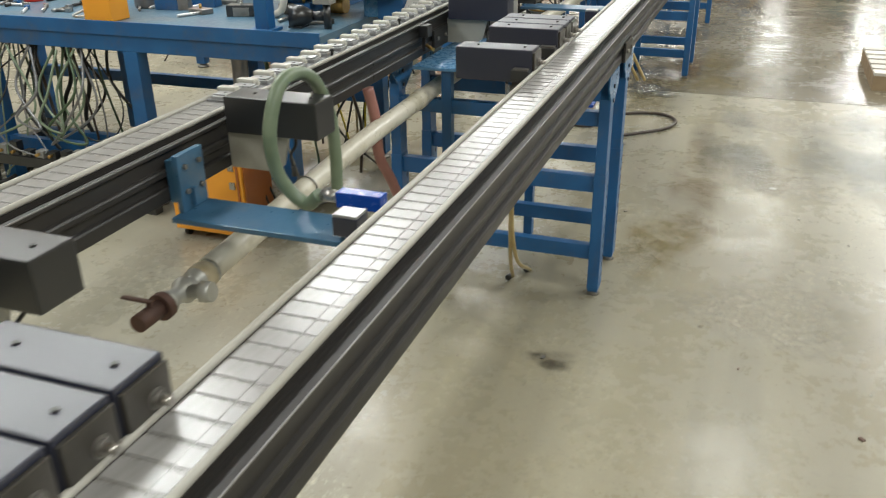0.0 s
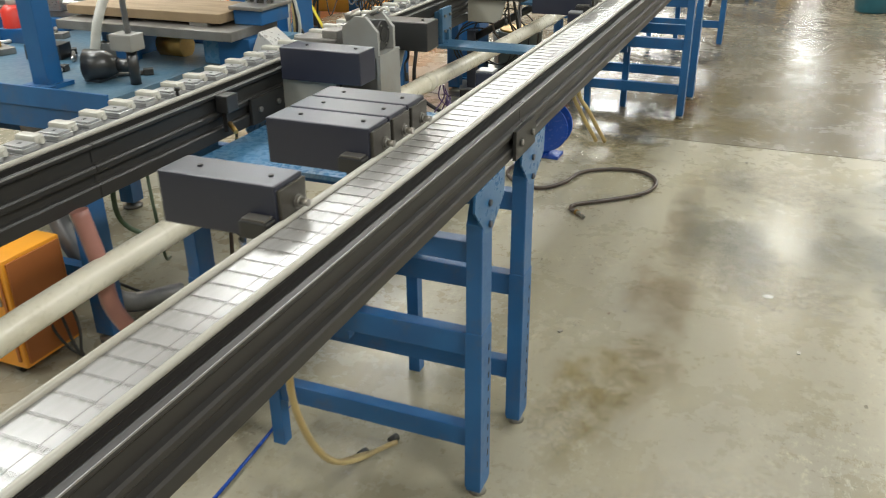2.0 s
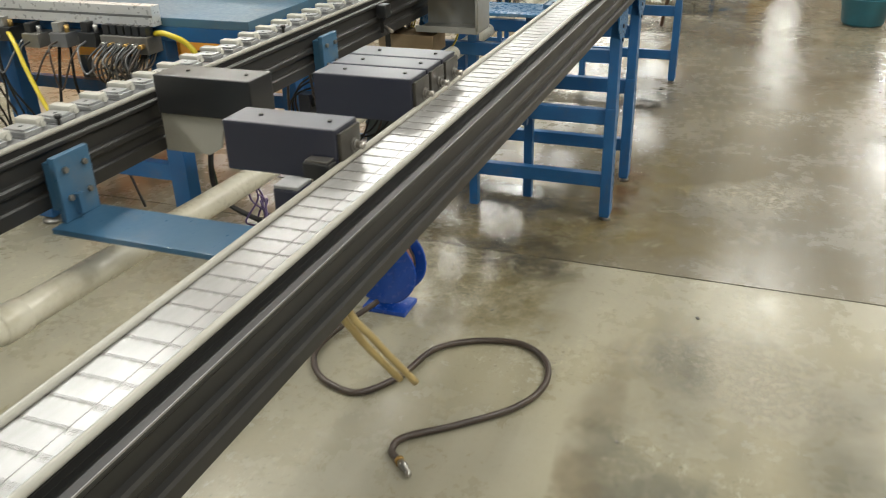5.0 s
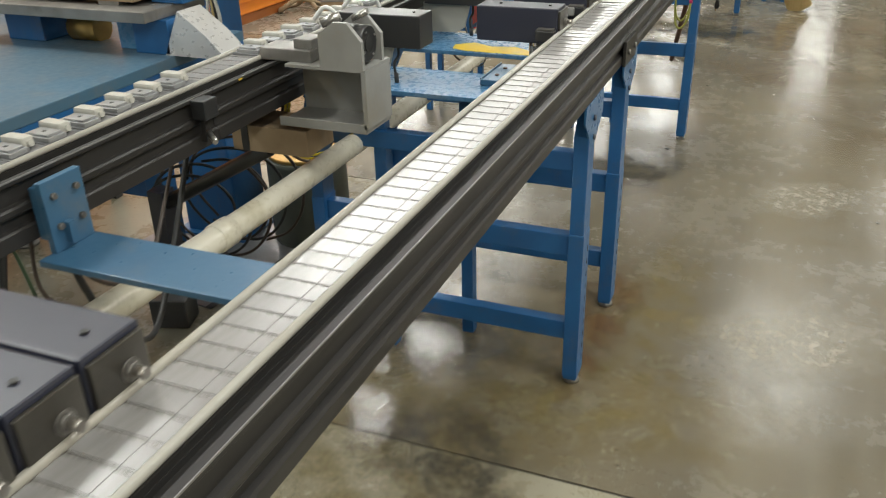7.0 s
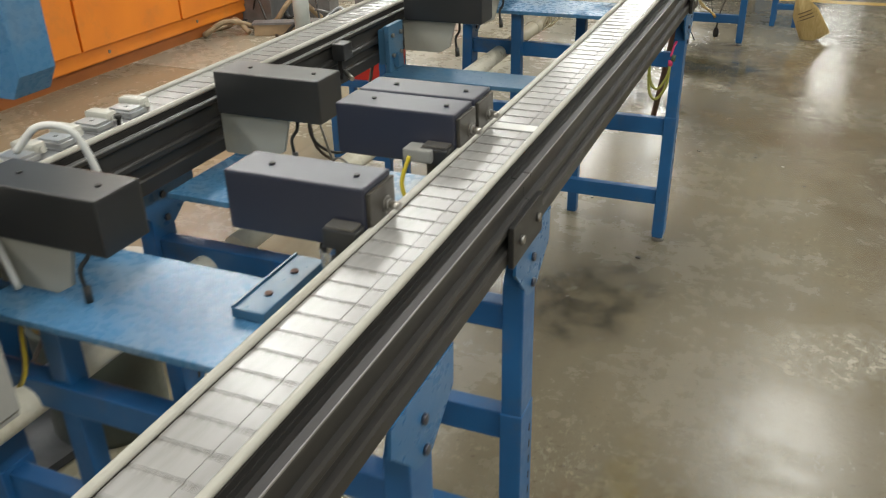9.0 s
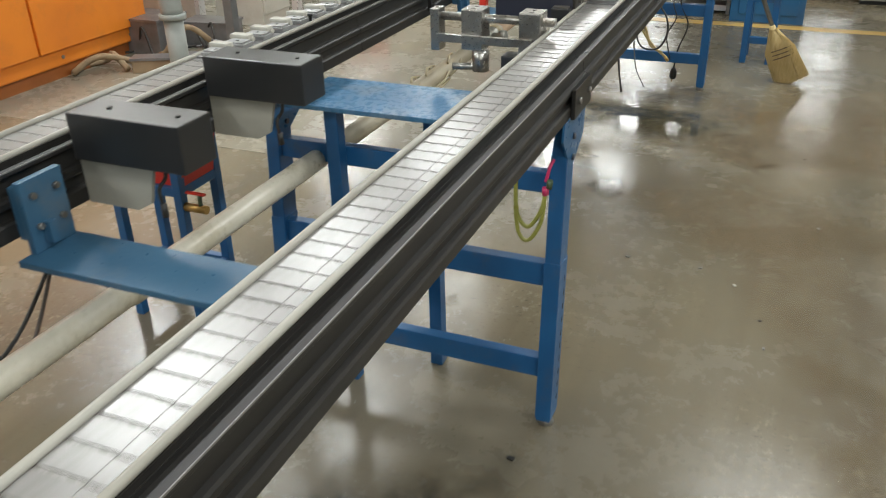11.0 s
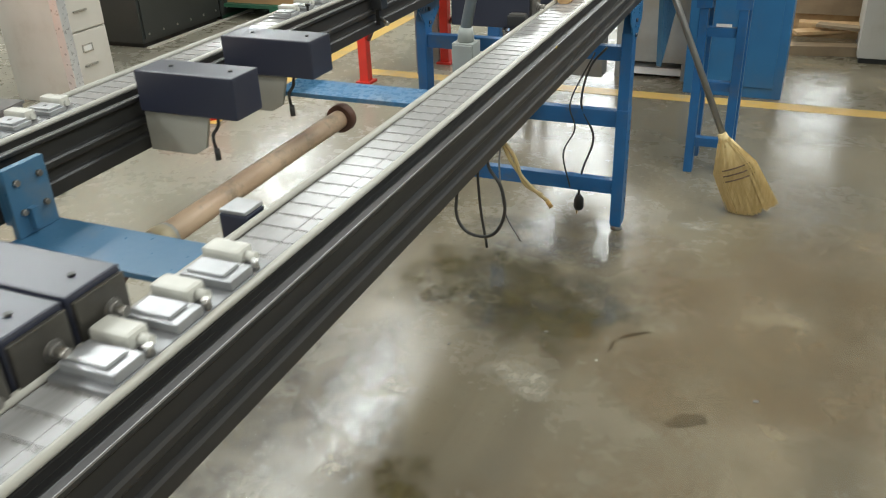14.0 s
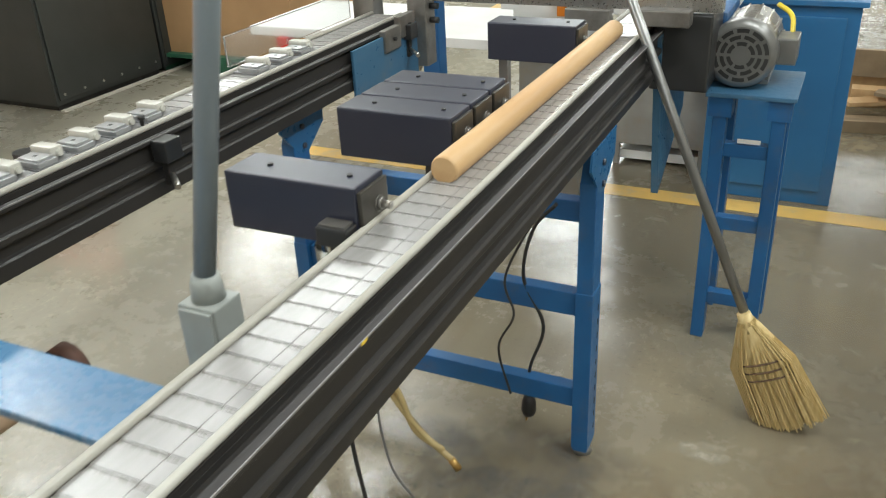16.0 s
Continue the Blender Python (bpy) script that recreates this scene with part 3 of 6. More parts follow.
def right_cover(y, sensor=False, cup=True):
    e = cover("stop_cover", "dark blue sheet-metal stop cover beside the conveyor rail", -0.297, -0.078, y, 0.918, 1.008, 0.080, DARK_BLUE, "stop covers")
    part("end_plate", B(0.219, 0.226, 0.003, 0.077, -0.012, 0.083, bevel=0.002), OILY_STEEL, e, "oily steel end plate")
    part("pin", Tb([(0.226, 0.05, 0.05), (0.246, 0.05, 0.05)], 0.0062, 10), STEEL, e)
    part("washer", Tb([(0.2255, 0.05, 0.05), (0.2275, 0.05, 0.05)], 0.0125, 14), DULL_STEEL, e)
    part("pin_nut", Tb([(0.226, 0.05, 0.05), (0.232, 0.05, 0.05)], 0.0095, 6), DULL_STEEL, e)
    part("bracket", B(0.16, 0.215, 0.015, 0.065, -0.09, 0.0), OILY_STEEL, e)
    if sensor:
        s = part("sensor", B(0.168, 0.218, -0.030, -0.001, 0.012, 0.040, bevel=0.003), BLACK_COVER, e, "small black sensor block")
        part("lens", B(0.172, 0.214, -0.027, -0.004, 0.040, 0.044, bevel=0.001), DULL_STEEL, s)
    if cup:
        part("cup", Tb([(0.175, 0.01, -0.085), (0.175, 0.01, -0.05), (0.175, 0.01, -0.002)], 0.028, 14, radii=[0.02, 0.03, 0.032], caps=False), ACRYLIC, e, "clear plastic cup")
    return e


for y in (-0.872, -0.786, -0.700, 1.285, 1.371, 1.457, 3.345, 3.431, 3.517, 5.49, 5.578, 7.735, 7.821, 7.907, 9.81, 9.896, 9.982, 10.50):
    right_cover(y, sensor=abs(y - 5.49) < 0.01 or abs(y - 1.285) < 0.01 or abs(y - 7.735) < 0.01, cup=False)
for y in (0.975, 3.02, 5.172, 9.50):
    right_cover(y, sensor=True)


def left_cover(y, black=True):
    e = cover("drive_cover", "black sheet-metal drive cover over the rear conveyor edge", -0.638, -0.402, y, 0.915, 1.000, 0.088,
              BLACK_COVER if black else DARK_BLUE, "drive covers")
    bm = bm_prism(bmesh.new(), [(0.0, 0.0), (0.15, 0.0), (0.13, -0.075), (0.10, -0.092), (-0.012, -0.092), (-0.012, 0.0)], 0.022, 0.030)
    part("mount_plate", bm, CREAM_PLATE, e, "pale grey bent mounting plate")
    part("cable_stub", Tb(smooth_path([(0.15, 0.05, 0.0), (0.152, 0.045, -0.03), (0.146, 0.03, -0.05), (0.15, 0.03, -0.085)]), 0.0035, 6), RUBBER, e)
    part("cable_tip", Tb([(0.15, 0.03, -0.075), (0.152, 0.028, -0.10)], 0.006, 6), RUBBER, e)
    return e


for y, k in ((-0.48, 1), (0.345, 1), (1.87, 0), (2.30, 1), (3.27, 1), (5.035, 1), (5.61, 1), (6.49, 1), (6.87, 1), (8.655, 0), (8.945, 0)):
    left_cover(y, k)


# shelf brackets
def shelf_bracket(y, reach=0.42, label="blue-grey steel shelf bracket bolted to the rear conveyor"):
    e = thing("shelf_bracket", label, "bracket", (-0.6545, y, 0.80), "shelf brackets")
    part("upright", B(0.022, 0.036, 0.028, 0.118, 0.0, 0.128, bevel=0.002), BLUE_GREY, e)
    part("block", B(0.0, 0.022, 0.034, 0.112, 0.02, 0.115, bevel=0.002), BLUE_GREY, e)
    part("shelf", B(0.0225, 0.036 + reach, 0.0, 0.125, -0.012, 0.0, bevel=0.002), BLUE_GREY, e)
    part("gusset", B(0.036, 0.05, 0.055, 0.07, 0.012, 0.05), BLUE_GREY, e)
    for by in (0.048, 0.098):
        for bz in (0.045, 0.10):
            part("bolt", Tb([(0.036, by, bz), (0.043, by, bz)], 0.006, 6), DULL_STEEL, e)
    return e


for y in (0.10, 2.915, 3.95, 6.32, 8.26):
    shelf_bracket(y)


# work plates on legs
def work_plate(y0, y1, x0=-0.642, x1=-0.205, legs=True, label="worn light blue steel work plate between the conveyors"):
    e = thing("work_plate", label, "plate", (x0, y0, 0.0), "work plates")
    w, d = x1 - x0, y1 - y0
    part("top", B(0, w, 0, d, 0.803, 0.815, bevel=0.002), BLUE_PLATE, e)
    for px, py in ((0.10, 0.02), (w - 0.14, d - 0.06)):
        if legs:
            part("leg", B(px, px + 0.036, py, py + 0.036, 0.0, 0.803, bevel=0.002), BLUE, e)
    if legs:
        part("cross_bar", B(0.04, w - 0.10, 0.056, 0.085, 0.36, 0.40), BLUE, e)
    return e


work_plate(1.50, 2.04)
work_plate(4.99, 5.215)
ab = thing("angle_bracket", "grey-blue angle bar bolted to the plate end", "bracket", (-0.262, 5.10, 0.8165))
part("bar", B(0.0, 0.055, 0.0, 0.17, 0.0, 0.016, bevel=0.002), BLUE_GREY, ab)
part("edge", B(0.0, 0.004, 0.0, 0.17, 0.016, 0.019), BLUE_GREY, ab)
for yy in (0.05, 0.12):
    part("bolt", Tb([(0.03, yy, 0.016), (0.03, yy, 0.019)], 0.006, 8), RUST, ab)
wy = work_plate(5.43, 5.67, legs=False, label="blue steel work plate with a chipped yellow paint patch")
part("paint_patch", bm_prism(bmesh.new(), [(0.16, 0.03), (0.21, 0.012), (0.42, 0.01), (0.42, 0.05), (0.34, 0.10), (0.27, 0.085), (0.20, 0.12), (0.15, 0.08)], 0.8152, 0.8158, axis="z"), YELLOW, wy, "chipped yellow paint")
work_plate(7.15, 7.38)
work_plate(9.135, 9.25, legs=False)


# ---- carriers on the rear conveyor ----
def carrier(y, pink=False):
    e = thing("part_carrier", "grey carrier plate with aluminium nest and white plastic part", "carrier", (C2X - 0.036, y, C2Z - 0.015), "part carriers")
    part("plate", B(0.0, 0.074, 0.0, 0.082, 0.0, 0.012, bevel=0.0015), CARRIER, e)
    nest = part("nest", B(0.012, 0.070, 0.004, 0.046, 0.012, 0.021, bevel=0.0015), NEST, e)
    part("nest_cap", B(0.016, 0.064, 0.008, 0.041, 0.021, 0.0255, bevel=0.001), NEST, nest)
    part("hole", Tb([(0.040, 0.025, 0.0255), (0.040, 0.025, 0.0259)], 0.0045, 8), RUBBER, nest)
    w = part("moulded_part", B(0.000, 0.054, 0.048, 0.074, 0.012, 0.033, bevel=0.006), WHITE_PLASTIC, e, "white plastic moulding")
    part("boss", Tb([(0.050, 0.062, 0.021), (0.060, 0.062, 0.021)], 0.006, 8), WHITE_PLASTIC, w)
    return e


car0 = carrier(0.47)
runs = [(0.47, 4.54), (4.75, 5.56), (7.02, 8.64), (9.34, 9.94), (10.13, 10.42)]
for a, b in runs:
    n = int((b - a) / 0.0862)
    for k in range(n):
        if (a, k) != (0.47, 0):
            copy_thing(car0, pose(C2X - 0.036 + random.uniform(-0.002, 0.002), a + k * 0.0862 + random.uniform(-0.0015, 0.0015), C2Z - 0.015, 0, 0, random.uniform(-1.2, 1.2)))
for y in (0.52, 1.0, 1.52, 2.2, 3.05, 3.9, 4.8, 5.4, 7.4, 8.1, 9.42, 9.75):
    stud = thing("locating_pin", "small dark locating pin beside the carriers", "pin", (C2X + 0.044, y, C2Z), "locating pins")
    part("shaft", Tb([(0, 0, 0), (0, 0, 0.012), (0, 0, 0.013), (0, 0, 0.020)], 0.005, 8, radii=[0.004, 0.004, 0.007, 0.007]), RUBBER, stud)

# tray of parts on the front conveyor
tray = thing("part_tray", "aluminium tray with three white moulded parts on the chain", "tray", (C1X - 0.045, 7.85, C1Z - 0.0145))
part("base_plate", B(0.004, 0.088, 0.0, 0.29, 0.0, 0.012, bevel=0.003), CARRIER, tray)
for k in range(3):
    y = 0.012 + k * 0.097
    nb = part("nest", B(0.010, 0.084, y, y + 0.045, 0.012, 0.024, bevel=0.002), NEST, tray)
    part("nest_rim", B(0.016, 0.070, y + 0.006, y + 0.038, 0.024, 0.028, bevel=0.002), NEST, nb)
    pb = part("moulded_part", B(0.004, 0.060, y + 0.050, y + 0.082, 0.012, 0.033, bevel=0.006), WHITE_PLASTIC, tray, "white plastic moulding")
    part("boss", Tb([(0.06, y + 0.066, 0.022), (0.075, y + 0.066, 0.022)], 0.007, 8), WHITE_PLASTIC, pb)
    part("pin", Tb([(0.080, y + 0.055, 0.012), (0.080, y + 0.055, 0.026)], 0.005, 8), STEEL, tray)

# wooden roller lying on the chain
dw = thing("wooden_dowel", "pale round wooden dowel lying on the conveyor chain", "dowel", (-0.042, 9.70, C1Z + 0.0105))
part("rod", Tb([(0, 0, 0), (0, 0.006, 0), (0.004, 0.5, 0), (0.006, 0.985, 0.0), (0.006, 0.99, 0)], 0.022, 16, radii=[0.021, 0.0235, 0.0235, 0.0235, 0.022]), WOOD, dw)


# ---- pipe run between the conveyors ----
PX, PZ = -0.60, 0.665


BOW = ((-9.0, 0.645), (0.07, 0.650), (0.38, 0.668), (1.0, 0.704), (1.7, 0.714), (2.5, 0.708), (3.4, 0.676), (4.5, 0.648), (7.9, 0.645), (9.1, 0.662), (20.0, 0.665))


def pipe_z(y):
    """Height of the sagging pipe's axis."""
    for (a, za), (b, zb) in zip(BOW, BOW[1:]):
        if y <= b:
            return za + (zb - za) * (y - a) / (b - a)
    return BOW[-1][1]


def pipe_run(label, y0, y1, material, couplings=(), r=0.027):
    e = thing("pipe", label, "pipe", (PX, y0, PZ))
    n = max(2, int((y1 - y0) / 0.15))
    ys = [y0 + (y1 - y0) * k / n for k in range(n + 1)]
    part("tube", Tb([(0, y - y0, pipe_z(y) - PZ) for y in ys], r, 16), material, e)
    for y in couplings:
        q = r + 0.0035
        part("coupling", Tb([(0, y - y0 + d, pipe_z(y + d) - PZ) for d in (0.0, 0.004, 0.056, 0.06)], q, 14, radii=[q - 0.004, q, q, q - 0.004]), material, e)
    return e


pipe_run("aged cream plastic pipe running between the conveyors", 0.16, 5.52, PVC, (1.42, 2.72, 4.36), r=0.030)
pipe_run("dirty cream pipe with brown stains between the conveyors", 5.55, 7.28, PVC, (6.5,))
pipe_run("cream pipe with brown peeling streaks between the conveyors", 7.285, 8.46, FRAYED, (7.62,))
pipe_run("stained tan pipe ending open under the work plate", 8.62, 9.40, TAN_PIPE, ())
for y in (9.37,):
    ring = thing("pipe_collar", "rusty dark collar on the open pipe end", "pipe fitting", (PX, y, pipe_z(y)))
    part("ring", Tb([(0, 0, 0), (0, 0.03, 0), (0, 0.034, 0)], 0.040, 16, radii=[0.040, 0.041, 0.034]), RUST, ring)
    part("bore", Tb([(0, 0.0345, 0), (0, 0.036, 0)], 0.029, 14), RUBBER, ring)


def valve(y, label, flip=1):
    e = thing("pipe_valve", label, "valve", (PX, y, pipe_z(y)), "pipe valves")
    part("body", Tb([(0, 0, 0), (0, 0.012, 0), (0, 0.016, 0), (0, 0.045, 0), (0, 0.06, 0), (0, 0.075, 0), (0, 0.08, 0), (0, 0.10, 0), (0, 0.105, 0), (0, 0.16, 0)], 0.03, 12,
                    radii=[0.026, 0.026, 0.018, 0.020, 0.030, 0.030, 0.020, 0.020, 0.031, 0.031]), GALV, e, "dull galvanised valve body")
    part("elbow", Tb([(0, 0.06, 0.0), (0.045 * flip, 0.06, 0.006), (0.05 * flip, 0.06, 0.007), (0.075 * flip, 0.062, 0.010)], 0.016, 10, radii=[0.016, 0.016, 0.024, 0.022]), GALV, e)
    part("tape_wrap", Tb([(0, 0.112, 0), (0, 0.13, 0), (0, 0.15, 0)], 0.033, 12, radii=[0.032, 0.0345, 0.032]), FOIL, e, "loose thread tape")
    part("flange", Tb([(0, -0.02, 0), (0, 0.0, 0)], 0.030, 12), RUST, e)
    part("iron_pipe", Tb([(0, -0.09, 0), (0, -0.02, 0)], 0.019, 12), RUST, e)
    h = part("handle", B(-0.065, 0.010, -0.055, -0.042, 0.028, 0.033, bevel=0.002), RUST, e)
    part("stem", Tb([(0.0, -0.048, 0.012), (0.0, -0.048, 0.03)], 0.006, 8), RUST, h)
    return e


valve(0.0, "galvanised valve with rusty handle on the plastic pipe")
valve(8.46, "taped valve with rusty fittings on the tan pipe")
for y in (0.62, 2.4, 6.0):
    h = thing("pipe_hanger", "thin steel hanger strap holding the pipe", "hanger", (PX, y, pipe_z(y)), "pipe hangers")
    part("loop", Tb([(0.033 * math.cos(a), 0, 0.033 * math.sin(a)) for a in [k * math.pi / 8 for k in range(17)]], 0.0025, 5), DULL_STEEL, h)
    part("rod", Tb([(-0.02, 0, 0.026), (-0.06, 0, 0.165)], 0.003, 6), DULL_STEEL, h)

# ---- gear brackets ----
def ring_bracket(y, x=-0.64):
    e = thing("ring_bracket", "grey steel bracket holding a dark ring motor", "bracket", (x, y, 0.80), "ring brackets")
    part("base_box", B(0.0, 0.235, 0.0, 0.006, 0.0, 0.012), GREY_PAINT, e)
    part("floor_plate", B(0.0, 0.235, 0.0, 0.13, -0.01, 0.0), GREY_PAINT, e)
    part("side_plate", B(0.228, 0.24, 0.0, 0.13, 0.0, 0.135, bevel=0.002), GREY_PAINT, e)
    part("back_plate", B(0.0, 0.228, 0.124, 0.13, 0.0, 0.11), GREY_PAINT, e)
    part("top_plate", B(0.03, 0.24, 0.0, 0.13, 0.135, 0.142), GREY_PAINT, e)
    for yy in (0.0, 0.10):
        bm = bm_prism(bmesh.new(), [(0.125, 0.142), (0.235, 0.142), (0.235, 0.205), (0.20, 0.245), (0.165, 0.245), (0.125, 0.215)], yy, yy + 0.012)
        part("cheek", bm, GREY_PAINT, e)
    m = part("ring_motor", Tb([(0.150, 0.056, 0.190), (0.152, 0.056, 0.190), (0.224, 0.056, 0.190), (0.226, 0.056, 0.190)], 0.042, 24, radii=[0.038, 0.042, 0.042, 0.039]), BLACK_COVER, e, "black ring motor")
    part("bore", Tb([(0.226, 0.056, 0.190), (0.2275, 0.056, 0.190)], 0.020, 18), RUBBER, m)
    for k in range(4):
        a = k * math.pi / 2 + 0.5
        part("bolt", Tb([(0.226, 0.056 + 0.031 * math.cos(a), 0.190 + 0.031 * math.sin(a)), (0.229, 0.056 + 0.031 * math.cos(a), 0.190 + 0.031 * math.sin(a))], 0.003, 6), STEEL, m)
    part("fitting", Tb([(0.12, 0.03, 0.235), (0.16, 0.05, 0.25)], 0.012, 10), STEEL, e)
    part("fitting", Tb([(0.19, 0.05, 0.245), (0.225, 0.06, 0.262)], 0.008, 8), STEEL, e)
    part("slide_block", B(-0.05, 0.09, 0.02, 0.10, 0.142, 0.172, bevel=0.003), DULL_STEEL, e)
    part("slide_stop", B(0.04, 0.09, 0.03, 0.09, 0.172, 0.195, bevel=0.003), DULL_STEEL, e)
    return e


ring_bracket(4.72)
ring_bracket(2.10, -0.70)


# steel shaft fixture above the pipe
fx = thing("shaft_fixture", "bright steel twin-block shaft fixture beside the conveyor", "fixture", (-0.36, 7.44, 0.90))
for x in (0.075, 0.225):
    b = part("block", B(x, x + 0.055, 0.0, 0.06, 0.0, 0.10, bevel=0.003), STEEL, fx)
    for k in (0.014, 0.04):
        part("screw", Tb([(x + 0.028, k, 0.10), (x + 0.028, k, 0.1015)], 0.006, 8), DULL_STEEL, b)
part("shaft", Tb([(-0.005, 0.03, 0.075), (0.31, 0.03, 0.075)], 0.011, 12), STEEL, fx)
part("lower_shaft", Tb([(-0.005, 0.02, 0.02), (0.20, 0.02, 0.02)], 0.010, 12), STEEL, fx)
part("end_plate", B(-0.012, 0.012, 0.008, 0.05, -0.01, 0.095, bevel=0.002), STEEL, fx)
part("tie_bar", B(0.012, 0.26, -0.012, 0.0, 0.02, 0.038), STEEL, fx)
part("cylinder", Tb([(0.12, 0.02, -0.055), (0.12, 0.02, 0.0)], 0.022, 12), STEEL, fx)
part("side_port", Tb([(0.05, 0.0, -0.045), (0.12, 0.02, -0.045)], 0.009, 10), STEEL, fx)
part("solenoid", B(0.18, 0.25, 0.0, 0.05, -0.055, -0.008, bevel=0.003), BLACK_COVER, fx)
part("post", B(0.235, 0.27, 0.01, 0.05, -0.10, 0.0), DULL_STEEL, fx)
fw = thing("frayed_wrap", "frayed tan wrapping tape bundled on the pipe", "tape", (PX, 7.66, pipe_z(7.8)))
for k in range(16):
    a = random.uniform(0, 6.28)
    y = random.uniform(0, 0.42)
    part("strand", Tb(smooth_path([(0.031 * math.cos(a), y, 0.031 * math.sin(a)), (0.040 * math.cos(a + 0.5), y + 0.05, 0.040 * math.sin(a + 0.5)), (0.034 * math.cos(a + 0.9), y + 0.11, 0.034 * math.sin(a + 0.9))], 4), 0.004, 5), FOIL, fw)

# ---- small blocks and valves beside the chain ----
e = thing("reflector_block", "small dark block with a pale top at the shelf end", "block", (-0.25, 0.10, 0.812), "reflector blocks")
part("body", B(0.0, 0.055, 0.0, 0.05, 0.0, 0.040, bevel=0.003), DARK_BLUE, e)
part("lid", B(0.001, 0.054, 0.001, 0.049, 0.040, 0.046, bevel=0.002), NEST, e)
part("arm", B(0.0, 0.16, 0.018, 0.032, -0.008, 0.0), DULL_STEEL, e)
for x, y, z in ((-0.134, 1.991, 0.906), (-0.134, 2.903, 0.905), (-0.128, 8.225, 0.915)):
    e = thing("reflector_block", "small dark blue block with a pale top beside the rail", "block", (x, y, z), "reflector blocks")
    part("body", B(0.0, 0.046, 0.0, 0.045, 0.0, 0.040, bevel=0.003), DARK_BLUE, e)
    part("lid", B(0.001, 0.045, 0.001, 0.044, 0.040, 0.046, bevel=0.002), NEST, e)
    part("arm", B(0.0, -0.0802 - x, 0.015, 0.030, -0.012, 0.0), DULL_STEEL, e)
pv = thing("air_valve", "blue pneumatic valve with a steel fitting on the shelf", "valve", (-0.33, 0.235, 0.812))
part("body", B(0.02, 0.125, 0.0, 0.035, 0.0, 0.035, bevel=0.003), REEL_BLUE, pv)
part("fitting", Tb([(-0.02, 0.018, 0.018), (0.02, 0.018, 0.018)], 0.014, 10), STEEL, pv)
hose("hose", "thick pale green hose looping over the drive cover", "hose", [(-0.355, 0.25, 0.83), (-0.40, 0.262, 0.80), (-0.45, 0.25, 0.86), (-0.455, 0.235, 0.96), (-0.45, 0.28, 1.05), (-0.45, 0.36, 1.062), (-0.45, 0.44, 1.025), (-0.45, 0.50, 0.93), (-0.45, 0.515, 0.83), (-0.45, 0.51, 0.73)], 0.0155, GREEN_HOSE, 12)
hose("hose", "dusty pink rubber hose hanging under the rear conveyor", "hose", [(-0.64, 1.12, 0.83), (-0.62, 1.125, 0.72), (-0.62, 1.14, 0.60), (-0.60, 1.2, 0.48), (-0.62, 1.4, 0.2), (-0.7, 1.55, 0.02)], 0.018, PINK_HOSE, 10)

# orange floor cabinet
oc = thing("floor_cabinet", "orange-yellow steel cabinet on castors under the table", "cabinet", (-1.77, 1.505, 0.0))
part("body", B(0.0, 0.36, 0.0, 0.22, 0.035, 0.40, bevel=0.006), ORANGE_Y, oc)
part("side_panel", B(0.3605, 0.368, 0.01, 0.21, 0.05, 0.39, bevel=0.003), ORANGE_DARK, oc, "darker orange side panel")
for z in (0.12, 0.25, 0.33):
    part("latch", B(0.30, 0.325, -0.006, 0.0, z, z + 0.03, bevel=0.001), STEEL, oc)
part("hinge", B(0.335, 0.345, -0.005, 0.0, 0.06, 0.38), ORANGE_DARK, oc)
for x in (0.04, 0.30):
    for y in (0.03, 0.18):
        part("castor", Tb([(x - 0.01, y, 0.018), (x + 0.01, y, 0.018)], 0.018, 12), RUBBER, oc)
for k in range(3):
    hose("cable", "thin black cable beside the orange cabinet", "cable", [(-1.47, 1.66 + 0.03 * k, 0.3), (-1.40 + 0.02 * k, 1.62 + 0.03 * k, 0.12), (-1.34, 1.66, 0.01), (-1.30, 1.75, 0.008)], 0.005, RUBBER, 6)


# ---- blue machine tables behind the rear conveyor ----
def machine_table(label, x0, x1, y0, y1, legs, z=0.81, alu=False, bh=0.085, low=0.20):
    e = thing("machine_table", label, "table", (x0, y0, 0.0), "machine tables")
    w, d = x1 - x0, y1 - y0
    part("top", B(0, w, 0, d, z, z + 0.03, bevel=0.003), TABLE_TOP, e)
    part("front_beam", B(0, w, 0.0, 0.06, z - bh, z, bevel=0.003), BLUE, e)
    if alu:
        rail = part("profile_rail", B(0, w - 0.35, -0.045, -0.001, z + 0.005, z + 0.075, bevel=0.002), ALU, e, "white aluminium profile rail")
        part("slot", B(0, w - 0.351, -0.0455, -0.044, z + 0.036, z + 0.044), CARRIER, rail)
    else:
        part("upper_beam", B(0, w, -0.01, 0.0, z - 0.015, z + 0.045, bevel=0.002), BLUE, e)
    part("rear_beam", B(0, w, d - 0.06, d, z - bh, z), BLUE, e)
    part("end_beam", B(w - 0.06, w, 0.06, d - 0.06, z - bh, z), BLUE, e)
    for lx in legs:
        for ly in (0.0, d - 0.07):
            part("leg", B(lx, lx + 0.075, ly, ly + 0.07, 0.03, z - bh, bevel=0.004), BLUE, e)
            part("foot", Tb([(lx + 0.037, ly + 0.035, z2) for z2 in (0.0, 0.012, 0.016, 0.03)], 0.035, 14, radii=[0.044, 0.044, 0.03, 0.022]), DULL_STEEL, e, "round steel levelling pad")
    for a, b in zip(legs, legs[1:]):
        part("low_beam", B(a + 0.075, b, 0.01, 0.05, low, low + 0.065), BLUE, e)
        part("rear_low_beam", B(a + 0.075, b, d - 0.05, d - 0.01, 0.30, 0.36), BLUE, e)
    return e


machine_table("long blue steel machine table with tools on top", -4.0, -1.14, 1.76, 2.78, (0.35, 1.02, 1.88, 2.62))
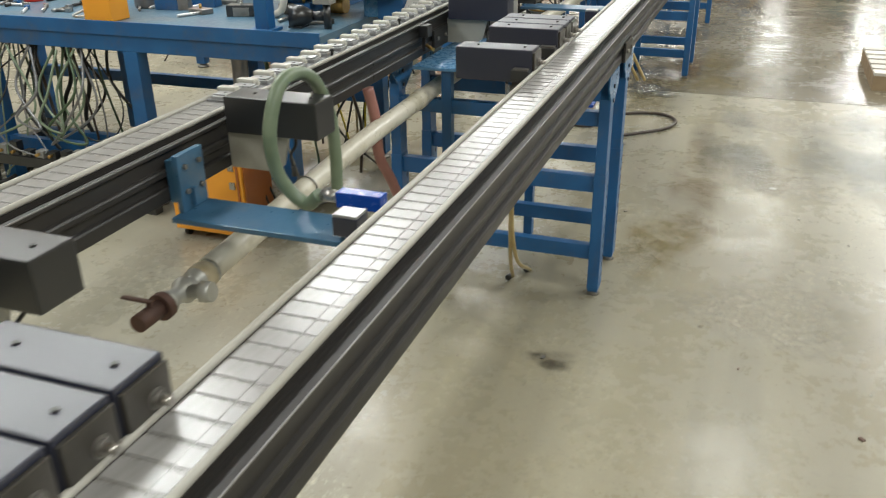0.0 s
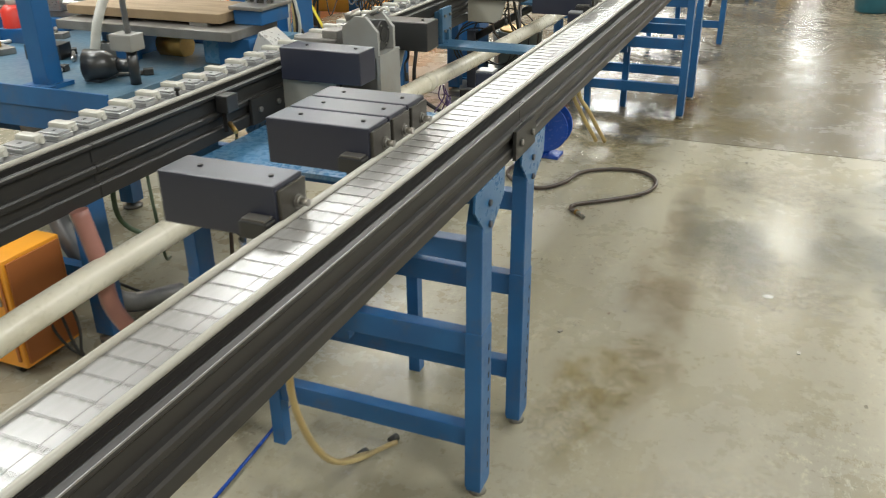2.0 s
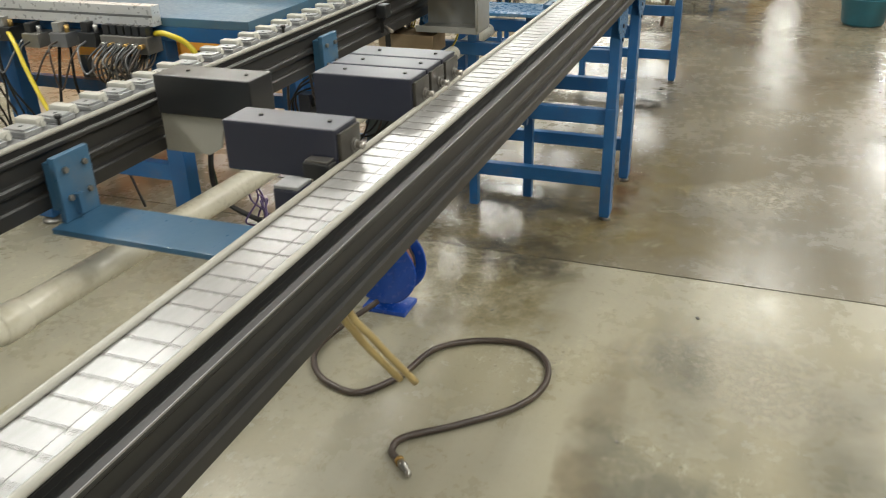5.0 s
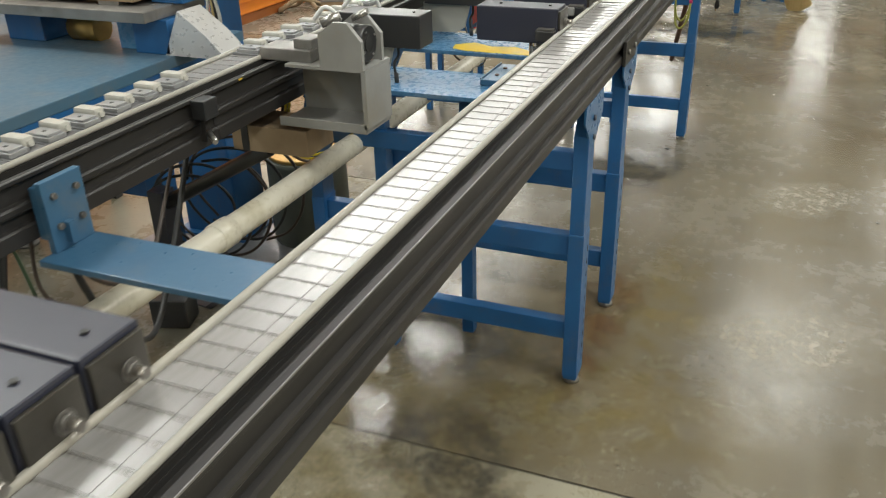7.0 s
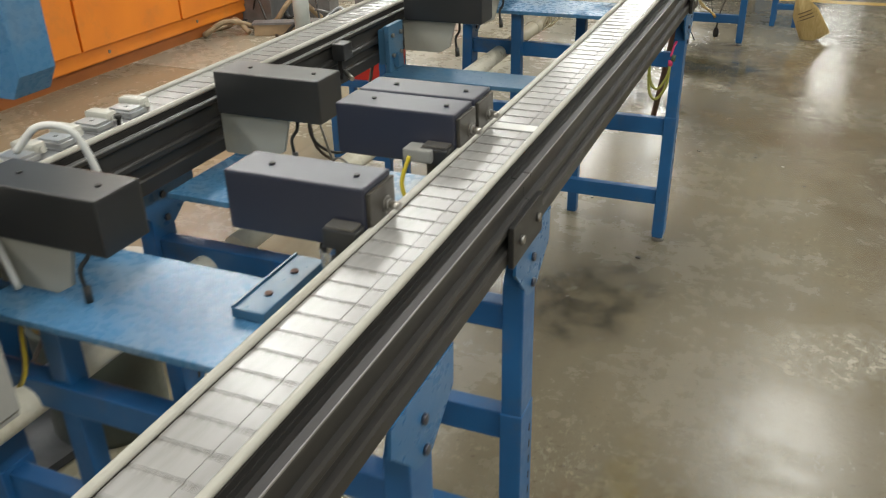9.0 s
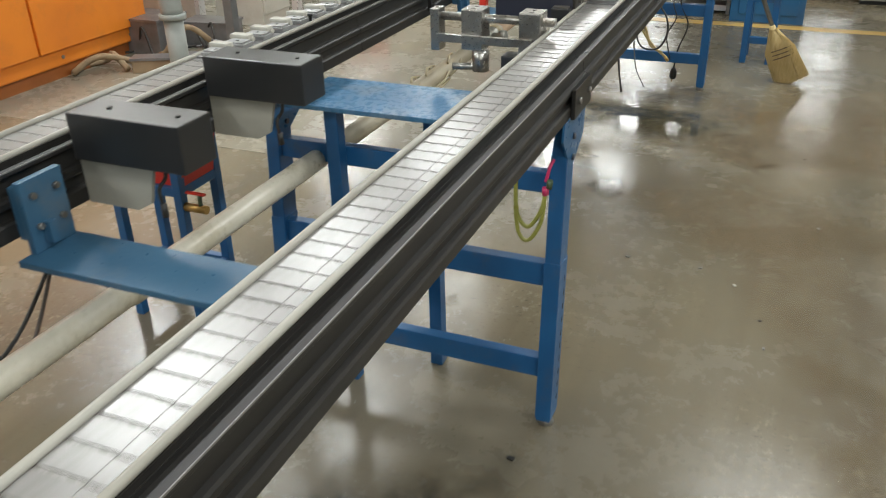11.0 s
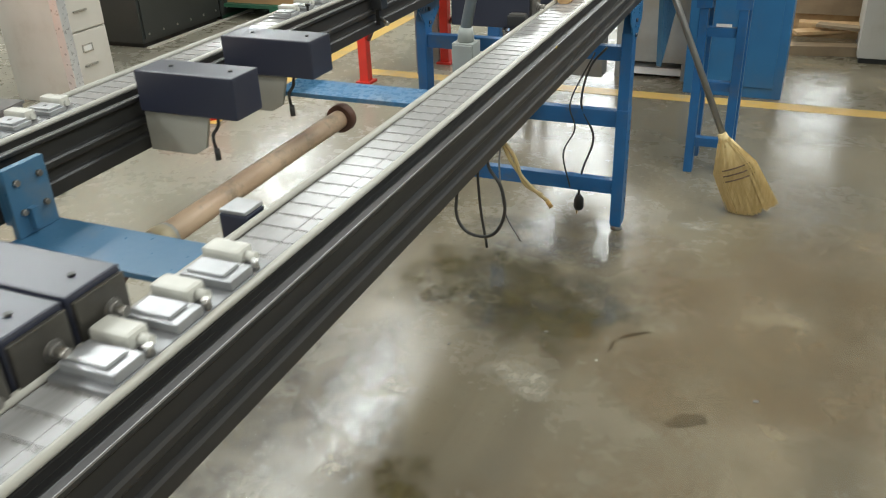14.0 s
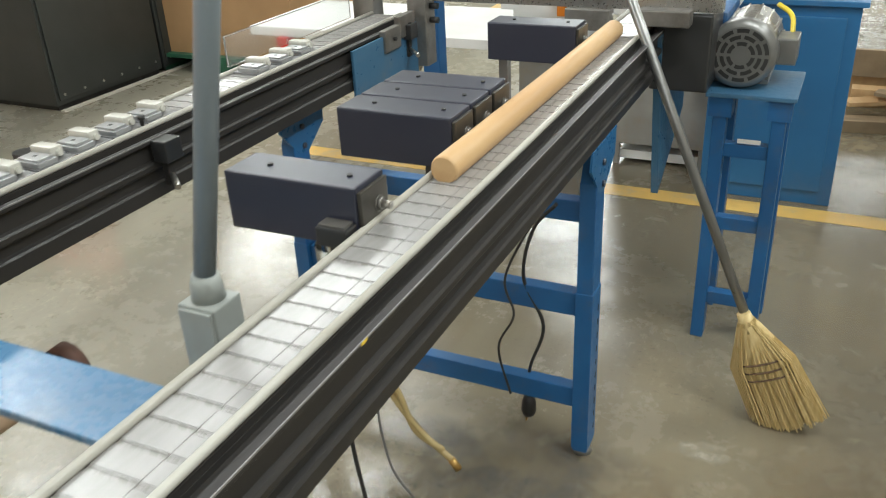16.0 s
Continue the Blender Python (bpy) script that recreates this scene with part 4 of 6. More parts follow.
machine_table("blue machine table with a white aluminium front edge", -3.9, -1.06, 4.28, 5.2, (0.30, 1.69, 2.41), z=0.86, alu=True, bh=0.05, low=0.27)

# cable tangles hanging under the tables
for k in range(34):
    x = random.uniform(-3.9, -1.3)
    y = random.choice((1.85, 1.95, 2.1, 4.45, 4.6, 2.3)) + random.uniform(-0.05, 0.2)
    z1 = random.uniform(0.02, 0.35)
    col = random.choice((RUBBER, RUBBER, BROWN_HOSE, DARK_GREEN_HOSE, YELLOW_HOSE if k % 5 == 0 else RUBBER))
    hose("cable", "thin cable hanging below a machine table", "cable", [(x, y, 0.72), (x + random.uniform(-0.06, 0.06), y, 0.5), (x + random.uniform(-0.12, 0.12), y + random.uniform(-0.1, 0.1), z1), (x + random.uniform(-0.25, 0.25), y + random.uniform(-0.1, 0.15), 0.012)], random.choice((0.006, 0.008, 0.011)), col, 6)
for k in range(10):
    cx, cy, r = random.uniform(-3.4, -2.2), random.uniform(1.5, 2.3), random.uniform(0.06, 0.2)
    hose("cable", "looped cable tangle lying on the floor", "cable", [(cx + r * math.cos(a) * (1 + 0.2 * math.sin(3 * a + k)), cy + r * math.sin(a), 0.014 + 0.05 * abs(math.sin(a * 1.7 + k))) for a in [j * 0.7 for j in range(11)]], 0.010, random.choice((RUBBER, DARK_GREEN_HOSE, PVC)), 6)
for k in range(15):
    rr = random.Random(100 + k)
    x, y = rr.uniform(-2.95, -2.35), rr.uniform(1.58, 1.80)
    z = rr.uniform(0.10, 0.45)
    hose("tubing", "thin air tube tangled under the machine table", "tube", [(x, y + 0.1, 0.72), (x + rr.uniform(-0.1, 0.1), y, 0.55), (x + rr.uniform(-0.15, 0.15), y - 0.05, z), (x + rr.uniform(-0.2, 0.2), y, z - 0.06), (x + rr.uniform(-0.2, 0.2), y + 0.08, z + 0.10), (x + rr.uniform(-0.1, 0.1), y + 0.15, 0.72)], rr.choice((0.004, 0.006, 0.008)), rr.choice((RUBBER, DARK_GREEN_HOSE, RUBBER, CARRIER, GREEN_HOSE)), 6)
lf = thing("ground_frame", "dark steel ground frame under the machine table", "frame", (-3.0, 1.66, 0.0))
part("front_bar", B(0.0, 1.0, 0.0, 0.05, 0.16, 0.21, bevel=0.003), BLACK_COVER, lf)
part("rear_bar", B(0.0, 1.0, 0.40, 0.45, 0.16, 0.21, bevel=0.003), BLUE, lf)
for x in (0.0, 0.46, 0.95):
    part("foot_post", B(x, x + 0.05, 0.0, 0.05, 0.0, 0.16), BLACK_COVER, lf)
    part("foot_post", B(x, x + 0.05, 0.40, 0.45, 0.0, 0.16), BLUE, lf)
    part("cross_bar", B(x, x + 0.05, 0.05, 0.40, 0.16, 0.21), BLACK_COVER, lf)
for k in range(10):
    rr = random.Random(300 + k)
    vb = thing("air_fitting", "small pale air fitting on the ground frame", "fitting", (-2.95 + 0.075 * k, 1.665, 0.21), "air fittings")
    part("body", B(0.0, 0.045, 0.0, 0.04, 0.0, rr.uniform(0.03, 0.07), bevel=0.003), rr.choice((NEST, GREY_PAINT, BLACK_COVER)), vb)
    part("port", Tb([(0.022, -0.02, 0.02), (0.022, 0.0, 0.02)], 0.008, 8), rr.choice((STEEL, BRASS)), vb)
hose("hose", "thick grey ribbed hose below the table", "hose", [(-1.62, 1.9, 0.73), (-1.60, 1.88, 0.5), (-1.52, 1.86, 0.3), (-1.40, 1.9, 0.08), (-1.3, 2.1, 0.03)], 0.035, CARRIER, 12)
hose("hose", "yellow air hose draped beside the aluminium edge", "hose", [(-1.42, 4.25, 0.84), (-1.34, 4.21, 0.85), (-1.26, 4.22, 0.81), (-1.22, 4.24, 0.70)], 0.010, YELLOW_HOSE, 8)


def tooling(x, y, z, label, seed):
    """A small clamp station: a platen on posts with cylinders."""
    rr = random.Random(seed)
    e = thing("clamp_station", label, "machine station", (x, y, z), "clamp stations")
    part("platen", B(-0.60, 0.02, 0.0, 0.24, 0.135, 0.165, bevel=0.003), PLANK if seed % 2 else DULL_STEEL, e, "brown-grey platen")
    part("rail", B(-0.60, 0.10, -0.06, 0.20, 0.095, 0.125, bevel=0.003), DULL_STEEL, e)
    part("rail_spacer", B(-0.10, -0.03, 0.0, 0.18, 0.125, 0.135), DULL_STEEL, e)
    part("pedestal", B(-0.08, 0.05, 0.03, 0.21, 0.0, 0.075, bevel=0.004), BLUE_PLATE, e)
    part("pedestal", B(-0.50, -0.36, 0.03, 0.21, 0.0, 0.075, bevel=0.004), BLUE, e)
    part("head", B(0.03, 0.135, 0.06, 0.22, 0.126, 0.172, bevel=0.004), BLUE, e)
    part("head_cap", B(0.02, 0.145, 0.05, 0.23, 0.172, 0.184, bevel=0.003), DULL_STEEL, e)
    part("head_base", B(0.0, 0.12, 0.0, 0.16, 0.0, 0.094, bevel=0.004), BLUE, e)
    part("shaft_housing", Tb([(-0.3, 0.1, 0.035), (-0.2, 0.1, 0.035)], 0.04, 14), BRASS, e, "yellow-brown drum")
    for k in range(3):
        px = 0.045 + 0.037 * k
        part("cylinder", Tb([(px, 0.14, 0.184), (px, 0.14, 0.50)], 0.012, 10), STEEL, e)
    bm = bm_prism(bmesh.new(), [(0.10, 0.0), (0.30, 0.0), (0.24, 0.06), (0.16, 0.12)], 0.0, 0.10)
    part("chute", bm, ALU, e, "pale sheet-metal chute")
    return e


tooling(-1.085, 2.20, 0.84, "clamp station with a brown platen and blue head", 1)
tooling(-1.19, 4.88, 0.89, "clamp station with a steel platen and blue head", 3)

hl = thing("spot_lamp", "black spot lamp lying on the blue table", "lamp", (-1.36, 1.92, 0.84))
part("shade", Tb([(0.0, 0.0, 0.045), (0.05, 0.02, 0.045), (0.09, 0.035, 0.045)], 0.05, 16, radii=[0.05, 0.045, 0.022], caps=True), BLACK_COVER, hl)
part("socket", Tb([(0.09, 0.035, 0.045), (0.14, 0.055, 0.04)], 0.02, 12), BLACK_COVER, hl)
part("foot", B(0.0, 0.06, -0.02, 0.05, 0.0, 0.008), BLACK_COVER, hl)
pw = thing("post", "blue square post on the machine table", "post", (-1.42, 1.82, 0.84))
part("shaft", B(-0.03, 0.03, -0.03, 0.03, 0.0, 1.4, bevel=0.003), BLUE, pw)
part("base", B(-0.05, 0.05, -0.05, 0.05, 0.0, 0.012), BLUE, pw)
hose("hose", "white corrugated hose rising from the blue table", "hose", [(-1.55, 2.10, 0.85), (-1.50, 2.10, 0.88), (-1.48, 2.12, 0.98), (-1.46, 2.18, 1.07), (-1.36, 2.24, 1.09), (-1.26, 2.3, 1.09)], 0.016, WHITE_PLASTIC, 10)
rod = thing("gauge_stand", "grey gauge stand with black clamp on the table edge", "stand", (-1.19, 1.93, 0.84))
part("rod", Tb([(0, 0, 0.10), (-0.005, 0, 0.6)], 0.009, 10), CARRIER, rod)
part("grip", Tb([(0, 0, 0.0), (0, 0, 0.10)], 0.016, 10), BLACK_COVER, rod)
part("head", B(-0.05, 0.03, -0.03, 0.03, 0.10, 0.15, bevel=0.006), GREY_PAINT, rod)
for x, y, m, r, h in ((-3.0, 2.2, RED, 0.05, 0.10), (-2.6, 2.25, RUST, 0.05, 0.12), (-2.3, 2.2, CARRIER, 0.06, 0.2), (-2.05, 2.3, RED, 0.045, 0.11), (-3.3, 2.0, REEL_BLUE, 0.05, 0.14)):
    c = thing("canister", "round canister standing on the blue table", "canister", (x, y, 0.84), "canisters")
    part("body", Tb([(0, 0, 0), (0, 0, 0.01), (0, 0, h), (0, 0, h + 0.02)], r, 14, radii=[r * 0.95, r, r, r * 0.6]), m, c)
    part("cap", Tb([(0, 0, h + 0.02), (0, 0, h + 0.05)], r * 0.45, 12), CAB_WHITE, c)
yb = thing("control_box", "orange control box on the table edge", "box", (-2.33, 1.80, 0.84))
part("body", B(0.0, 0.15, 0.0, 0.12, 0.0, 0.22, bevel=0.006), ORANGE_Y, yb)
part("cable", Tb(smooth_path([(0.0, 0.03, 0.05), (-0.06, 0.0, 0.02), (-0.05, 0.05, 0.01), (0.0, 0.08, 0.03)]), 0.006, 6), CAB_WHITE, yb)
for k in range(26):
    x, y = random.uniform(-3.8, -1.25), random.uniform(1.85, 2.2)
    t = thing("loose_tool", "small loose metal tool on the blue table", "tool", (x, y, 0.84), "loose tools", turn=random.uniform(0, 180))
    l = random.uniform(0.05, 0.16)
    part("bar", Tb([(0, 0, 0.008), (l, 0, 0.008)], 0.007, 8), random.choice((STEEL, RUBBER, DULL_STEEL, ALU)), t)
    part("head", B(l, l + 0.03, -0.012, 0.012, 0.0, 0.02, bevel=0.003), random.choice((STEEL, RUBBER, BLUE)), t)


# press columns and C frames
def press(label, x, y, hw=0.12, arm=True, h=1.9, reach=0.0):
    """A column standing on the floor, or with a reach bolted to the rear beam of the table in front of it."""
    base = 0.60 if reach else 0.0
    e = thing("press_column", label, "press", (x, y, 0.0), "press columns")
    part("column", B(-hw, hw, 0.0, 0.20, base, h, bevel=0.008), BLUE, e)
    part("stripe", B(hw + 0.001, hw + 0.004, 0.03, 0.06, 0.84, h), ORANGE, e, "orange conduit strip")
    if arm:
        bm = bm_prism(bmesh.new(), [(hw + 0.001, 1.10), (hw + 0.001, 1.30), (0.38, 1.30), (0.45, 1.22), (0.45, 0.97), (0.42, 0.92), (hw + 0.10, 0.92), (hw + 0.10, 1.01), (0.33, 1.02), (0.33, 1.12)], 0.05, 0.15)
        part("arm", bm, BLUE_PLATE, e, "lighter blue C-shaped arm")
    for k in range(5):
        part("air_line", Tb(smooth_path([(hw + 0.01, 0.02 + 0.03 * k, 1.35), (hw + 0.03, 0.0, 1.05), (hw + 0.02 + 0.012 * k, -0.02, 0.85), (hw + 0.01, 0.02, 0.72)]), 0.006, 6), (WHITE_PLASTIC, ACRYLIC, TAN_HOSE, RUBBER, WHITE_PLASTIC)[k], e)
    part("cap", B(-hw - 0.01, hw + 0.01, -0.01, 0.21, h, h + 0.02), BLUE, e)
    if reach:
        part("bracket", B(-hw + 0.01, hw - 0.01, -reach, -0.001, 0.64, 0.80, bevel=0.003), BLUE, e)
    else:
        part("foot_plate", B(-hw - 0.04, hw + 0.04, -0.03, 0.23, 0.0, 0.012), BLUE, e)
    return e


press("slim blue press column with orange conduit", -1.335, 2.90, 0.068, arm=False, reach=0.12)
press("tall blue press column with light blue arm", -1.52, 5.48)
press("slim blue press column with orange conduit", -1.51, 2.96, 0.068, arm=False, reach=0.18)


# ---- orange machine enclosure ----
oe = thing("machine_enclosure", "large orange steel machine enclosure on a floor plinth", "machine", (-3.64, 7.20, 0.0))
part("shell", B(-1.6, 0.0, 0.0, 2.88, 0.08, 1.75, bevel=0.012), ORANGE, oe)
part("plinth", B(-1.58, -0.03, 0.02, 2.86, 0.0, 0.08), ORANGE_DARK, oe)
for k in range(3):
    y = 0.015 + k * 0.955
    d = part("door", B(0.0005, 0.022, y, y + 0.935, 0.18, 1.70, bevel=0.006), ORANGE, oe)
    part("handle", B(0.022, 0.04, y + 0.06, y + 0.085, 0.75, 0.95, bevel=0.004), BLACK_COVER, d)
for y in (0.3, 1.2, 2.1, 2.7):
    part("bolt", Tb([(0.0005, y, 0.13), (0.004, y, 0.13)], 0.012, 8), DULL_STEEL, oe)
oc2 = thing("control_cabinet", "orange control cabinet on black legs behind the table", "cabinet", (-2.80, 5.30, 0.0))
part("body", B(0.0, 0.65, 0.0, 0.38, 0.44, 1.30, bevel=0.006), ORANGE_Y, oc2)
part("door", B(0.02, 0.63, -0.012, -0.0005, 0.46, 1.28, bevel=0.004), ORANGE_Y, oc2)
for x in (0.0, 0.61):
    for y in (0.0, 0.34):
        part("leg", B(x, x + 0.04, y, y + 0.04, 0.0, 0.44), BLACK_COVER, oc2)
o2 = thing("low_cabinet", "low orange cabinet standing on the floor behind the tables", "cabinet", (-4.3, 7.0, 0.0))
part("body", B(0.0, 0.5, 0.0, 0.4, 0.02, 0.30, bevel=0.006), ORANGE_Y, o2)
part("vent", B(0.1, 0.4, -0.004, 0.0, 0.16, 0.28), RUBBER, o2)

# ---- floor items near the aisle ----
reel = thing("hose_reel", "glossy blue air hose reel standing on the floor", "hose reel", (-0.515, 4.09, 0.0))
part("base", B(-0.075, 0.08, -0.05, 0.06, 0.0, 0.018, bevel=0.004), REEL_BLUE, reel)
part("post", B(-0.02, 0.02, 0.0, 0.03, 0.018, 0.16, bevel=0.003), REEL_BLUE, reel)
for y in (-0.045, 0.045):
    d = part("disc", Tb([(0, y - 0.004, 0.165), (0, y, 0.165), (0, y + 0.004, 0.165)], 0.125, 28, radii=[0.122, 0.126, 0.122]), REEL_BLUE, reel)
    part("dish", Tb([(0, y - 0.006 if y < 0 else y + 0.004, 0.165), (0, y - 0.003 if y < 0 else y + 0.007, 0.165)], 0.05, 18), REEL_BLUE, d)
for k in range(5):
    part("hose_turn", Tb([(0.085 * math.cos(a), -0.03 + 0.015 * k, 0.165 + 0.085 * math.sin(a)) for a in [j * math.pi / 10 for j in range(21)]], 0.009, 7), PINK_HOSE if k % 2 else BROWN_HOSE, reel, "wound red-brown hose")
hz = 0.012
hose("hose", "dark brown air hose looped on the floor with a brass nozzle", "hose",
     [(-0.52, 4.02, 0.06), (-0.60, 3.88, 0.02), (-0.613, 3.756, hz), (-0.56, 3.66, hz), (-0.48, 3.61, hz), (-0.387, 3.605, hz), (-0.31, 3.718, hz), (-0.266, 3.88, hz), (-0.15, 3.969, hz),
      (-0.015, 3.99, hz), (0.079, 3.915, hz), (0.099, 3.79, hz), (0.045, 3.67, hz), (-0.08, 3.55, hz), (-0.19, 3.46, hz), (-0.20, 3.40, hz), (-0.165, 3.37, hz)], 0.0095, BROWN_HOSE, 9)
nz = thing("hose_nozzle", "brass quick-connect nozzle on the hose end", "nozzle", (-0.165, 3.37, 0.012))
part("barrel", Tb([(0, 0, 0), (0.02, -0.018, 0), (0.022, -0.02, 0), (0.038, -0.036, 0), (0.045, -0.043, 0)], 0.01, 10, radii=[0.011, 0.011, 0.008, 0.009, 0.005]), STEEL, nz)
part("collar", Tb([(-0.004, 0.004, 0), (0.004, -0.004, 0)], 0.013, 10), BRASS, nz)
for k, dx in enumerate((0.0, 0.035)):
    hose("hose", "tan tube hanging from the conveyor to the floor", "hose", [(-0.06 + 0.5 * dx, 3.05, 0.832), (-0.14 + 0.5 * dx, 3.09, 0.64), (-0.117 + dx, 3.12, 0.54), (-0.063 + dx, 3.184, 0.41)], 0.008, TAN_HOSE, 8)
for k in range(2):
    hose("hose", "tan tube with black tips hanging under the conveyor", "hose", [(-0.10, 1.02, 0.84), (-0.15, 1.07, 0.54), (-0.20 + 0.02 * k, 1.25, 0.25), (-0.27 + 0.05 * k, 1.55 + 0.07 * k, 0.02)], 0.007, TAN_HOSE, 8)
    tip = thing("tube_tip", "black plastic tip on the tan tube", "fitting", (-0.29 + 0.05 * k, 1.555 + 0.085 * k, 0.0))
    part("cap", Tb([(0, -0.012, 0.012), (0.008, 0.014, 0.012)], 0.011, 8), RUBBER, tip)
hose("hose", "thin blue air tube trailing to the floor", "hose", [(-0.12, 1.0, 0.84), (-0.25, 1.2, 0.6), (-0.45, 1.5, 0.2), (-0.585, 1.74, 0.01), (-0.56, 1.4, 0.008), (-0.54, 1.0, 0.008), (-0.5, 0.6, 0.008)], 0.005, REEL_BLUE, 7)

# bucket under the rear conveyor
bk = thing("drum", "grey-green metal drum with brass lid fittings", "drum", (-1.15, 5.62, 0.0))
part("wall", Tb([(0, 0, 0), (0, 0, 0.02), (0, 0, 0.32), (0, 0, 0.34)], 0.15, 24, radii=[0.145, 0.15, 0.15, 0.155]), DRUM_PAINT, bk)
part("lid", Tb([(0, 0, 0.34), (0, 0, 0.355)], 0.14, 24), BRASS, bk)
for y in (4.05,):
    hose("cable", "dark cables bundled below the rear conveyor", "cable", [(-0.70, y, 0.80), (-0.68, y + 0.05, 0.6), (-0.72, y + 0.2, 0.45), (-0.80, y + 0.4, 0.55), (-0.85, y + 0.6, 0.8)], 0.007, RUBBER, 7)
hose("cable", "white flexible sensor cable between carriers and plate", "cable", [(-0.70, 5.18, 0.98), (-0.66, 5.20, 1.02), (-0.62, 5.23, 1.0), (-0.605, 5.25, 0.90), (-0.60, 5.25, 0.83)], 0.006, SIGN_WHITE, 8)
hose("cable", "white flexible sensor cable between carriers and plate", "cable", [(-0.70, 5.02, 0.98), (-0.67, 5.03, 1.01), (-0.64, 5.04, 0.985), (-0.63, 5.05, 0.90), (-0.61, 5.05, 0.82)], 0.006, SIGN_WHITE, 8)
sb = thing("sensor_block", "pale steel sensor block beside the dark cover", "sensor", (-0.155, 5.45, 0.935))
part("body", B(0.0, 0.05, 0.0, 0.035, 0.0, 0.022, bevel=0.003), GREY_PAINT, sb)
part("yellow_lead", Tb(smooth_path([(0.012, 0.0, 0.01), (0.004, -0.015, -0.03), (0.012, -0.02, -0.07), (0.0, -0.02, -0.12)]), 0.0035, 6), YELLOW_HOSE, sb)

# rod sticking out below the conveyor
rd = thing("brown_rod", "reddish-brown round bar sticking out below the conveyor", "bar", (0.0, 7.47, 0.79))
part("bar", Tb([(-0.04, -0.14, 0.13), (0.0, 0.0, 0.0), (-0.145, 0.55, -0.61)], 0.0125, 10), RUST, rd)
for k in range(2):
    hose("hose", "yellow-green tube loop hanging on the blue leg", "hose", [(0.025, 7.16, 0.675), (0.020, 7.15, 0.63 - 0.03 * k), (-0.008, 7.145, 0.585 - 0.035 * k), (-0.034, 7.145, 0.61 - 0.035 * k), (-0.042, 7.15, 0.68), (-0.040, 7.16, 0.80)], 0.0048, GREEN_YELLOW, 8)
hose("hose", "magenta air tube with connectors on the blue leg", "hose", [(0.035, 7.185, 0.74), (0.030, 7.17, 0.725), (0.025, 7.16, 0.695)], 0.004, MAGENTA, 8)
cn = thing("tube_connector", "green and red push-in connector pair on the leg", "connector", (0.025, 7.16, 0.675))
part("upper", Tb([(0.008, 0, 0.005), (0.010, 0, 0.025)], 0.007, 8), DARK_GREEN_HOSE, cn)
part("lower", Tb([(0, 0, -0.012), (0, 0, 0.006)], 0.008, 8), MAGENTA, cn)

# cables by the last stand
hose("cable", "black cable with plug hanging from the last stand", "cable", [(-0.02, 10.20, 0.70), (-0.08, 10.22, 0.62), (-0.11, 10.24, 0.48), (-0.06, 10.24, 0.36), (-0.10, 10.26, 0.22), (-0.118, 10.29, 0.10)], 0.0042, RUBBER, 8)
pl = thing("plug", "black mains plug hanging above the floor", "plug", (-0.118, 10.30, 0.03))
part("body", Tb([(0, -0.01, 0.075), (0, 0, 0.05), (0, 0, 0.02), (0, 0, 0.008)], 0.02, 10, radii=[0.009, 0.019, 0.02, 0.015]), RUBBER, pl)
part("prong", B(-0.008, -0.004, -0.004, 0.004, -0.012, 0.008), BRASS, pl)
hose("cable", "thin black cable beside the last stand", "cable", [(-0.06, 10.20, 0.68), (-0.14, 10.2, 0.5), (-0.12, 10.2, 0.40), (-0.16, 10.2, 0.30), (-0.13, 10.2, 0.17)], 0.003, RUBBER, 7)
hose("cable", "black cable loop hanging under the conveyor", "cable", [(-0.06, 9.10, 0.834), (-0.055, 9.10, 0.74), (-0.047, 9.10, 0.69), (-0.018, 9.10, 0.645), (-0.008, 9.10, 0.585), (-0.026, 9.10, 0.53), (-0.061, 9.10, 0.506),
      (-0.112, 9.10, 0.516), (-0.134, 9.10, 0.57), (-0.115, 9.10, 0.68), (-0.075, 9.10, 0.78), (-0.06, 9.11, 0.834)], 0.0042, RUBBER, 8)
hose("cable", "black cable end hanging straight down", "cable", [(-0.055, 9.72, 0.834), (-0.24, 9.78, 0.72), (-0.335, 9.80, 0.50), (-0.34, 9.80, 0.28), (-0.31, 9.79, 0.09)], 0.005, RUBBER, 7)
hose("cable", "thin grey cable drooping beside the loop", "cable", [(-0.05, 9.74, 0.834), (-0.20, 9.78, 0.68), (-0.265, 9.8, 0.45), (-0.25, 9.8, 0.24), (-0.20, 9.82, 0.12)], 0.003, CARRIER, 6)
for k in range(2):
    hose("hose", "pale tan tube drooping below the conveyor", "hose", [(-0.05, 9.66, 0.834), (-0.22, 9.76, 0.66), (-0.26 - 0.01 * k, 9.8, 0.52), (-0.235 + 0.02 * k, 9.8, 0.43), (-0.17 - 0.012 * k, 9.8, 0.345), (-0.10 - 0.02 * k, 9.8, 0.29 + 0.02 * k)], 0.0065, TAN_HOSE, 8)
tt = thing("tube_tip", "brass barb on the drooping tan tubes", "fitting", (-0.10, 9.8, 0.287))
part("barb", Tb([(-0.004, 0, 0.006), (0.012, 0, -0.016)], 0.008, 8), BRASS, tt)

# blue box, purple tubing and clutter under the rear conveyor
fb = thing("small_box", "small dark grey box on the floor", "box", (-1.29, 4.83, 0.0), turn=18)
part("body", B(0.0, 0.12, 0.0, 0.10, 0.0, 0.10, bevel=0.006), BLACK_COVER, fb)
part("lid", B(-0.002, 0.122, -0.002, 0.102, 0.10, 0.106, bevel=0.002), CARRIER, fb)
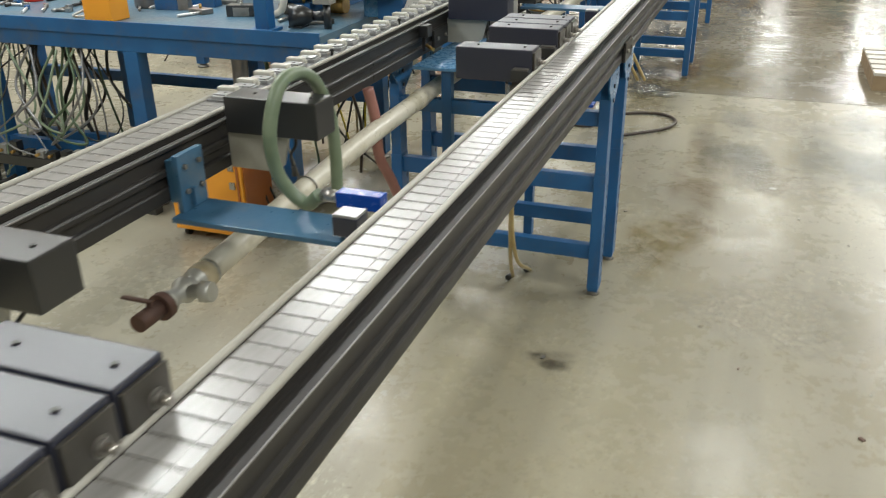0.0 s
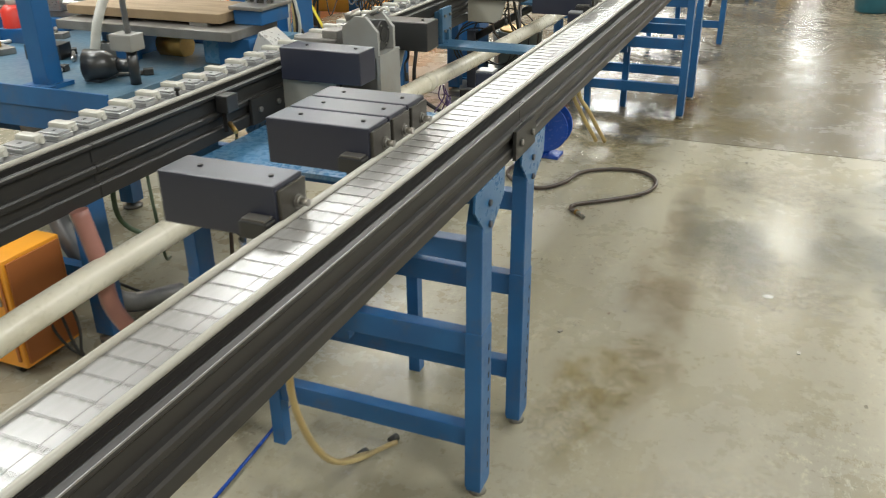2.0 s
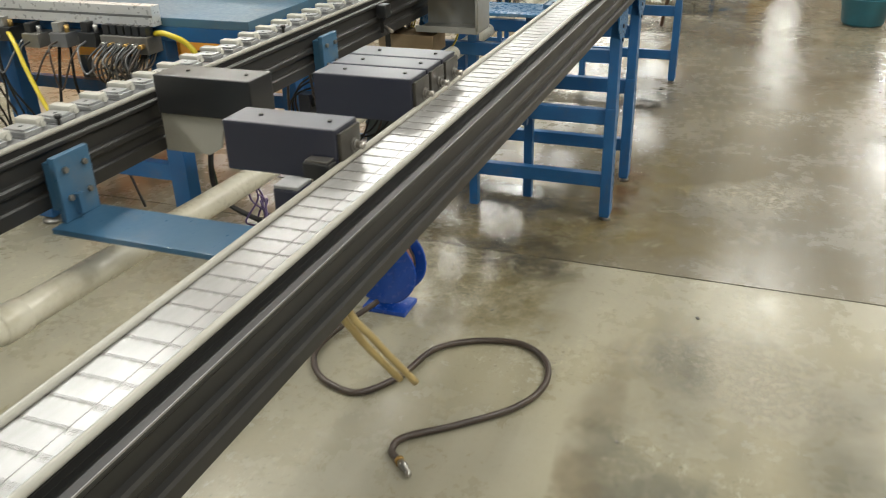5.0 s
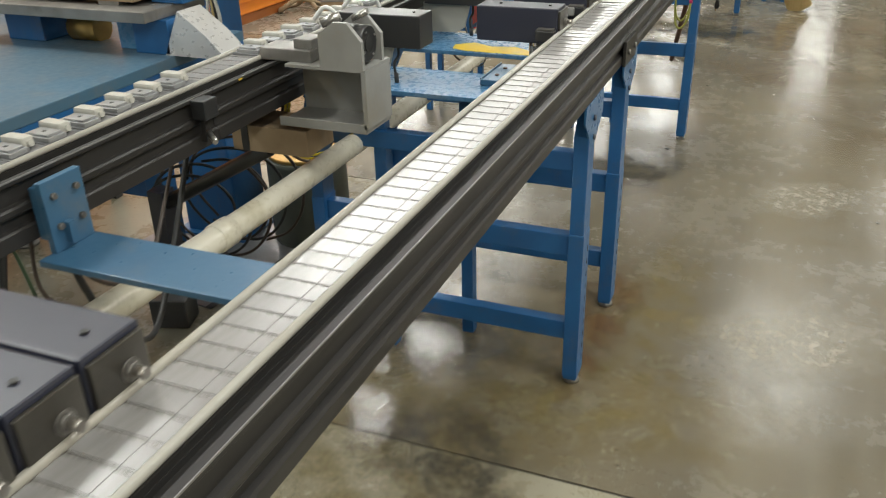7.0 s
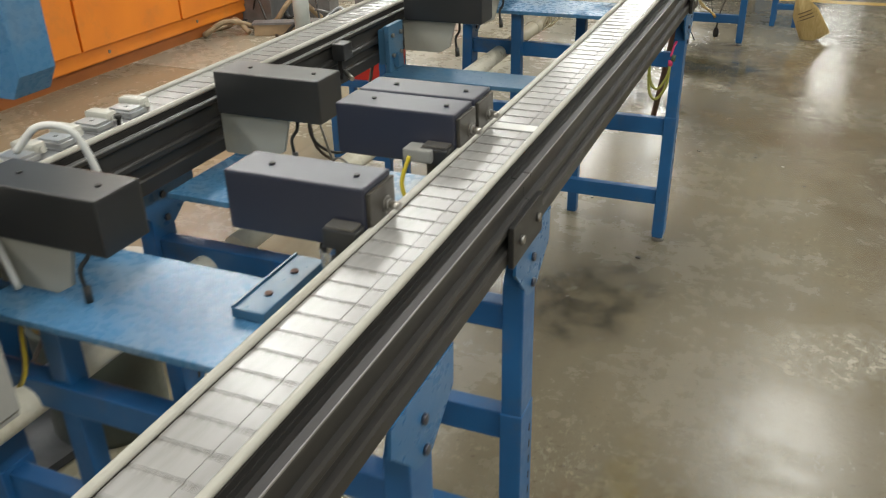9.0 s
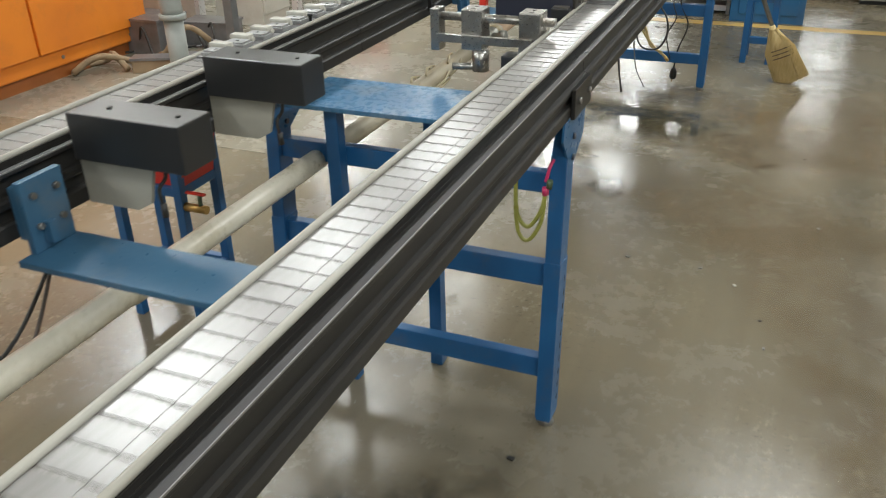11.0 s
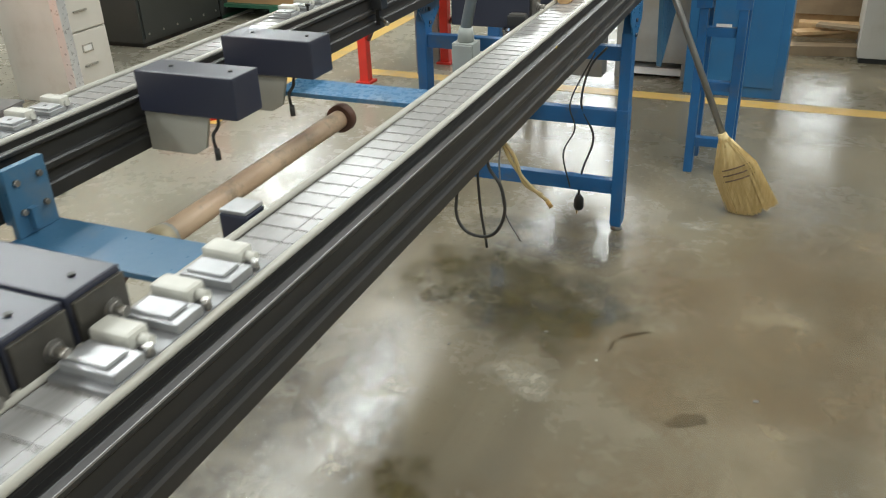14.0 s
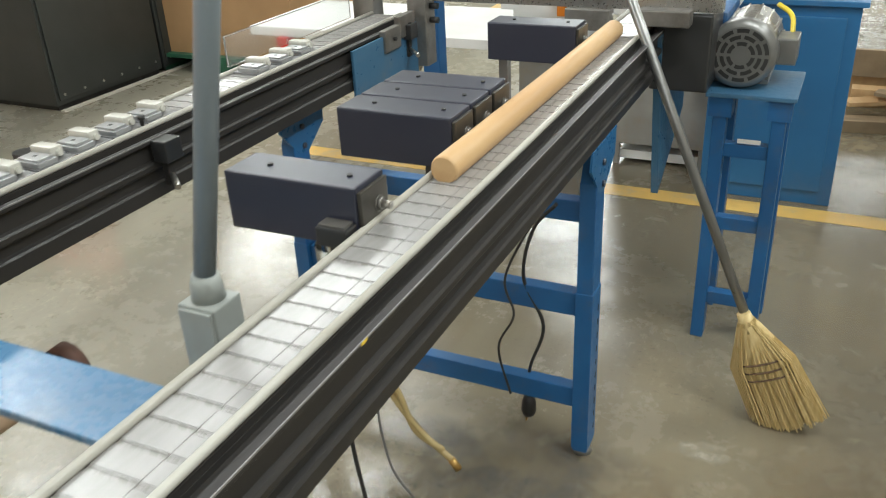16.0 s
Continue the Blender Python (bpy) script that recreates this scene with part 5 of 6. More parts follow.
for k in range(7):
    x, y = -1.26 + 0.008 * k, 4.46 + 0.01 * (k % 3)
    hose("tubing", "thin purple air tube bunched on the floor", "tube", [(x, y, 0.24 - 0.02 * k), (x + random.uniform(-0.04, 0.04), y + 0.02, 0.14), (x + random.uniform(-0.06, 0.06), y + random.uniform(-0.05, 0.05), 0.05), (x + random.uniform(-0.08, 0.08), y + random.uniform(-0.06, 0.06), 0.004)], 0.004, PURPLE, 6)
bx = thing("brown_carton", "brown carton slung under the ring bracket", "box", (-0.80, 4.735, 0.705))
part("carton", B(0.0, 0.22, 0.0, 0.13, 0.0, 0.068, bevel=0.003), PLANK, bx)
part("strap", B(0.03, 0.05, -0.002, 0.132, 0.0, 0.085), RUBBER, bx)
bb = thing("brace_bar", "black diagonal brace bar below the rear conveyor", "bar", (-1.18, 4.92, 0.44))
part("bar", Tb([(-0.05, 0.0, -0.03), (0.30, 0.015, 0.165), (0.36, 0.0, 0.20)], 0.022, 8), BLACK_COVER, bb)
part("post", B(-0.085, -0.03, -0.03, 0.03, -0.44, 0.02, bevel=0.003), DARK_BLUE, bb)
for k in range(6):
    cx, cz, r = -1.26 + 0.03 * k, 0.30 + 0.015 * k, 0.14 + 0.02 * (k % 3)
    hose("cable", "black cable coil hanging below the rear conveyor", "cable", [(cx + r * math.cos(a) * 1.2, 5.08 + 0.02 * k + 0.02 * math.sin(2 * a), cz + r * math.sin(a)) for a in [j * math.pi / 6 + k for j in range(11)]], 0.005, (RUBBER, RUBBER, BROWN_HOSE)[k % 3], 6)
for k in range(3):
    hose("cable", "thin yellow lead below the ring bracket", "cable", [(-0.72 + 0.01 * k, 4.86, 0.80), (-0.76, 4.9 + 0.01 * k, 0.66), (-0.70, 4.96, 0.60 + 0.01 * k), (-0.60, 5.0, 0.68), (-0.56, 5.0, 0.80)], 0.004, YELLOW_HOSE if k else BROWN_HOSE, 6)
for y in (4.12, 4.95, 6.2):
    for k in range(2):
        dx, dy = random.uniform(-0.05, 0.05), random.uniform(-0.05, 0.08)
        hose("cable", "dark cable sagging below the rear conveyor", "cable", [(-0.80 + dx, y, 0.83), (-0.78 + dx, y + dy, 0.66 - 0.04 * k), (-0.74, y + 0.15 + dy, 0.58 - 0.04 * k), (-0.78, y + 0.32, 0.70), (-0.80, y + 0.42, 0.83)], 0.0045, random.choice((RUBBER, BROWN_HOSE, RUBBER, CARRIER)), 6)
wb = thing("bucket", "white plastic bucket on the floor below the conveyor", "bucket", (-1.32, 5.90, 0.0))
part("wall", Tb([(0, 0, 0), (0, 0, 0.01), (0, 0, 0.26), (0, 0, 0.28)], 0.12, 24, radii=[0.10, 0.105, 0.125, 0.13]), CAB_WHITE, wb)
part("rim", Tb([(0, 0, 0.27), (0, 0, 0.285)], 0.133, 24), CAB_WHITE, wb)
rl = thing("slide_rail_frame", "pair of long steel slide rails on blue blocks", "rail frame", (-3.6, 2.50, 0.84))
for y in (0.0, 0.12):
    part("rail", B(0.0, 2.28, y, y + 0.035, 0.05, 0.075, bevel=0.003), DULL_STEEL, rl)
    part("round_bar", Tb([(0.0, y + 0.017, 0.105), (2.25, y + 0.017, 0.105)], 0.010, 8), STEEL, rl)
for x in (0.1, 0.8, 1.5, 2.15):
    part("block", B(x, x + 0.09, -0.02, 0.175, 0.0, 0.05, bevel=0.004), BLUE, rl)
    part("bearing", B(x + 0.01, x + 0.08, -0.01, 0.165, 0.076, 0.125, bevel=0.004), STEEL, rl)
for k in range(12):
    x, y = random.uniform(-2.3, -1.25), random.uniform(2.05, 2.45)
    c = thing("clamp_block", "small machined clamp block on the blue table", "block", (x, y, 0.84), "clamp blocks", turn=random.uniform(-20, 20))
    w, h = random.uniform(0.03, 0.07), random.uniform(0.02, 0.06)
    part("body", B(-w, w, -w * 0.6, w * 0.6, 0.0, h, bevel=0.003), random.choice((STEEL, DULL_STEEL, BLACK_COVER, BLUE)), c)
    part("screw", Tb([(0, 0, h), (0, 0, h + 0.02)], 0.007, 8), random.choice((STEEL, BRASS)), c)
for k in range(9):
    x = random.uniform(-1.75, -1.2)
    hose("cable", "coloured wiring bunched beside the press column", "cable", [(x, 2.86, 0.80), (x + random.uniform(-0.1, 0.1), 2.95, 0.92 - 0.05 * (k % 3)), (x + random.uniform(-0.15, 0.15), 2.99, 0.78), (x + random.uniform(-0.1, 0.1), 2.84, 0.5), (x + random.uniform(-0.1, 0.1), 2.80, 0.02)], 0.006, random.choice((RUBBER, TAN_HOSE, YELLOW_HOSE, BROWN_HOSE, DARK_GREEN_HOSE)), 6)
mf = thing("valve_manifold", "steel valve manifold with fittings at the table end", "manifold", (-1.62, 4.20, 0.775))
part("body", B(0.0, 0.20, 0.0, 0.078, 0.0, 0.06, bevel=0.003), DULL_STEEL, mf)
for k in range(6):
    part("fitting", Tb([(0.02 + 0.032 * k, -0.02, 0.03), (0.02 + 0.032 * k, 0.0, 0.03)], 0.009, 8), BRASS if k % 2 else STEEL, mf)
    part("solenoid", B(0.008 + 0.032 * k, 0.032 + 0.032 * k, 0.01, 0.05, 0.06, 0.095, bevel=0.002), BLACK_COVER, mf)
for k in range(16):
    x0 = -1.60 + 0.011 * k
    hose("cable", "thin wire curling from the valve manifold", "cable", [(x0, 4.19, 0.81), (x0 - 0.02, 4.13 + 0.004 * (k % 5), 0.77 - 0.01 * (k % 4)), (x0 - 0.05 + 0.012 * (k % 7), 4.16, 0.72 - 0.02 * (k % 5)), (x0 + 0.01, 4.21, 0.74), (x0, 4.28, 0.82)], 0.0038, (RUBBER, CARRIER, RUBBER, BROWN_HOSE)[k % 4], 6)
for k in range(9):
    fx0 = -2.75 + 0.13 * k
    vb = thing("valve_block", "small grey pneumatic valve block under the table edge", "valve", (fx0, 4.192, 0.775 + 0.008 * (k % 3)), "valve blocks")
    part("body", B(0.0, 0.075, 0.0, 0.088, 0.0, 0.05, bevel=0.003), (DULL_STEEL, CARRIER, BLACK_COVER)[k % 3], vb)
    part("coil", B(0.01, 0.04, 0.01, 0.06, 0.05, 0.085, bevel=0.003), (BLACK_COVER, GREY_PAINT)[k % 2], vb)
    part("fitting", Tb([(0.058, 0.03, 0.05), (0.058, 0.03, 0.075)], 0.009, 8), BRASS if k % 2 else STEEL, vb)
    part("tube", Tb(smooth_path([(0.03, 0.0, 0.02), (0.035, -0.05, 0.0), (0.06, -0.06, -0.08 - 0.02 * (k % 4)), (0.10, -0.02, -0.03), (0.13, 0.03, 0.03)], 5), 0.0036, 6), (RUBBER, BROWN_HOSE, CARRIER)[k % 3], vb)
for k in range(11):
    x0 = -2.46 + 0.033 * k
    hose("cable", "thin black cable dropping from the valve blocks", "cable", [(x0, 4.22, 0.80), (x0 + 0.03 * math.sin(k), 4.24, 0.62), (x0 + 0.06 * math.sin(2.1 * k), 4.30, 0.40), (x0 + 0.10 * math.cos(1.7 * k), 4.33, 0.15), (x0 + 0.16 * math.cos(1.7 * k), 4.36, 0.006)], 0.0045, BROWN_HOSE if k % 5 == 2 else RUBBER, 6)
hose("hose", "yellow air hose slung from the table edge", "hose", [(-2.10, 4.24, 0.84), (-1.98, 4.16, 0.80), (-1.88, 4.10, 0.70), (-1.78, 4.06, 0.58), (-1.74, 4.08, 0.53)], 0.008, YELLOW_HOSE, 8)
tf = thing("equipment_stand", "small blue square-tube stand under the rear conveyor", "stand", (-1.10, 7.25, 0.0))
for x in (-0.24, 0.0):
    for y in (0.0, 0.17):
        part("post", B(x - 0.014, x + 0.014, y - 0.014, y + 0.014, 0.0, 0.60, bevel=0.002), BLUE, tf)
    for z in (0.14, 0.45):
        part("side_beam", B(x - 0.012, x + 0.012, 0.014, 0.156, z, z + 0.028, bevel=0.002), BLUE, tf)
for y in (0.0, 0.17):
    for z in (0.14, 0.45):
        part("cross_beam", B(-0.226, -0.014, y - 0.012, y + 0.012, z, z + 0.028, bevel=0.002), BLUE, tf)
tv = thing("drain_valve", "small brass valve with a red lever on the frame", "valve", (-1.03, 7.25, 0.42))
part("body", Tb([(-0.055, 0, 0.0), (0.02, 0, 0.0)], 0.013, 10), BRASS, tv)
part("stem", Tb([(0, 0, 0.0), (0, 0, 0.045)], 0.007, 8), DARK_GREEN_HOSE, tv)
part("lever", B(-0.045, 0.02, -0.006, 0.006, 0.045, 0.051, bevel=0.001), RED, tv)


def film(name, c, rough, opacity, wet=0.0, scale=9.0, ripple=0.2):
    """A thin film for stains and painted brightness: colour with a ragged, blotchy cover over the concrete."""
    m = bpy.data.materials.new(name)
    m.use_nodes = True
    nt = m.node_tree
    b = nt.nodes["Principled BSDF"]
    b.inputs["Base Color"].default_value = (*c, 1)
    b.inputs["Roughness"].default_value = rough
    b.inputs["Coat Weight"].default_value = wet
    b.inputs["Coat Roughness"].default_value = max(0.06, rough)
    tc = nt.nodes.new("ShaderNodeTexCoord")
    n = nt.nodes.new("ShaderNodeTexNoise")
    n.inputs["Scale"].default_value, n.inputs["Detail"].default_value, n.inputs["Roughness"].default_value = scale, 9, 0.68
    nt.links.new(tc.outputs["Object"], n.inputs["Vector"])
    mr = nt.nodes.new("ShaderNodeMapRange")
    mr.inputs[1].default_value, mr.inputs[2].default_value = 0.42, 0.62
    mr.inputs[3].default_value, mr.inputs[4].default_value = opacity * 0.15, opacity
    nt.links.new(n.outputs["Fac"], mr.inputs[0])
    g = nt.nodes.new("ShaderNodeTexGradient")
    g.gradient_type = "SPHERICAL"
    nt.links.new(tc.outputs["UV"], g.inputs[0])
    ed = nt.nodes.new("ShaderNodeMapRange")
    ed.inputs[1].default_value, ed.inputs[2].default_value = 0.02, 0.45
    nt.links.new(g.outputs["Fac"], ed.inputs[0])
    mu = nt.nodes.new("ShaderNodeMath")
    mu.operation = "MULTIPLY"
    nt.links.new(mr.outputs[0], mu.inputs[0])
    nt.links.new(ed.outputs[0], mu.inputs[1])
    nt.links.new(mu.outputs[0], b.inputs["Alpha"])
    rip = nt.nodes.new("ShaderNodeTexNoise")
    rip.inputs["Scale"].default_value, rip.inputs["Detail"].default_value = 26, 5
    nt.links.new(tc.outputs["Object"], rip.inputs["Vector"])
    bp = nt.nodes.new("ShaderNodeBump")
    bp.inputs["Strength"].default_value, bp.inputs["Distance"].default_value = ripple, 0.004
    nt.links.new(rip.outputs["Fac"], bp.inputs["Height"])
    nt.links.new(bp.outputs[0], b.inputs["Normal"])
    nt.links.new(bp.outputs[0], b.inputs["Coat Normal"])
    return m


OIL = film("green_brown_oil_stain", (0.105, 0.085, 0.030), 0.10, 0.88, 0.8)
WATER = film("clear_water_film", (0.12, 0.112, 0.085), 0.06, 0.92, 1.0, 6.0, 0.06)
DAMP = film("damp_sheen", (0.15, 0.14, 0.12), 0.14, 0.7, 0.3, 7.0)
# Pale colour that stands in for stronger light on the aisle floor.
AISLE_BRIGHTENING = film("pale_aisle_brightening", (0.33, 0.275, 0.185), 0.19, 0.8, 0.0, 2.2)
BROWN_STAIN = film("brown_traffic_stain", (0.235, 0.178, 0.105), 0.18, 0.5, 0.0, 3.0)
YELLOW_STAIN = film("yellow_floor_stain", (0.25, 0.195, 0.075), 0.20, 0.6)
GREY_LANE = film("grey_traffic_film", (0.165, 0.165, 0.135), 0.26, 0.6, 0.0, 1.6)
# Pale scuffs and residue; in the aisle its paleness also paints lamp glare.
SCUFF_AND_GLARE = film("pale_scuff_and_glare", (0.46, 0.42, 0.33), 0.38, 0.75, 0.0, 24.0)
RUST_STAIN = film("rust_brown_drip_stain", (0.16, 0.085, 0.035), 0.24, 0.7, 0.0, 7.0)
DARK_STAIN = film("dark_floor_stain", (0.085, 0.075, 0.055), 0.22, 0.75)


def stain(label, x, y, rx, ry, material, seed, turn=0.0, lift=0.0):
    rr = random.Random(seed)
    bm = bmesh.new()
    uv = bm.loops.layers.uv.new("UVMap")
    ph = [rr.uniform(0, 6.28) for _ in range(4)]
    ring = []
    for k in range(48):
        a = 2 * math.pi * k / 48
        s = 1 + 0.16 * math.sin(2 * a + ph[0]) + 0.13 * math.sin(3 * a + ph[1]) + 0.08 * math.sin(7 * a + ph[2]) + 0.05 * math.sin(11 * a + ph[3])
        ring.append((bm.verts.new((rx * s * math.cos(a), ry * s * math.sin(a), 0)), (math.cos(a), math.sin(a))))
    mid = bm.verts.new((0, 0, 0))
    for (p, pu), (q, qu) in zip(ring, ring[1:] + ring[:1]):
        f = bm.faces.new((mid, p, q))
        for loop, u in zip(f.loops, ((0, 0), pu, qu)):
            loop[uv].uv = u
    ob = part("floor_film", bm, material)
    ob.matrix_basis = pose(x, y, 0.0015 + lift + 0.000008 * seed, 0, 0, turn)
    tagged(ob, label, "stain", kind="structure")


# Two soft pale films brighten the far aisle by colour alone.
stain("pale film painting brighter light onto the aisle floor", 0.95, 9.6, 0.75, 1.7, AISLE_BRIGHTENING, 91, 0, -0.0007)
stain("pale film painting brighter light onto the aisle floor", 1.0, 12.6, 1.2, 2.6, AISLE_BRIGHTENING, 92, 0, -0.0009)
stain("wet green-brown oil patch on the concrete", -0.30, 9.72, 0.30, 0.38, OIL, 3)
stain("shallow water puddle on the concrete", -0.10, 9.66, 0.34, 0.34, WATER, 4, 0, 0.0008)
stain("brown traffic stain in the aisle", 0.62, 9.45, 0.42, 0.34, BROWN_STAIN, 51, 10)
stain("brown traffic stain in the aisle", 0.85, 10.1, 0.40, 0.40, BROWN_STAIN, 52, 40)
stain("brown traffic stain in the aisle", 0.55, 8.6, 0.35, 0.45, BROWN_STAIN, 53, 70)
stain("brown traffic stain in the aisle", 0.9, 7.6, 0.40, 0.6, BROWN_STAIN, 54, 15)
stain("olive drip stain along the stand feet", 0.22, 2.1, 0.16, 0.42, YELLOW_STAIN, 55)
stain("olive drip stain along the stand feet", 0.18, 5.5, 0.22, 0.50, YELLOW_STAIN, 56)
stain("brown traffic stain in the aisle", 0.30, 2.9, 0.14, 1.2, BROWN_STAIN, 57, 4)
stain("grey worn traffic lane on the pale floor", 0.46, 3.55, 0.20, 0.95, GREY_LANE, 71, 3)
stain("grey worn traffic lane on the pale floor", 1.05, 3.6, 0.30, 1.0, GREY_LANE, 73, -6)
stain("olive oil film spreading from the puddle", -0.06, 9.60, 0.20, 0.32, OIL, 81, 15, 0.0003)
stain("brown oily film in the damp aisle", 0.55, 9.75, 0.55, 0.75, BROWN_STAIN, 82, 0)
stain("brown oily film in the damp aisle", 0.42, 8.55, 0.40, 0.70, BROWN_STAIN, 83, 12)
stain("brown oil blotches in the damp aisle", 0.30, 9.35, 0.16, 0.26, BROWN_STAIN, 84, 30, 0.0006)
stain("small olive oil stain on the concrete", -0.15, 8.74, 0.11, 0.10, OIL, 5)
stain("damp film below the last stand", -0.15, 10.12, 0.42, 0.20, DAMP, 6, 0, 0.0004)
stain("damp streak on the concrete", -0.75, 8.9, 0.30, 0.7, DAMP, 16)
stain("wet sheen with bubbles on the concrete", -0.40, 9.0, 0.16, 0.40, DAMP, 61, 12)
stain("chalky residue in the wet streak", -0.33, 8.74, 0.05, 0.09, SCUFF_AND_GLARE, 62, 0, 0.0012)
stain("chalky residue in the wet streak", -0.32, 9.08, 0.06, 0.05, SCUFF_AND_GLARE, 63, 0, 0.0012)
stain("chalky residue beside the puddle", -0.03, 9.25, 0.12, 0.06, SCUFF_AND_GLARE, 64, 10, 0.0012)
stain("dark tyre smear in the damp aisle", 0.34, 9.95, 0.22, 0.40, BROWN_STAIN, 65, 20)
stain("olive oil drip below the stands", -0.15, 6.66, 0.30, 0.34, DARK_STAIN, 67)
stain("rust-brown drips round the stand feet", 0.03, 5.40, 0.16, 0.40, RUST_STAIN, 68)
stain("yellow-brown spill stain on the floor", -0.15, 4.95, 0.75, 0.42, YELLOW_STAIN, 7)
stain("wet oily film beside the stand", -0.45, 5.1, 0.5, 0.28, DAMP, 8, 0, 0.0004)
stain("yellow-brown oil drips under the conveyor", -0.35, 4.4, 0.5, 0.4, YELLOW_STAIN, 17, 0, 0.0008)
stain("yellow-brown stain below the stand", -0.2, 4.6, 0.3, 0.2, DARK_STAIN, 27, 0, 0.0012)
# Scuffed floor where the lamp reflections fall, their glare put into the colour.
stain("scuffed aisle patch, paled as painted lamp glare", 0.62, 3.0, 0.34, 0.30, SCUFF_AND_GLARE, 11)
stain("scuffed aisle patch, paled as painted lamp glare", 0.60, 4.05, 0.36, 0.26, SCUFF_AND_GLARE, 12)
stain("scuffed aisle patch, paled as painted lamp glare", 0.66, 1.6, 0.30, 0.36, SCUFF_AND_GLARE, 13)
stain("scuffed aisle patch, paled as painted lamp glare", 0.62, 5.45, 0.28, 0.26, SCUFF_AND_GLARE, 14)
stain("scuffed aisle patch, paled as painted lamp glare", 0.64, 6.6, 0.26, 0.22, SCUFF_AND_GLARE, 15)
stain("white residue spot on the damp floor", 0.32, 10.36, 0.07, 0.05, SCUFF_AND_GLARE, 18, 0, 0.0012)
stain("white residue spots on the damp floor", 0.02, 9.20, 0.10, 0.06, SCUFF_AND_GLARE, 19, 0, 0.0012)
stain("crumbled pale patch by the stand foot", 0.16, 1.95, 0.10, 0.22, SCUFF_AND_GLARE, 20)
stain("dark oily spot near the stand", 0.0, 1.05, 0.10, 0.06, DARK_STAIN, 24)
for k in range(60):
    x, y = random.uniform(-0.3, 1.6), random.uniform(-0.6, 10.6)
    s = random.uniform(0.003, 0.009)
    ob = part("grit", B(-s, s, -s * 0.7, s * 0.7, 0, s * 0.5), random.choice((SCUFF_AND_GLARE, RUST, RUBBER, WHITE_PLASTIC)) if k % 2 else DULL_STEEL)
    ob.matrix_basis = pose(x, y, 0.0, 0, 0, random.uniform(0, 180))
    tagged(ob, "small crumb of debris on the floor", "debris", "floor debris")
ws = thing("paper_scrap", "torn white scrap on the floor", "scrap", (0.66, 2.88, 0.0))
part("sheet", bm_prism(bmesh.new(), [(-0.018, -0.01), (0.012, -0.014), (0.02, 0.004), (0.004, 0.012), (-0.012, 0.010)], 0.0, 0.002, axis="z"), SIGN_WHITE, ws)

# ---- end of the line ----
jb = thing("junction_box", "grey electrical junction box with conduit rising from it", "junction box", (-0.215, 9.27, 0.80))
part("box", B(0.010, 0.066, 0.004, 0.056, 0.01, 0.13, bevel=0.003), JUNCTION, jb)
part("lid", B(0.013, 0.063, -0.001, 0.004, 0.014, 0.126, bevel=0.002), JUNCTION, jb)
part("hub", Tb([(0.038, 0.03, 0.13), (0.038, 0.03, 0.150), (0.039, 0.03, 0.165)], 0.02, 14, radii=[0.021, 0.020, 0.0165]), JUNCTION, jb)
part("conduit", Tb([(0.038, 0.03, 0.16), (0.115, 0.03, 0.50), (0.26, 0.03, 1.14)], 0.0138, 14), CONDUIT, jb, "grey-blue steel conduit")
part("cable_gland", Tb([(0.066, 0.03, 0.04), (0.10, 0.03, 0.04)], 0.012, 10), RUBBER, jb)
part("mount_arm", B(0.066, 0.10, 0.01, 0.05, 0.02, 0.035), DULL_STEEL, jb)

ms = thing("motor_stand", "narrow blue ladder-shaped stand for the drive motor", "stand", (0.192, 10.89, 0.0))
for x in (0.0, 0.150):
    part("leg", B(x, x + 0.036, 0.0, 0.05, 0.0, 0.70, bevel=0.003), BLUE, ms)
    part("brace", bm_prism(bmesh.new(), [(x - 0.012, 0.70), (x + 0.048, 0.70), (x + 0.048, 0.755), (x - 0.012, 0.755)], -0.004, 0.054), BLUE, ms)
    part("rear_leg", B(x, x + 0.036, 0.20, 0.25, 0.0, 0.755, bevel=0.003), BLUE, ms)
for z in (0.12, 0.365, 0.585):
    part("rung", B(0.036, 0.150, 0.008, 0.042, z, z + 0.038, bevel=0.002), BLUE, ms)
part("top_plate", B(-0.022, 0.206, -0.014, 0.26, 0.755, 0.767, bevel=0.002), BLUE_GREY, ms)
part("label", B(0.07, 0.13, 0.006, 0.0079, 0.628, 0.640), SIGN_WHITE, ms)

mo = thing("electric_motor", "grey finned electric motor with slotted fan cover", "motor", (0.243, 10.92, 0.767))
part("frame", Tb([(0, 0.05, 0.092), (0, 0.27, 0.092)], 0.080, 28), STEEL, mo)
fan = part("fan_cover", Tb([(0, 0.0, 0.092), (0, 0.008, 0.092), (0, 0.05, 0.092), (0, 0.055, 0.092)], 0.09, 32, radii=[0.074, 0.088, 0.091, 0.085]), PIPE_GREY, mo, "grey fan cover")
for ring, (r0, r1, n) in enumerate(((0.026, 0.036, 6), (0.043, 0.053, 8), (0.060, 0.070, 10))):
    for k in range(n):
        a0, a1 = 2 * math.pi * (k + 0.12) / n, 2 * math.pi * (k + 0.88) / n
        bm = bmesh.new()
        m = 5
        inner = [(r0 * math.cos(a0 + (a1 - a0) * j / m), r0 * math.sin(a0 + (a1 - a0) * j / m) + 0.092) for j in range(m + 1)]
        outer = [(r1 * math.cos(a0 + (a1 - a0) * j / m), r1 * math.sin(a0 + (a1 - a0) * j / m) + 0.092) for j in range(m + 1)]
        bm_prism(bm, inner + outer[::-1], -0.0012, 0.0)
        part("slot", bm, RUBBER, fan)
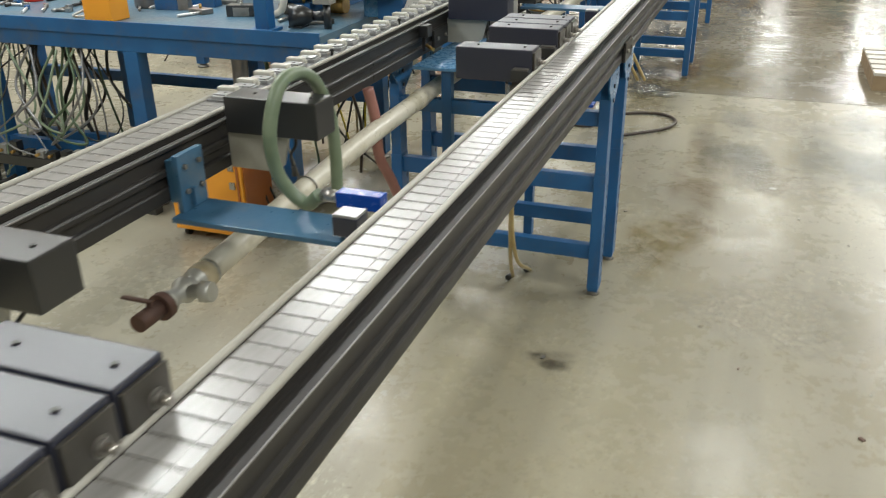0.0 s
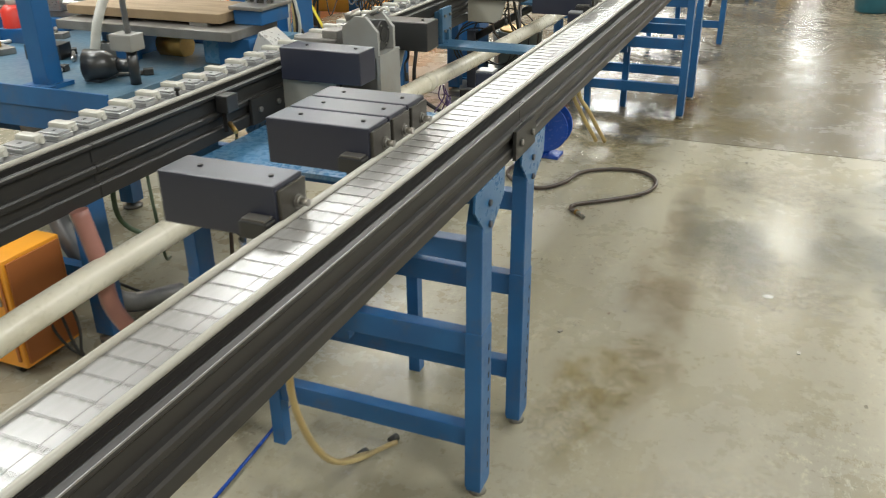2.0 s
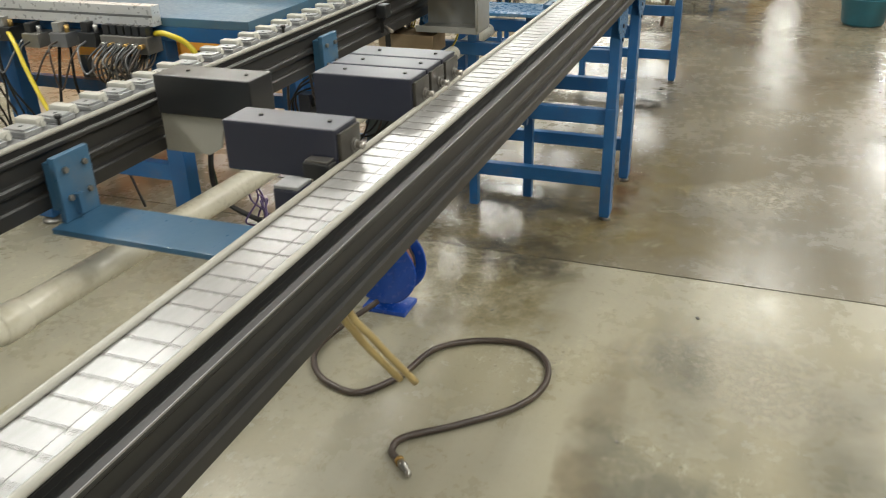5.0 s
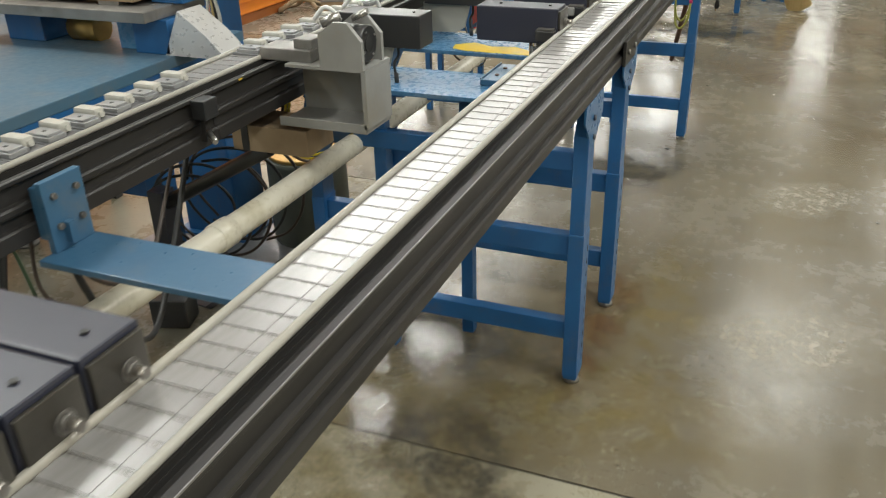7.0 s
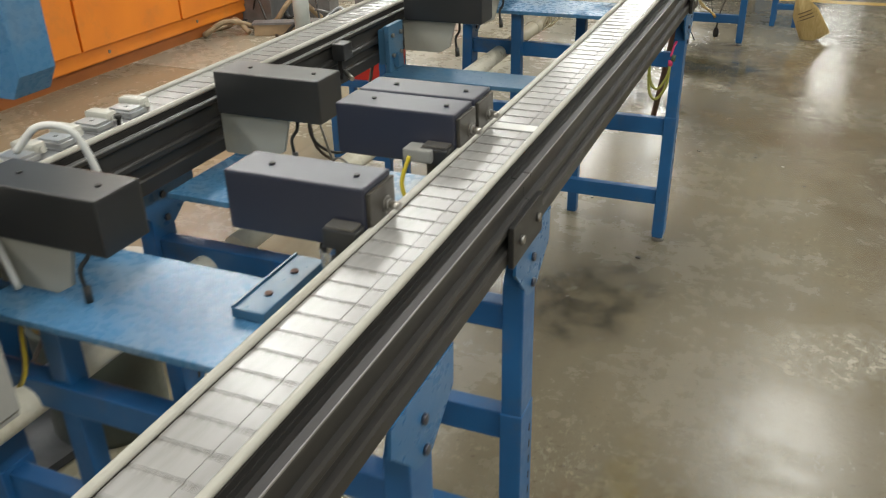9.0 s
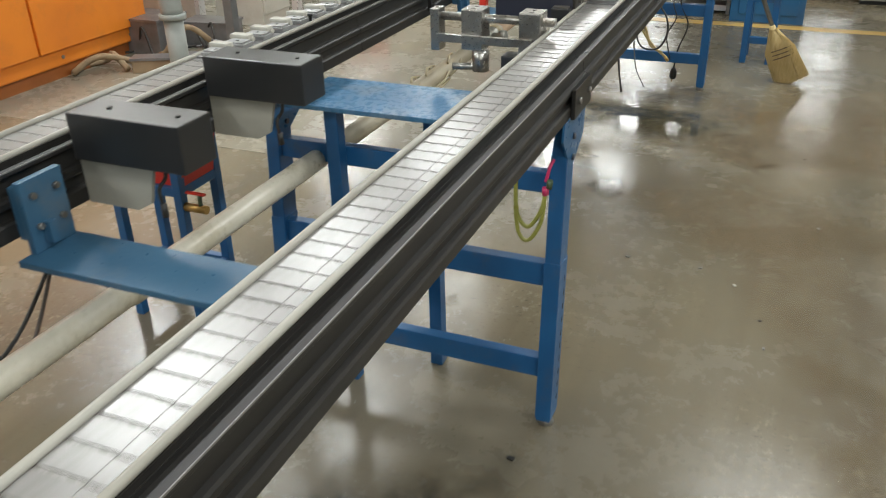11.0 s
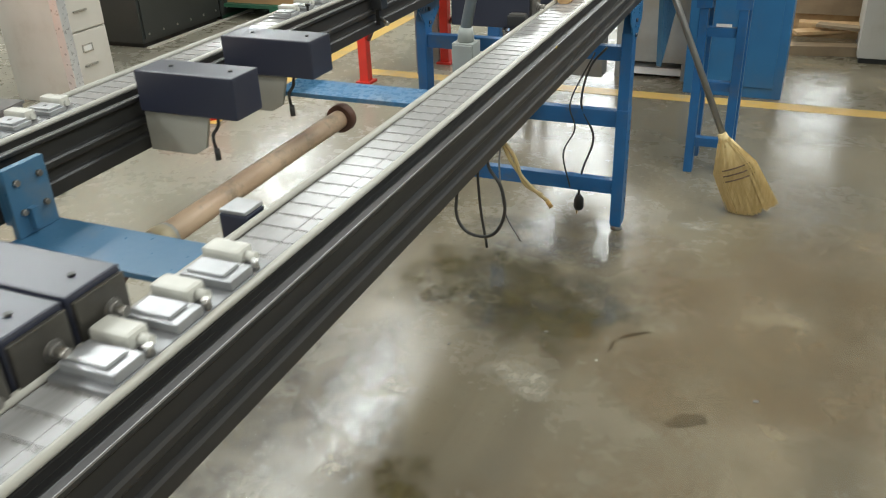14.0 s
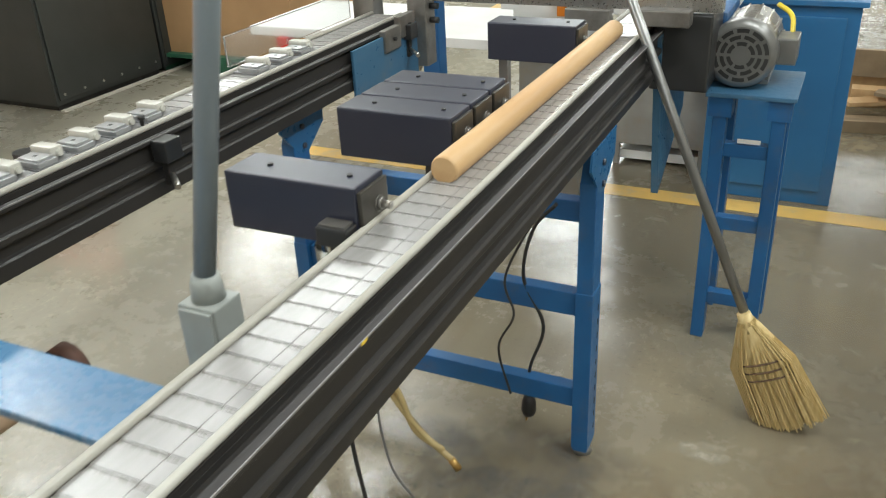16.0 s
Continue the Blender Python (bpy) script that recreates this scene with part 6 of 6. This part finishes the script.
for k in range(14):
    a = math.radians(-60 + 300 * k / 13) + math.pi / 2 - math.radians(90)
    part("fin", B(0.079, 0.086, 0.06, 0.26, -0.002, 0.002), STEEL, mo).matrix_basis = pose(0, 0, 0.092) @ Matrix.Rotation(-a, 4, "Y")
part("foot_plate", B(-0.07, 0.07, 0.07, 0.25, 0.0, 0.014, bevel=0.002), PIPE_GREY, mo)
part("terminal_box", B(0.078, 0.132, 0.07, 0.17, 0.055, 0.125, bevel=0.004), PIPE_GREY, mo, "grey terminal box")
part("cable", Tb(smooth_path([(0.11, 0.16, 0.12), (0.10, 0.2, 0.16), (0.06, 0.24, 0.18)]), 0.007, 7), YELLOW_HOSE, mo)

# broom leaning on the end machine
br = thing("broom", "corn broom with grey handle leaning against the machine", "broom", (0.505, 10.545, 0.0))
foot = Vector((0.0, 0.0, 0.0))
neck = Vector((-0.137, 0.0, 0.295))
top = Vector((-0.60, 0.16, 1.25))
part("handle", Tb([neck - Vector((-0.02, 0, 0.04)), neck.lerp(top, 0.5), top], 0.0125, 12), PIPE_GREY, br, "grey metal handle")
ax = (neck - foot).normalized()
side = Vector((ax.z, 0, -ax.x))
bm = bmesh.new()
rng = random.Random(4)
for k in range(620):
    u, v = rng.uniform(-1, 1), rng.uniform(-1, 1)
    if abs(v) > math.sqrt(max(0.0, 1 - u * u)) + 0.15:
        continue
    p0 = neck + side * (0.018 * u) + Vector((0, 0.018 * v, 0))
    p1 = foot.lerp(neck, 0.62) + side * (0.080 * u) + Vector((0, 0.030 * v, 0))
    end = foot + side * (0.10 * u + rng.uniform(-0.006, 0.006)) + Vector((0, 0.034 * v, 0)) + ax * (0.012 * u + rng.uniform(-0.004, 0.018))
    end.z = max(end.z, 0.003)
    w = 0.0026
    for s in (side * w, Vector((0, w, 0))):
        a = [bm.verts.new(p0 - s), bm.verts.new(p1 - s), bm.verts.new(end - s * 0.5), bm.verts.new(end + s * 0.5), bm.verts.new(p1 + s), bm.verts.new(p0 + s)]
        bm.faces.new((a[0], a[1], a[4], a[5]))
        bm.faces.new((a[1], a[2], a[3], a[4]))
straw = part("bristles", bm, STRAW, br, "pale straw bristles")
straw["kind"] = "stuff"
core = bmesh.new()
rings = []
for f, w, d in ((1.02, 0.014, 0.014), (0.95, 0.030, 0.022), (0.82, 0.050, 0.026), (0.60, 0.062, 0.027), (0.35, 0.072, 0.026), (0.12, 0.078, 0.022)):
    c = foot.lerp(neck, f)
    rings.append([core.verts.new(c + side * (w * math.cos(a)) + Vector((0, d * math.sin(a), 0))) for a in [k * math.pi / 10 for k in range(20)]])
for a, b in zip(rings, rings[1:]):
    for k in range(20):
        core.faces.new((a[k], a[(k + 1) % 20], b[(k + 1) % 20], b[k])).smooth = True
core.faces.new(rings[-1])
part("head", core, STRAW, br)
for f, w, d in ((0.64, 0.066, 0.032), (0.57, 0.068, 0.033), (0.50, 0.071, 0.033)):
    c = foot.lerp(neck, f)
    part("stitch", Tb([c + side * (w * math.cos(a)) + Vector((0, d * math.sin(a), 0)) for a in [k * math.pi / 12 for k in range(25)]], 0.0028, 5), STITCH, br, "dark stitching")
part("binding", Tb([neck - ax * 0.03, neck + ax * 0.02], 0.019, 12, radii=[0.024, 0.017]), STRAW, br)

# machine at the end of both conveyors
em = thing("end_machine", "steel and blue end machine bridging both conveyors", "machine", (-0.80, 10.80, 0.0))
part("cross_rail", B(0.0, 1.0, 0.02, 0.06, 0.985, 1.02, bevel=0.003), STEEL, em, "bright steel cross rail")
part("deck", B(0.28, 0.98, 0.35, 0.9, 0.90, 0.93, bevel=0.003), SIGN_WHITE, em)
part("side_frame", bm_prism(bmesh.new(), [(0.10, 0.45), (0.40, 0.62), (0.40, 0.93), (0.0, 0.93)], 0.84, 0.86, axis="x"), BLUE_GREY, em)
part("gearbox", B(0.83, 0.98, 0.02, 0.20, 0.78, 0.98, bevel=0.006), BLACK_COVER, em)
part("chain_guard", B(0.86, 0.99, 0.2, 0.45, 0.73, 0.95, bevel=0.006), BLUE, em)
part("end_block", B(0.60, 0.72, 0.0, 0.05, 0.93, 0.985, bevel=0.003), DULL_STEEL, em)
part("plate_holder", B(0.80, 0.93, -0.03, 0.02, 0.955, 0.995, bevel=0.003), DULL_STEEL, em)
part("rear_post", B(0.02, 0.08, 0.3, 0.36, 0.0, 0.99, bevel=0.003), BLUE, em)
part("bearing_tower", B(-0.05, 0.02, 0.0, 0.06, 0.80, 1.10, bevel=0.004), DULL_STEEL, em)
part("bearing_tower", B(0.13, 0.19, 0.0, 0.06, 0.80, 1.10, bevel=0.004), DULL_STEEL, em)
for k, (y, z) in enumerate(((-0.15, 0.915), (-0.06, 0.935))):
    p = part("splice_block", B(0.145, 0.165, y - 0.05, y + 0.04, z - 0.03, z + 0.03, bevel=0.003), DULL_STEEL, em)
    part("bolt", Tb([(0.165, y, z), (0.172, y, z)], 0.006, 6), RUBBER, p)
part("side_plate", B(0.150, 0.158, -0.36, 0.0, 0.78, 0.93, bevel=0.002), BLUE_GREY, em)
for z in (0.93, 0.97):
    part("knob", Tb([(0.19, 0.03, z), (0.215, 0.03, z)], 0.009, 8), RUBBER, em)
bin_w = thing("white_hopper", "white folded sheet-metal hopper behind the conveyors", "hopper", (-0.42, 11.0, 0.84))
part("shell", bm_prism(bmesh.new(), [(0.0, 0.0), (0.20, 0.0), (0.20, 0.06), (0.12, 0.12), (0.0, 0.12)], 0.0, 0.22), SIGN_WHITE, bin_w)
part("bracket", B(0.0, 0.2, 0.05, 0.15, -0.5, 0.0), GREY_PAINT, bin_w)
ob3 = thing("orange_box", "small orange box with a dark hole on the end machine", "box", (-0.27, 10.95, 0.93))
part("body", B(0.0, 0.10, 0.0, 0.10, 0.0, 0.065, bevel=0.003), ORANGE, ob3)
part("hole", Tb([(0.03, -0.001, 0.035), (0.03, 0.001, 0.035)], 0.008, 8), RUBBER, ob3)

bc = thing("blue_cabinet", "plain blue steel cabinet behind the motor stand", "cabinet", (0.02, 12.02, 0.0))
part("body", B(0.0, 0.505, 0.0, 0.7, 0.0, 0.78, bevel=0.004), CAB_BLUE, bc)
part("top", B(-0.02, 0.525, -0.02, 0.72, 0.78, 0.80, bevel=0.003), CAB_BLUE, bc)
part("door", B(0.06, 0.46, -0.012, -0.0005, 0.06, 0.74, bevel=0.003), CAB_BLUE, bc)
pw2 = thing("pink_bottle", "pink plastic bottle on the blue cabinet", "bottle", (0.34, 12.3, 0.80))
part("body", Tb([(0, 0, 0), (0, 0, 0.09), (0, 0, 0.12), (0, 0, 0.14)], 0.03, 14, radii=[0.03, 0.03, 0.014, 0.012]), PINK_HOSE, pw2)
gc = thing("grey_cabinet", "light grey electrical cabinet on short legs", "cabinet", (-0.40, 12.22, 0.0))
part("body", B(0.0, 0.40, 0.0, 0.4, 0.10, 0.80, bevel=0.004), GREY_PAINT, gc)
part("base", B(0.02, 0.38, 0.03, 0.37, 0.02, 0.06), SIGN_WHITE, gc)
for x in (0.0, 0.375):
    for y in (0.0, 0.375):
        part("leg", B(x, x + 0.025, y, y + 0.025, 0.0, 0.10), GREY_PAINT, gc)
wp = thing("wood_pallet", "broken wooden pallet with loose boards leaning on it", "pallet", (0.50, 12.95, 0.0))
for k, (x, y, z, l, w, h, a) in enumerate(((0.0, 0.0, 0.0, 0.55, 0.10, 0.06, 8), (0.05, 0.25, 0.06, 0.6, 0.09, 0.09, 0), (0.0, 0.45, 0.16, 0.62, 0.03, 0.14, 0), (0.05, 0.1, 0.10, 0.4, 0.10, 0.02, 24), (0.15, 0.18, 0.14, 0.35, 0.08, 0.02, -15), (0.0, 0.5, 0.0, 0.6, 0.12, 0.16, 0))):
    part("board", B(0, l, 0, w, 0, h, bevel=0.003), WOOD if k % 2 else PLANK, wp).matrix_basis = pose(x, y, z, 0, 0, a)
wc = thing("white_cabinet", "off-white steel cabinet by the far aisle", "cabinet", (0.90, 12.87, 0.0))
part("body", B(0.0, 0.9, 0.0, 0.5, 0.03, 1.2, bevel=0.004), CAB_WHITE, wc)
part("plinth", B(0.01, 0.89, 0.01, 0.49, 0.0, 0.03), RUBBER, wc)
dc = thing("dark_locker", "tall black steel locker by the aisle edge", "locker", (1.28, 11.85, 0.0))
part("body", B(0.0, 0.5, 0.0, 0.5, 0.0, 1.3, bevel=0.004), CAB_DARK, dc)
part("door", B(0.02, 0.48, -0.012, -0.0005, 0.03, 1.27, bevel=0.003), CAB_DARK, dc)

# ---- background beyond the rear conveyor ----
fc = thing("filing_cabinet", "off-white filing cabinet with label holders", "filing cabinet", (-3.62, 10.83, 0.0))
part("body", B(0.0, 0.42, 0.0, 0.36, 0.0, 1.32, bevel=0.004), CAB_WHITE, fc)
for k in range(4):
    z = 0.085 + 0.305 * k
    d = part("drawer", B(0.4205, 0.436, 0.012, 0.348, z, z + 0.295, bevel=0.003), CAB_WHITE, fc)
    part("handle", B(0.436, 0.446, 0.13, 0.23, z + 0.10, z + 0.112, bevel=0.002), STEEL, d)
    part("label_holder", B(0.436, 0.439, 0.14, 0.22, z + 0.18, z + 0.225), STEEL, d)
    part("label_card", B(0.439, 0.4395, 0.15, 0.21, z + 0.188, z + 0.217), SIGN_WHITE, d)
pn = thing("partition_panel", "dirty off-white partition panel with cables beside it", "panel", (-4.3, 10.62, 0.0))
part("sheet", B(0.0, 0.66, 0.0, 0.05, 0.0, 2.4, bevel=0.003), CAB_WHITE, pn)
part("edge", B(0.66, 0.70, -0.01, 0.06, 0.0, 2.4), ALU, pn)
part("kick_rail", B(0.0, 0.66, -0.06, 0.0, 0.0, 0.05), PLANK, pn)
for x, y in ((-2.13, 9.0), (-2.55, 10.28)):
    pp = thing("steel_post", "grey steel guard post standing on the floor", "post", (x, y, 0.0), "guard posts")
    part("post", B(-0.025, 0.025, -0.025, 0.025, 0.0, 2.2, bevel=0.003), ALU if y > 10 else CARRIER, pp)
    part("foot", B(-0.06, 0.06, -0.06, 0.06, 0.0, 0.012), CARRIER, pp)
vp = thing("vertical_pipe", "grey-green cast pipe with elbow beside the enclosure", "pipe", (-2.75, 9.30, 0.0))
part("riser", Tb([(0, 0, 0), (0, 0, 0.42)], 0.055, 16), JUNCTION, vp)
part("flange", Tb([(0, 0, 0.42), (0, 0, 0.45)], 0.075, 16), JUNCTION, vp)
part("elbow", Tb(smooth_path([(0, 0, 0.45), (0, 0, 0.58), (0.04, 0.05, 0.66), (0.15, 0.15, 0.66)], 5), 0.06, 16), JUNCTION, vp)
for k in range(14):
    x, y = random.uniform(-3.9, -2.6), random.uniform(9.3, 10.6)
    hose("cable", "dusty cable tangle on the floor by the partition", "cable", [(x, y, 0.015), (x + 0.1, y + random.uniform(-0.2, 0.2), 0.03), (x + 0.22, y + random.uniform(-0.1, 0.1), random.uniform(0.02, 0.2)), (x + 0.35, y + random.uniform(-0.2, 0.2), 0.015)], random.choice((0.008, 0.012, 0.02)), random.choice((RUBBER, CARRIER, PLANK, RUBBER)), 7)
for k, (x, y, l, w, h) in enumerate(((-3.9, 9.9, 0.5, 0.3, 0.22), (-3.4, 10.15, 0.35, 0.2, 0.16), (-3.1, 9.75, 0.5, 0.08, 0.06), (-3.3, 9.5, 0.7, 0.1, 0.08))):
    c = thing("dusty_crate", "dusty grey crate among cables on the floor", "crate", (x, y, 0.0), "dusty crates", turn=8 * k)
    part("box", B(0, l, 0, w, 0, h, bevel=0.006), PLANK if k > 1 else CARRIER, c)
    part("rim", B(-0.008, l + 0.008, -0.008, w + 0.008, h, h + 0.015), CARRIER, c)
bt = thing("tissue_bundle", "crumpled white wipes on the crate", "cloth", (-3.75, 10.0, 0.235))
bm = bmesh.new()
bmesh.ops.create_icosphere(bm, subdivisions=3, radius=0.07)
for v in bm.verts:
    v.co *= 1 + 0.45 * noise.noise(v.co * 22)
    v.co.z = max(-0.02, v.co.z * 0.6) + 0.02
part("wad", bm, SIGN_WHITE, bt)
for k, (x, y) in enumerate(((-4.42, 12.0), (-4.42, 12.92))):
    c = thing("steel_cabinet", "tall dark grey steel cabinet with riveted base", "cabinet", (x, y, 0.0), "dark cabinets")
    part("body", B(0.0, 0.74, 0.0, 0.90, 0.03, 1.5, bevel=0.005), CAB_DARK, c)
    part("plinth", B(0.02, 0.72, 0.02, 0.88, 0.0, 0.03), RUBBER, c)
    part("door", B(0.7405, 0.752, 0.02, 0.88, 0.06, 1.47, bevel=0.003), CAB_DARK, c)
    for j in range(6):
        part("rivet", Tb([(0.752, 0.06 + 0.155 * j, 0.09), (0.755, 0.06 + 0.155 * j, 0.09)], 0.009, 8), STEEL, c)
slab("trim", (-3.66, -3.63, 12.0, 13.85, 0.0, 0.012), CAB_WHITE, "pale floor strip along the dark cabinets", "floor strip")
cb = thing("cardboard_box", "large closed cardboard box on a green pallet", "box", (-3.75, 13.0, 0.12))
part("carton", B(0.0, 1.1, 0.0, 0.9, 0.0, 0.75, bevel=0.004), CARD, cb)
part("flap", B(0.0, 1.1, -0.003, 0.45, 0.75, 0.755), CARD, cb)
gp = thing("green_pallet", "green painted pallet under the cardboard box", "pallet", (-3.85, 12.95, 0.0))
for k in range(6):
    part("slat", B(0.0, 1.3, 0.0 + 0.17 * k, 0.12 + 0.17 * k, 0.095, 0.12), GREEN_PAINT, gp)
for k in range(3):
    part("bearer", B(0.05 + 0.55 * k, 0.15 + 0.55 * k, 0.0, 0.97, 0.0, 0.095), GREEN_PAINT, gp)
ac = thing("acrylic_guard", "clear acrylic guard sheet beside the rear conveyor", "guard", (-0.86, 10.22, 0.93))
part("sheet", B(-0.006, 0.0, 0.0, 0.58, 0.0, 0.075, bevel=0.001), ACRYLIC, ac)
part("foot", B(-0.012, 0.006, 0.05, 0.08, -0.05, 0.0), DULL_STEEL, ac)
for x, y in ((-1.80, 11.68), (-1.50, 12.2)):
    t = thing("red_trestle", "red painted steel trestle leg on the floor", "trestle", (x, y, 0.0), "red trestles")
    part("leg", B(0.0, 0.055, 0.0, 0.055, 0.0, 0.62, bevel=0.003), RED, t)
    part("foot", B(-0.02, 0.075, -0.02, 0.075, 0.0, 0.012), RED, t)
    part("strut", Tb([(0.06, 0.03, 0.25), (0.22, 0.06, 0.58)], 0.012, 8), STEEL, t)
wt = thing("white_bench", "white topped work bench behind the rear conveyor", "bench", (-1.95, 11.7, 0.0))
part("top", B(0.0, 1.2, 0.0, 0.6, 0.62, 0.66, bevel=0.003), SIGN_WHITE, wt)
for x in (0.4, 1.1):
    for y in (0.25, 0.5):
        part("leg", B(x, x + 0.04, y, y + 0.04, 0.0, 0.62), CARRIER, wt)
rb = thing("red_bin", "low red plastic tote on the small blue stand", "bin", (-1.22, 7.335, 0.4785))
part("body", bm_prism(bmesh.new(), [(-0.13, 0.0), (0.13, 0.0), (0.15, 0.15), (-0.15, 0.15)], -0.08, 0.08), RED, rb)
part("rim", B(-0.16, 0.16, -0.09, 0.09, 0.15, 0.165, bevel=0.004), RED, rb)
for k in range(3):
    q = thing("red_can", "red round can with dark lid on the floor rack", "can", (-2.6 + 0.16 * k, 10.9, 0.0), "red cans")
    part("body", Tb([(0, 0, 0), (0, 0, 0.22)], 0.07, 16), RED, q)
    part("lid", Tb([(0, 0, 0.22), (0, 0, 0.27)], 0.05, 16), RUBBER, q)
tb = thing("teal_bin", "teal plastic tub by the aisle", "tub", (1.08, 9.15, 0.0))
part("body", Tb([(0.17, 0.15, 0.0), (0.17, 0.15, 0.02), (0.17, 0.15, 0.20), (0.17, 0.15, 0.21)], 0.17, 24, radii=[0.14, 0.155, 0.18, 0.19]), TEAL, tb)
part("lid", Tb([(0.17, 0.15, 0.21), (0.17, 0.15, 0.225)], 0.175, 24), TEAL, tb)
pa = thing("plastic_pallet", "white slatted pallet at the aisle edge", "pallet", (1.27, 5.02, 0.0))
for k in range(6):
    part("slat", B(0.0, 0.9, 0.16 * k, 0.16 * k + 0.11, 0.10, 0.12), CAB_WHITE, pa)
for k in range(3):
    part("bearer", B(0.0 + 0.40 * k, 0.09 + 0.40 * k, 0.0, 0.91, 0.0, 0.10), PLANK, pa)
pl2 = thing("floor_sheet", "grey plastic sheet lying on the floor", "sheet", (-1.80, 5.08, 0.0), turn=-8)
part("sheet", B(0, 0.62, 0, 0.62, 0, 0.004), CARRIER, pl2)
part("edge_strip", B(0.60, 0.625, 0.0, 0.62, 0.004, 0.007), RUBBER, pl2)

for cnv, px, py, pz in ((c1, 0.0847, 9.274, C1_D - 0.0150), (c2, 0.0847, 4.601, C2_D - 0.0180)):
    part("paint_fleck", B(px, px + 0.0006, py - C1_Y0 - 0.006, py - C1_Y0 + 0.006, pz - 0.003, pz + 0.001), YELLOW, cnv, "chip of yellow paint")

# ---- chain plates ----
k0 = int((-0.95 - C1_Y0) / PITCH)
top1 = C1_D - 0.0080
for k in range(k0, k0 + 300):
    ob = new("chain_plate", LINK)
    ob.parent = c1
    ob.location = (0.0, k * PITCH, top1)
chain_mass([k * PITCH for k in range(int((C1_Y1 - C1_Y0) / PITCH)) if not k0 <= k < k0 + 300], c1, top1)
chain_mass([k * PITCH for k in range(int((C2_Y1 - C2_Y0) / PITCH))], c2, C2_D - 0.0080)
for y in (5.62,):
    mk = part("marked_plate", B(-0.0405, 0.0405, 0.0076, PITCH - 0.0010, 0.0004, 0.0012), SIGN_WHITE, c1, "brighter new chain plate")
    mk.location = (0.0, round((y - C1_Y0) / PITCH) * PITCH, top1)
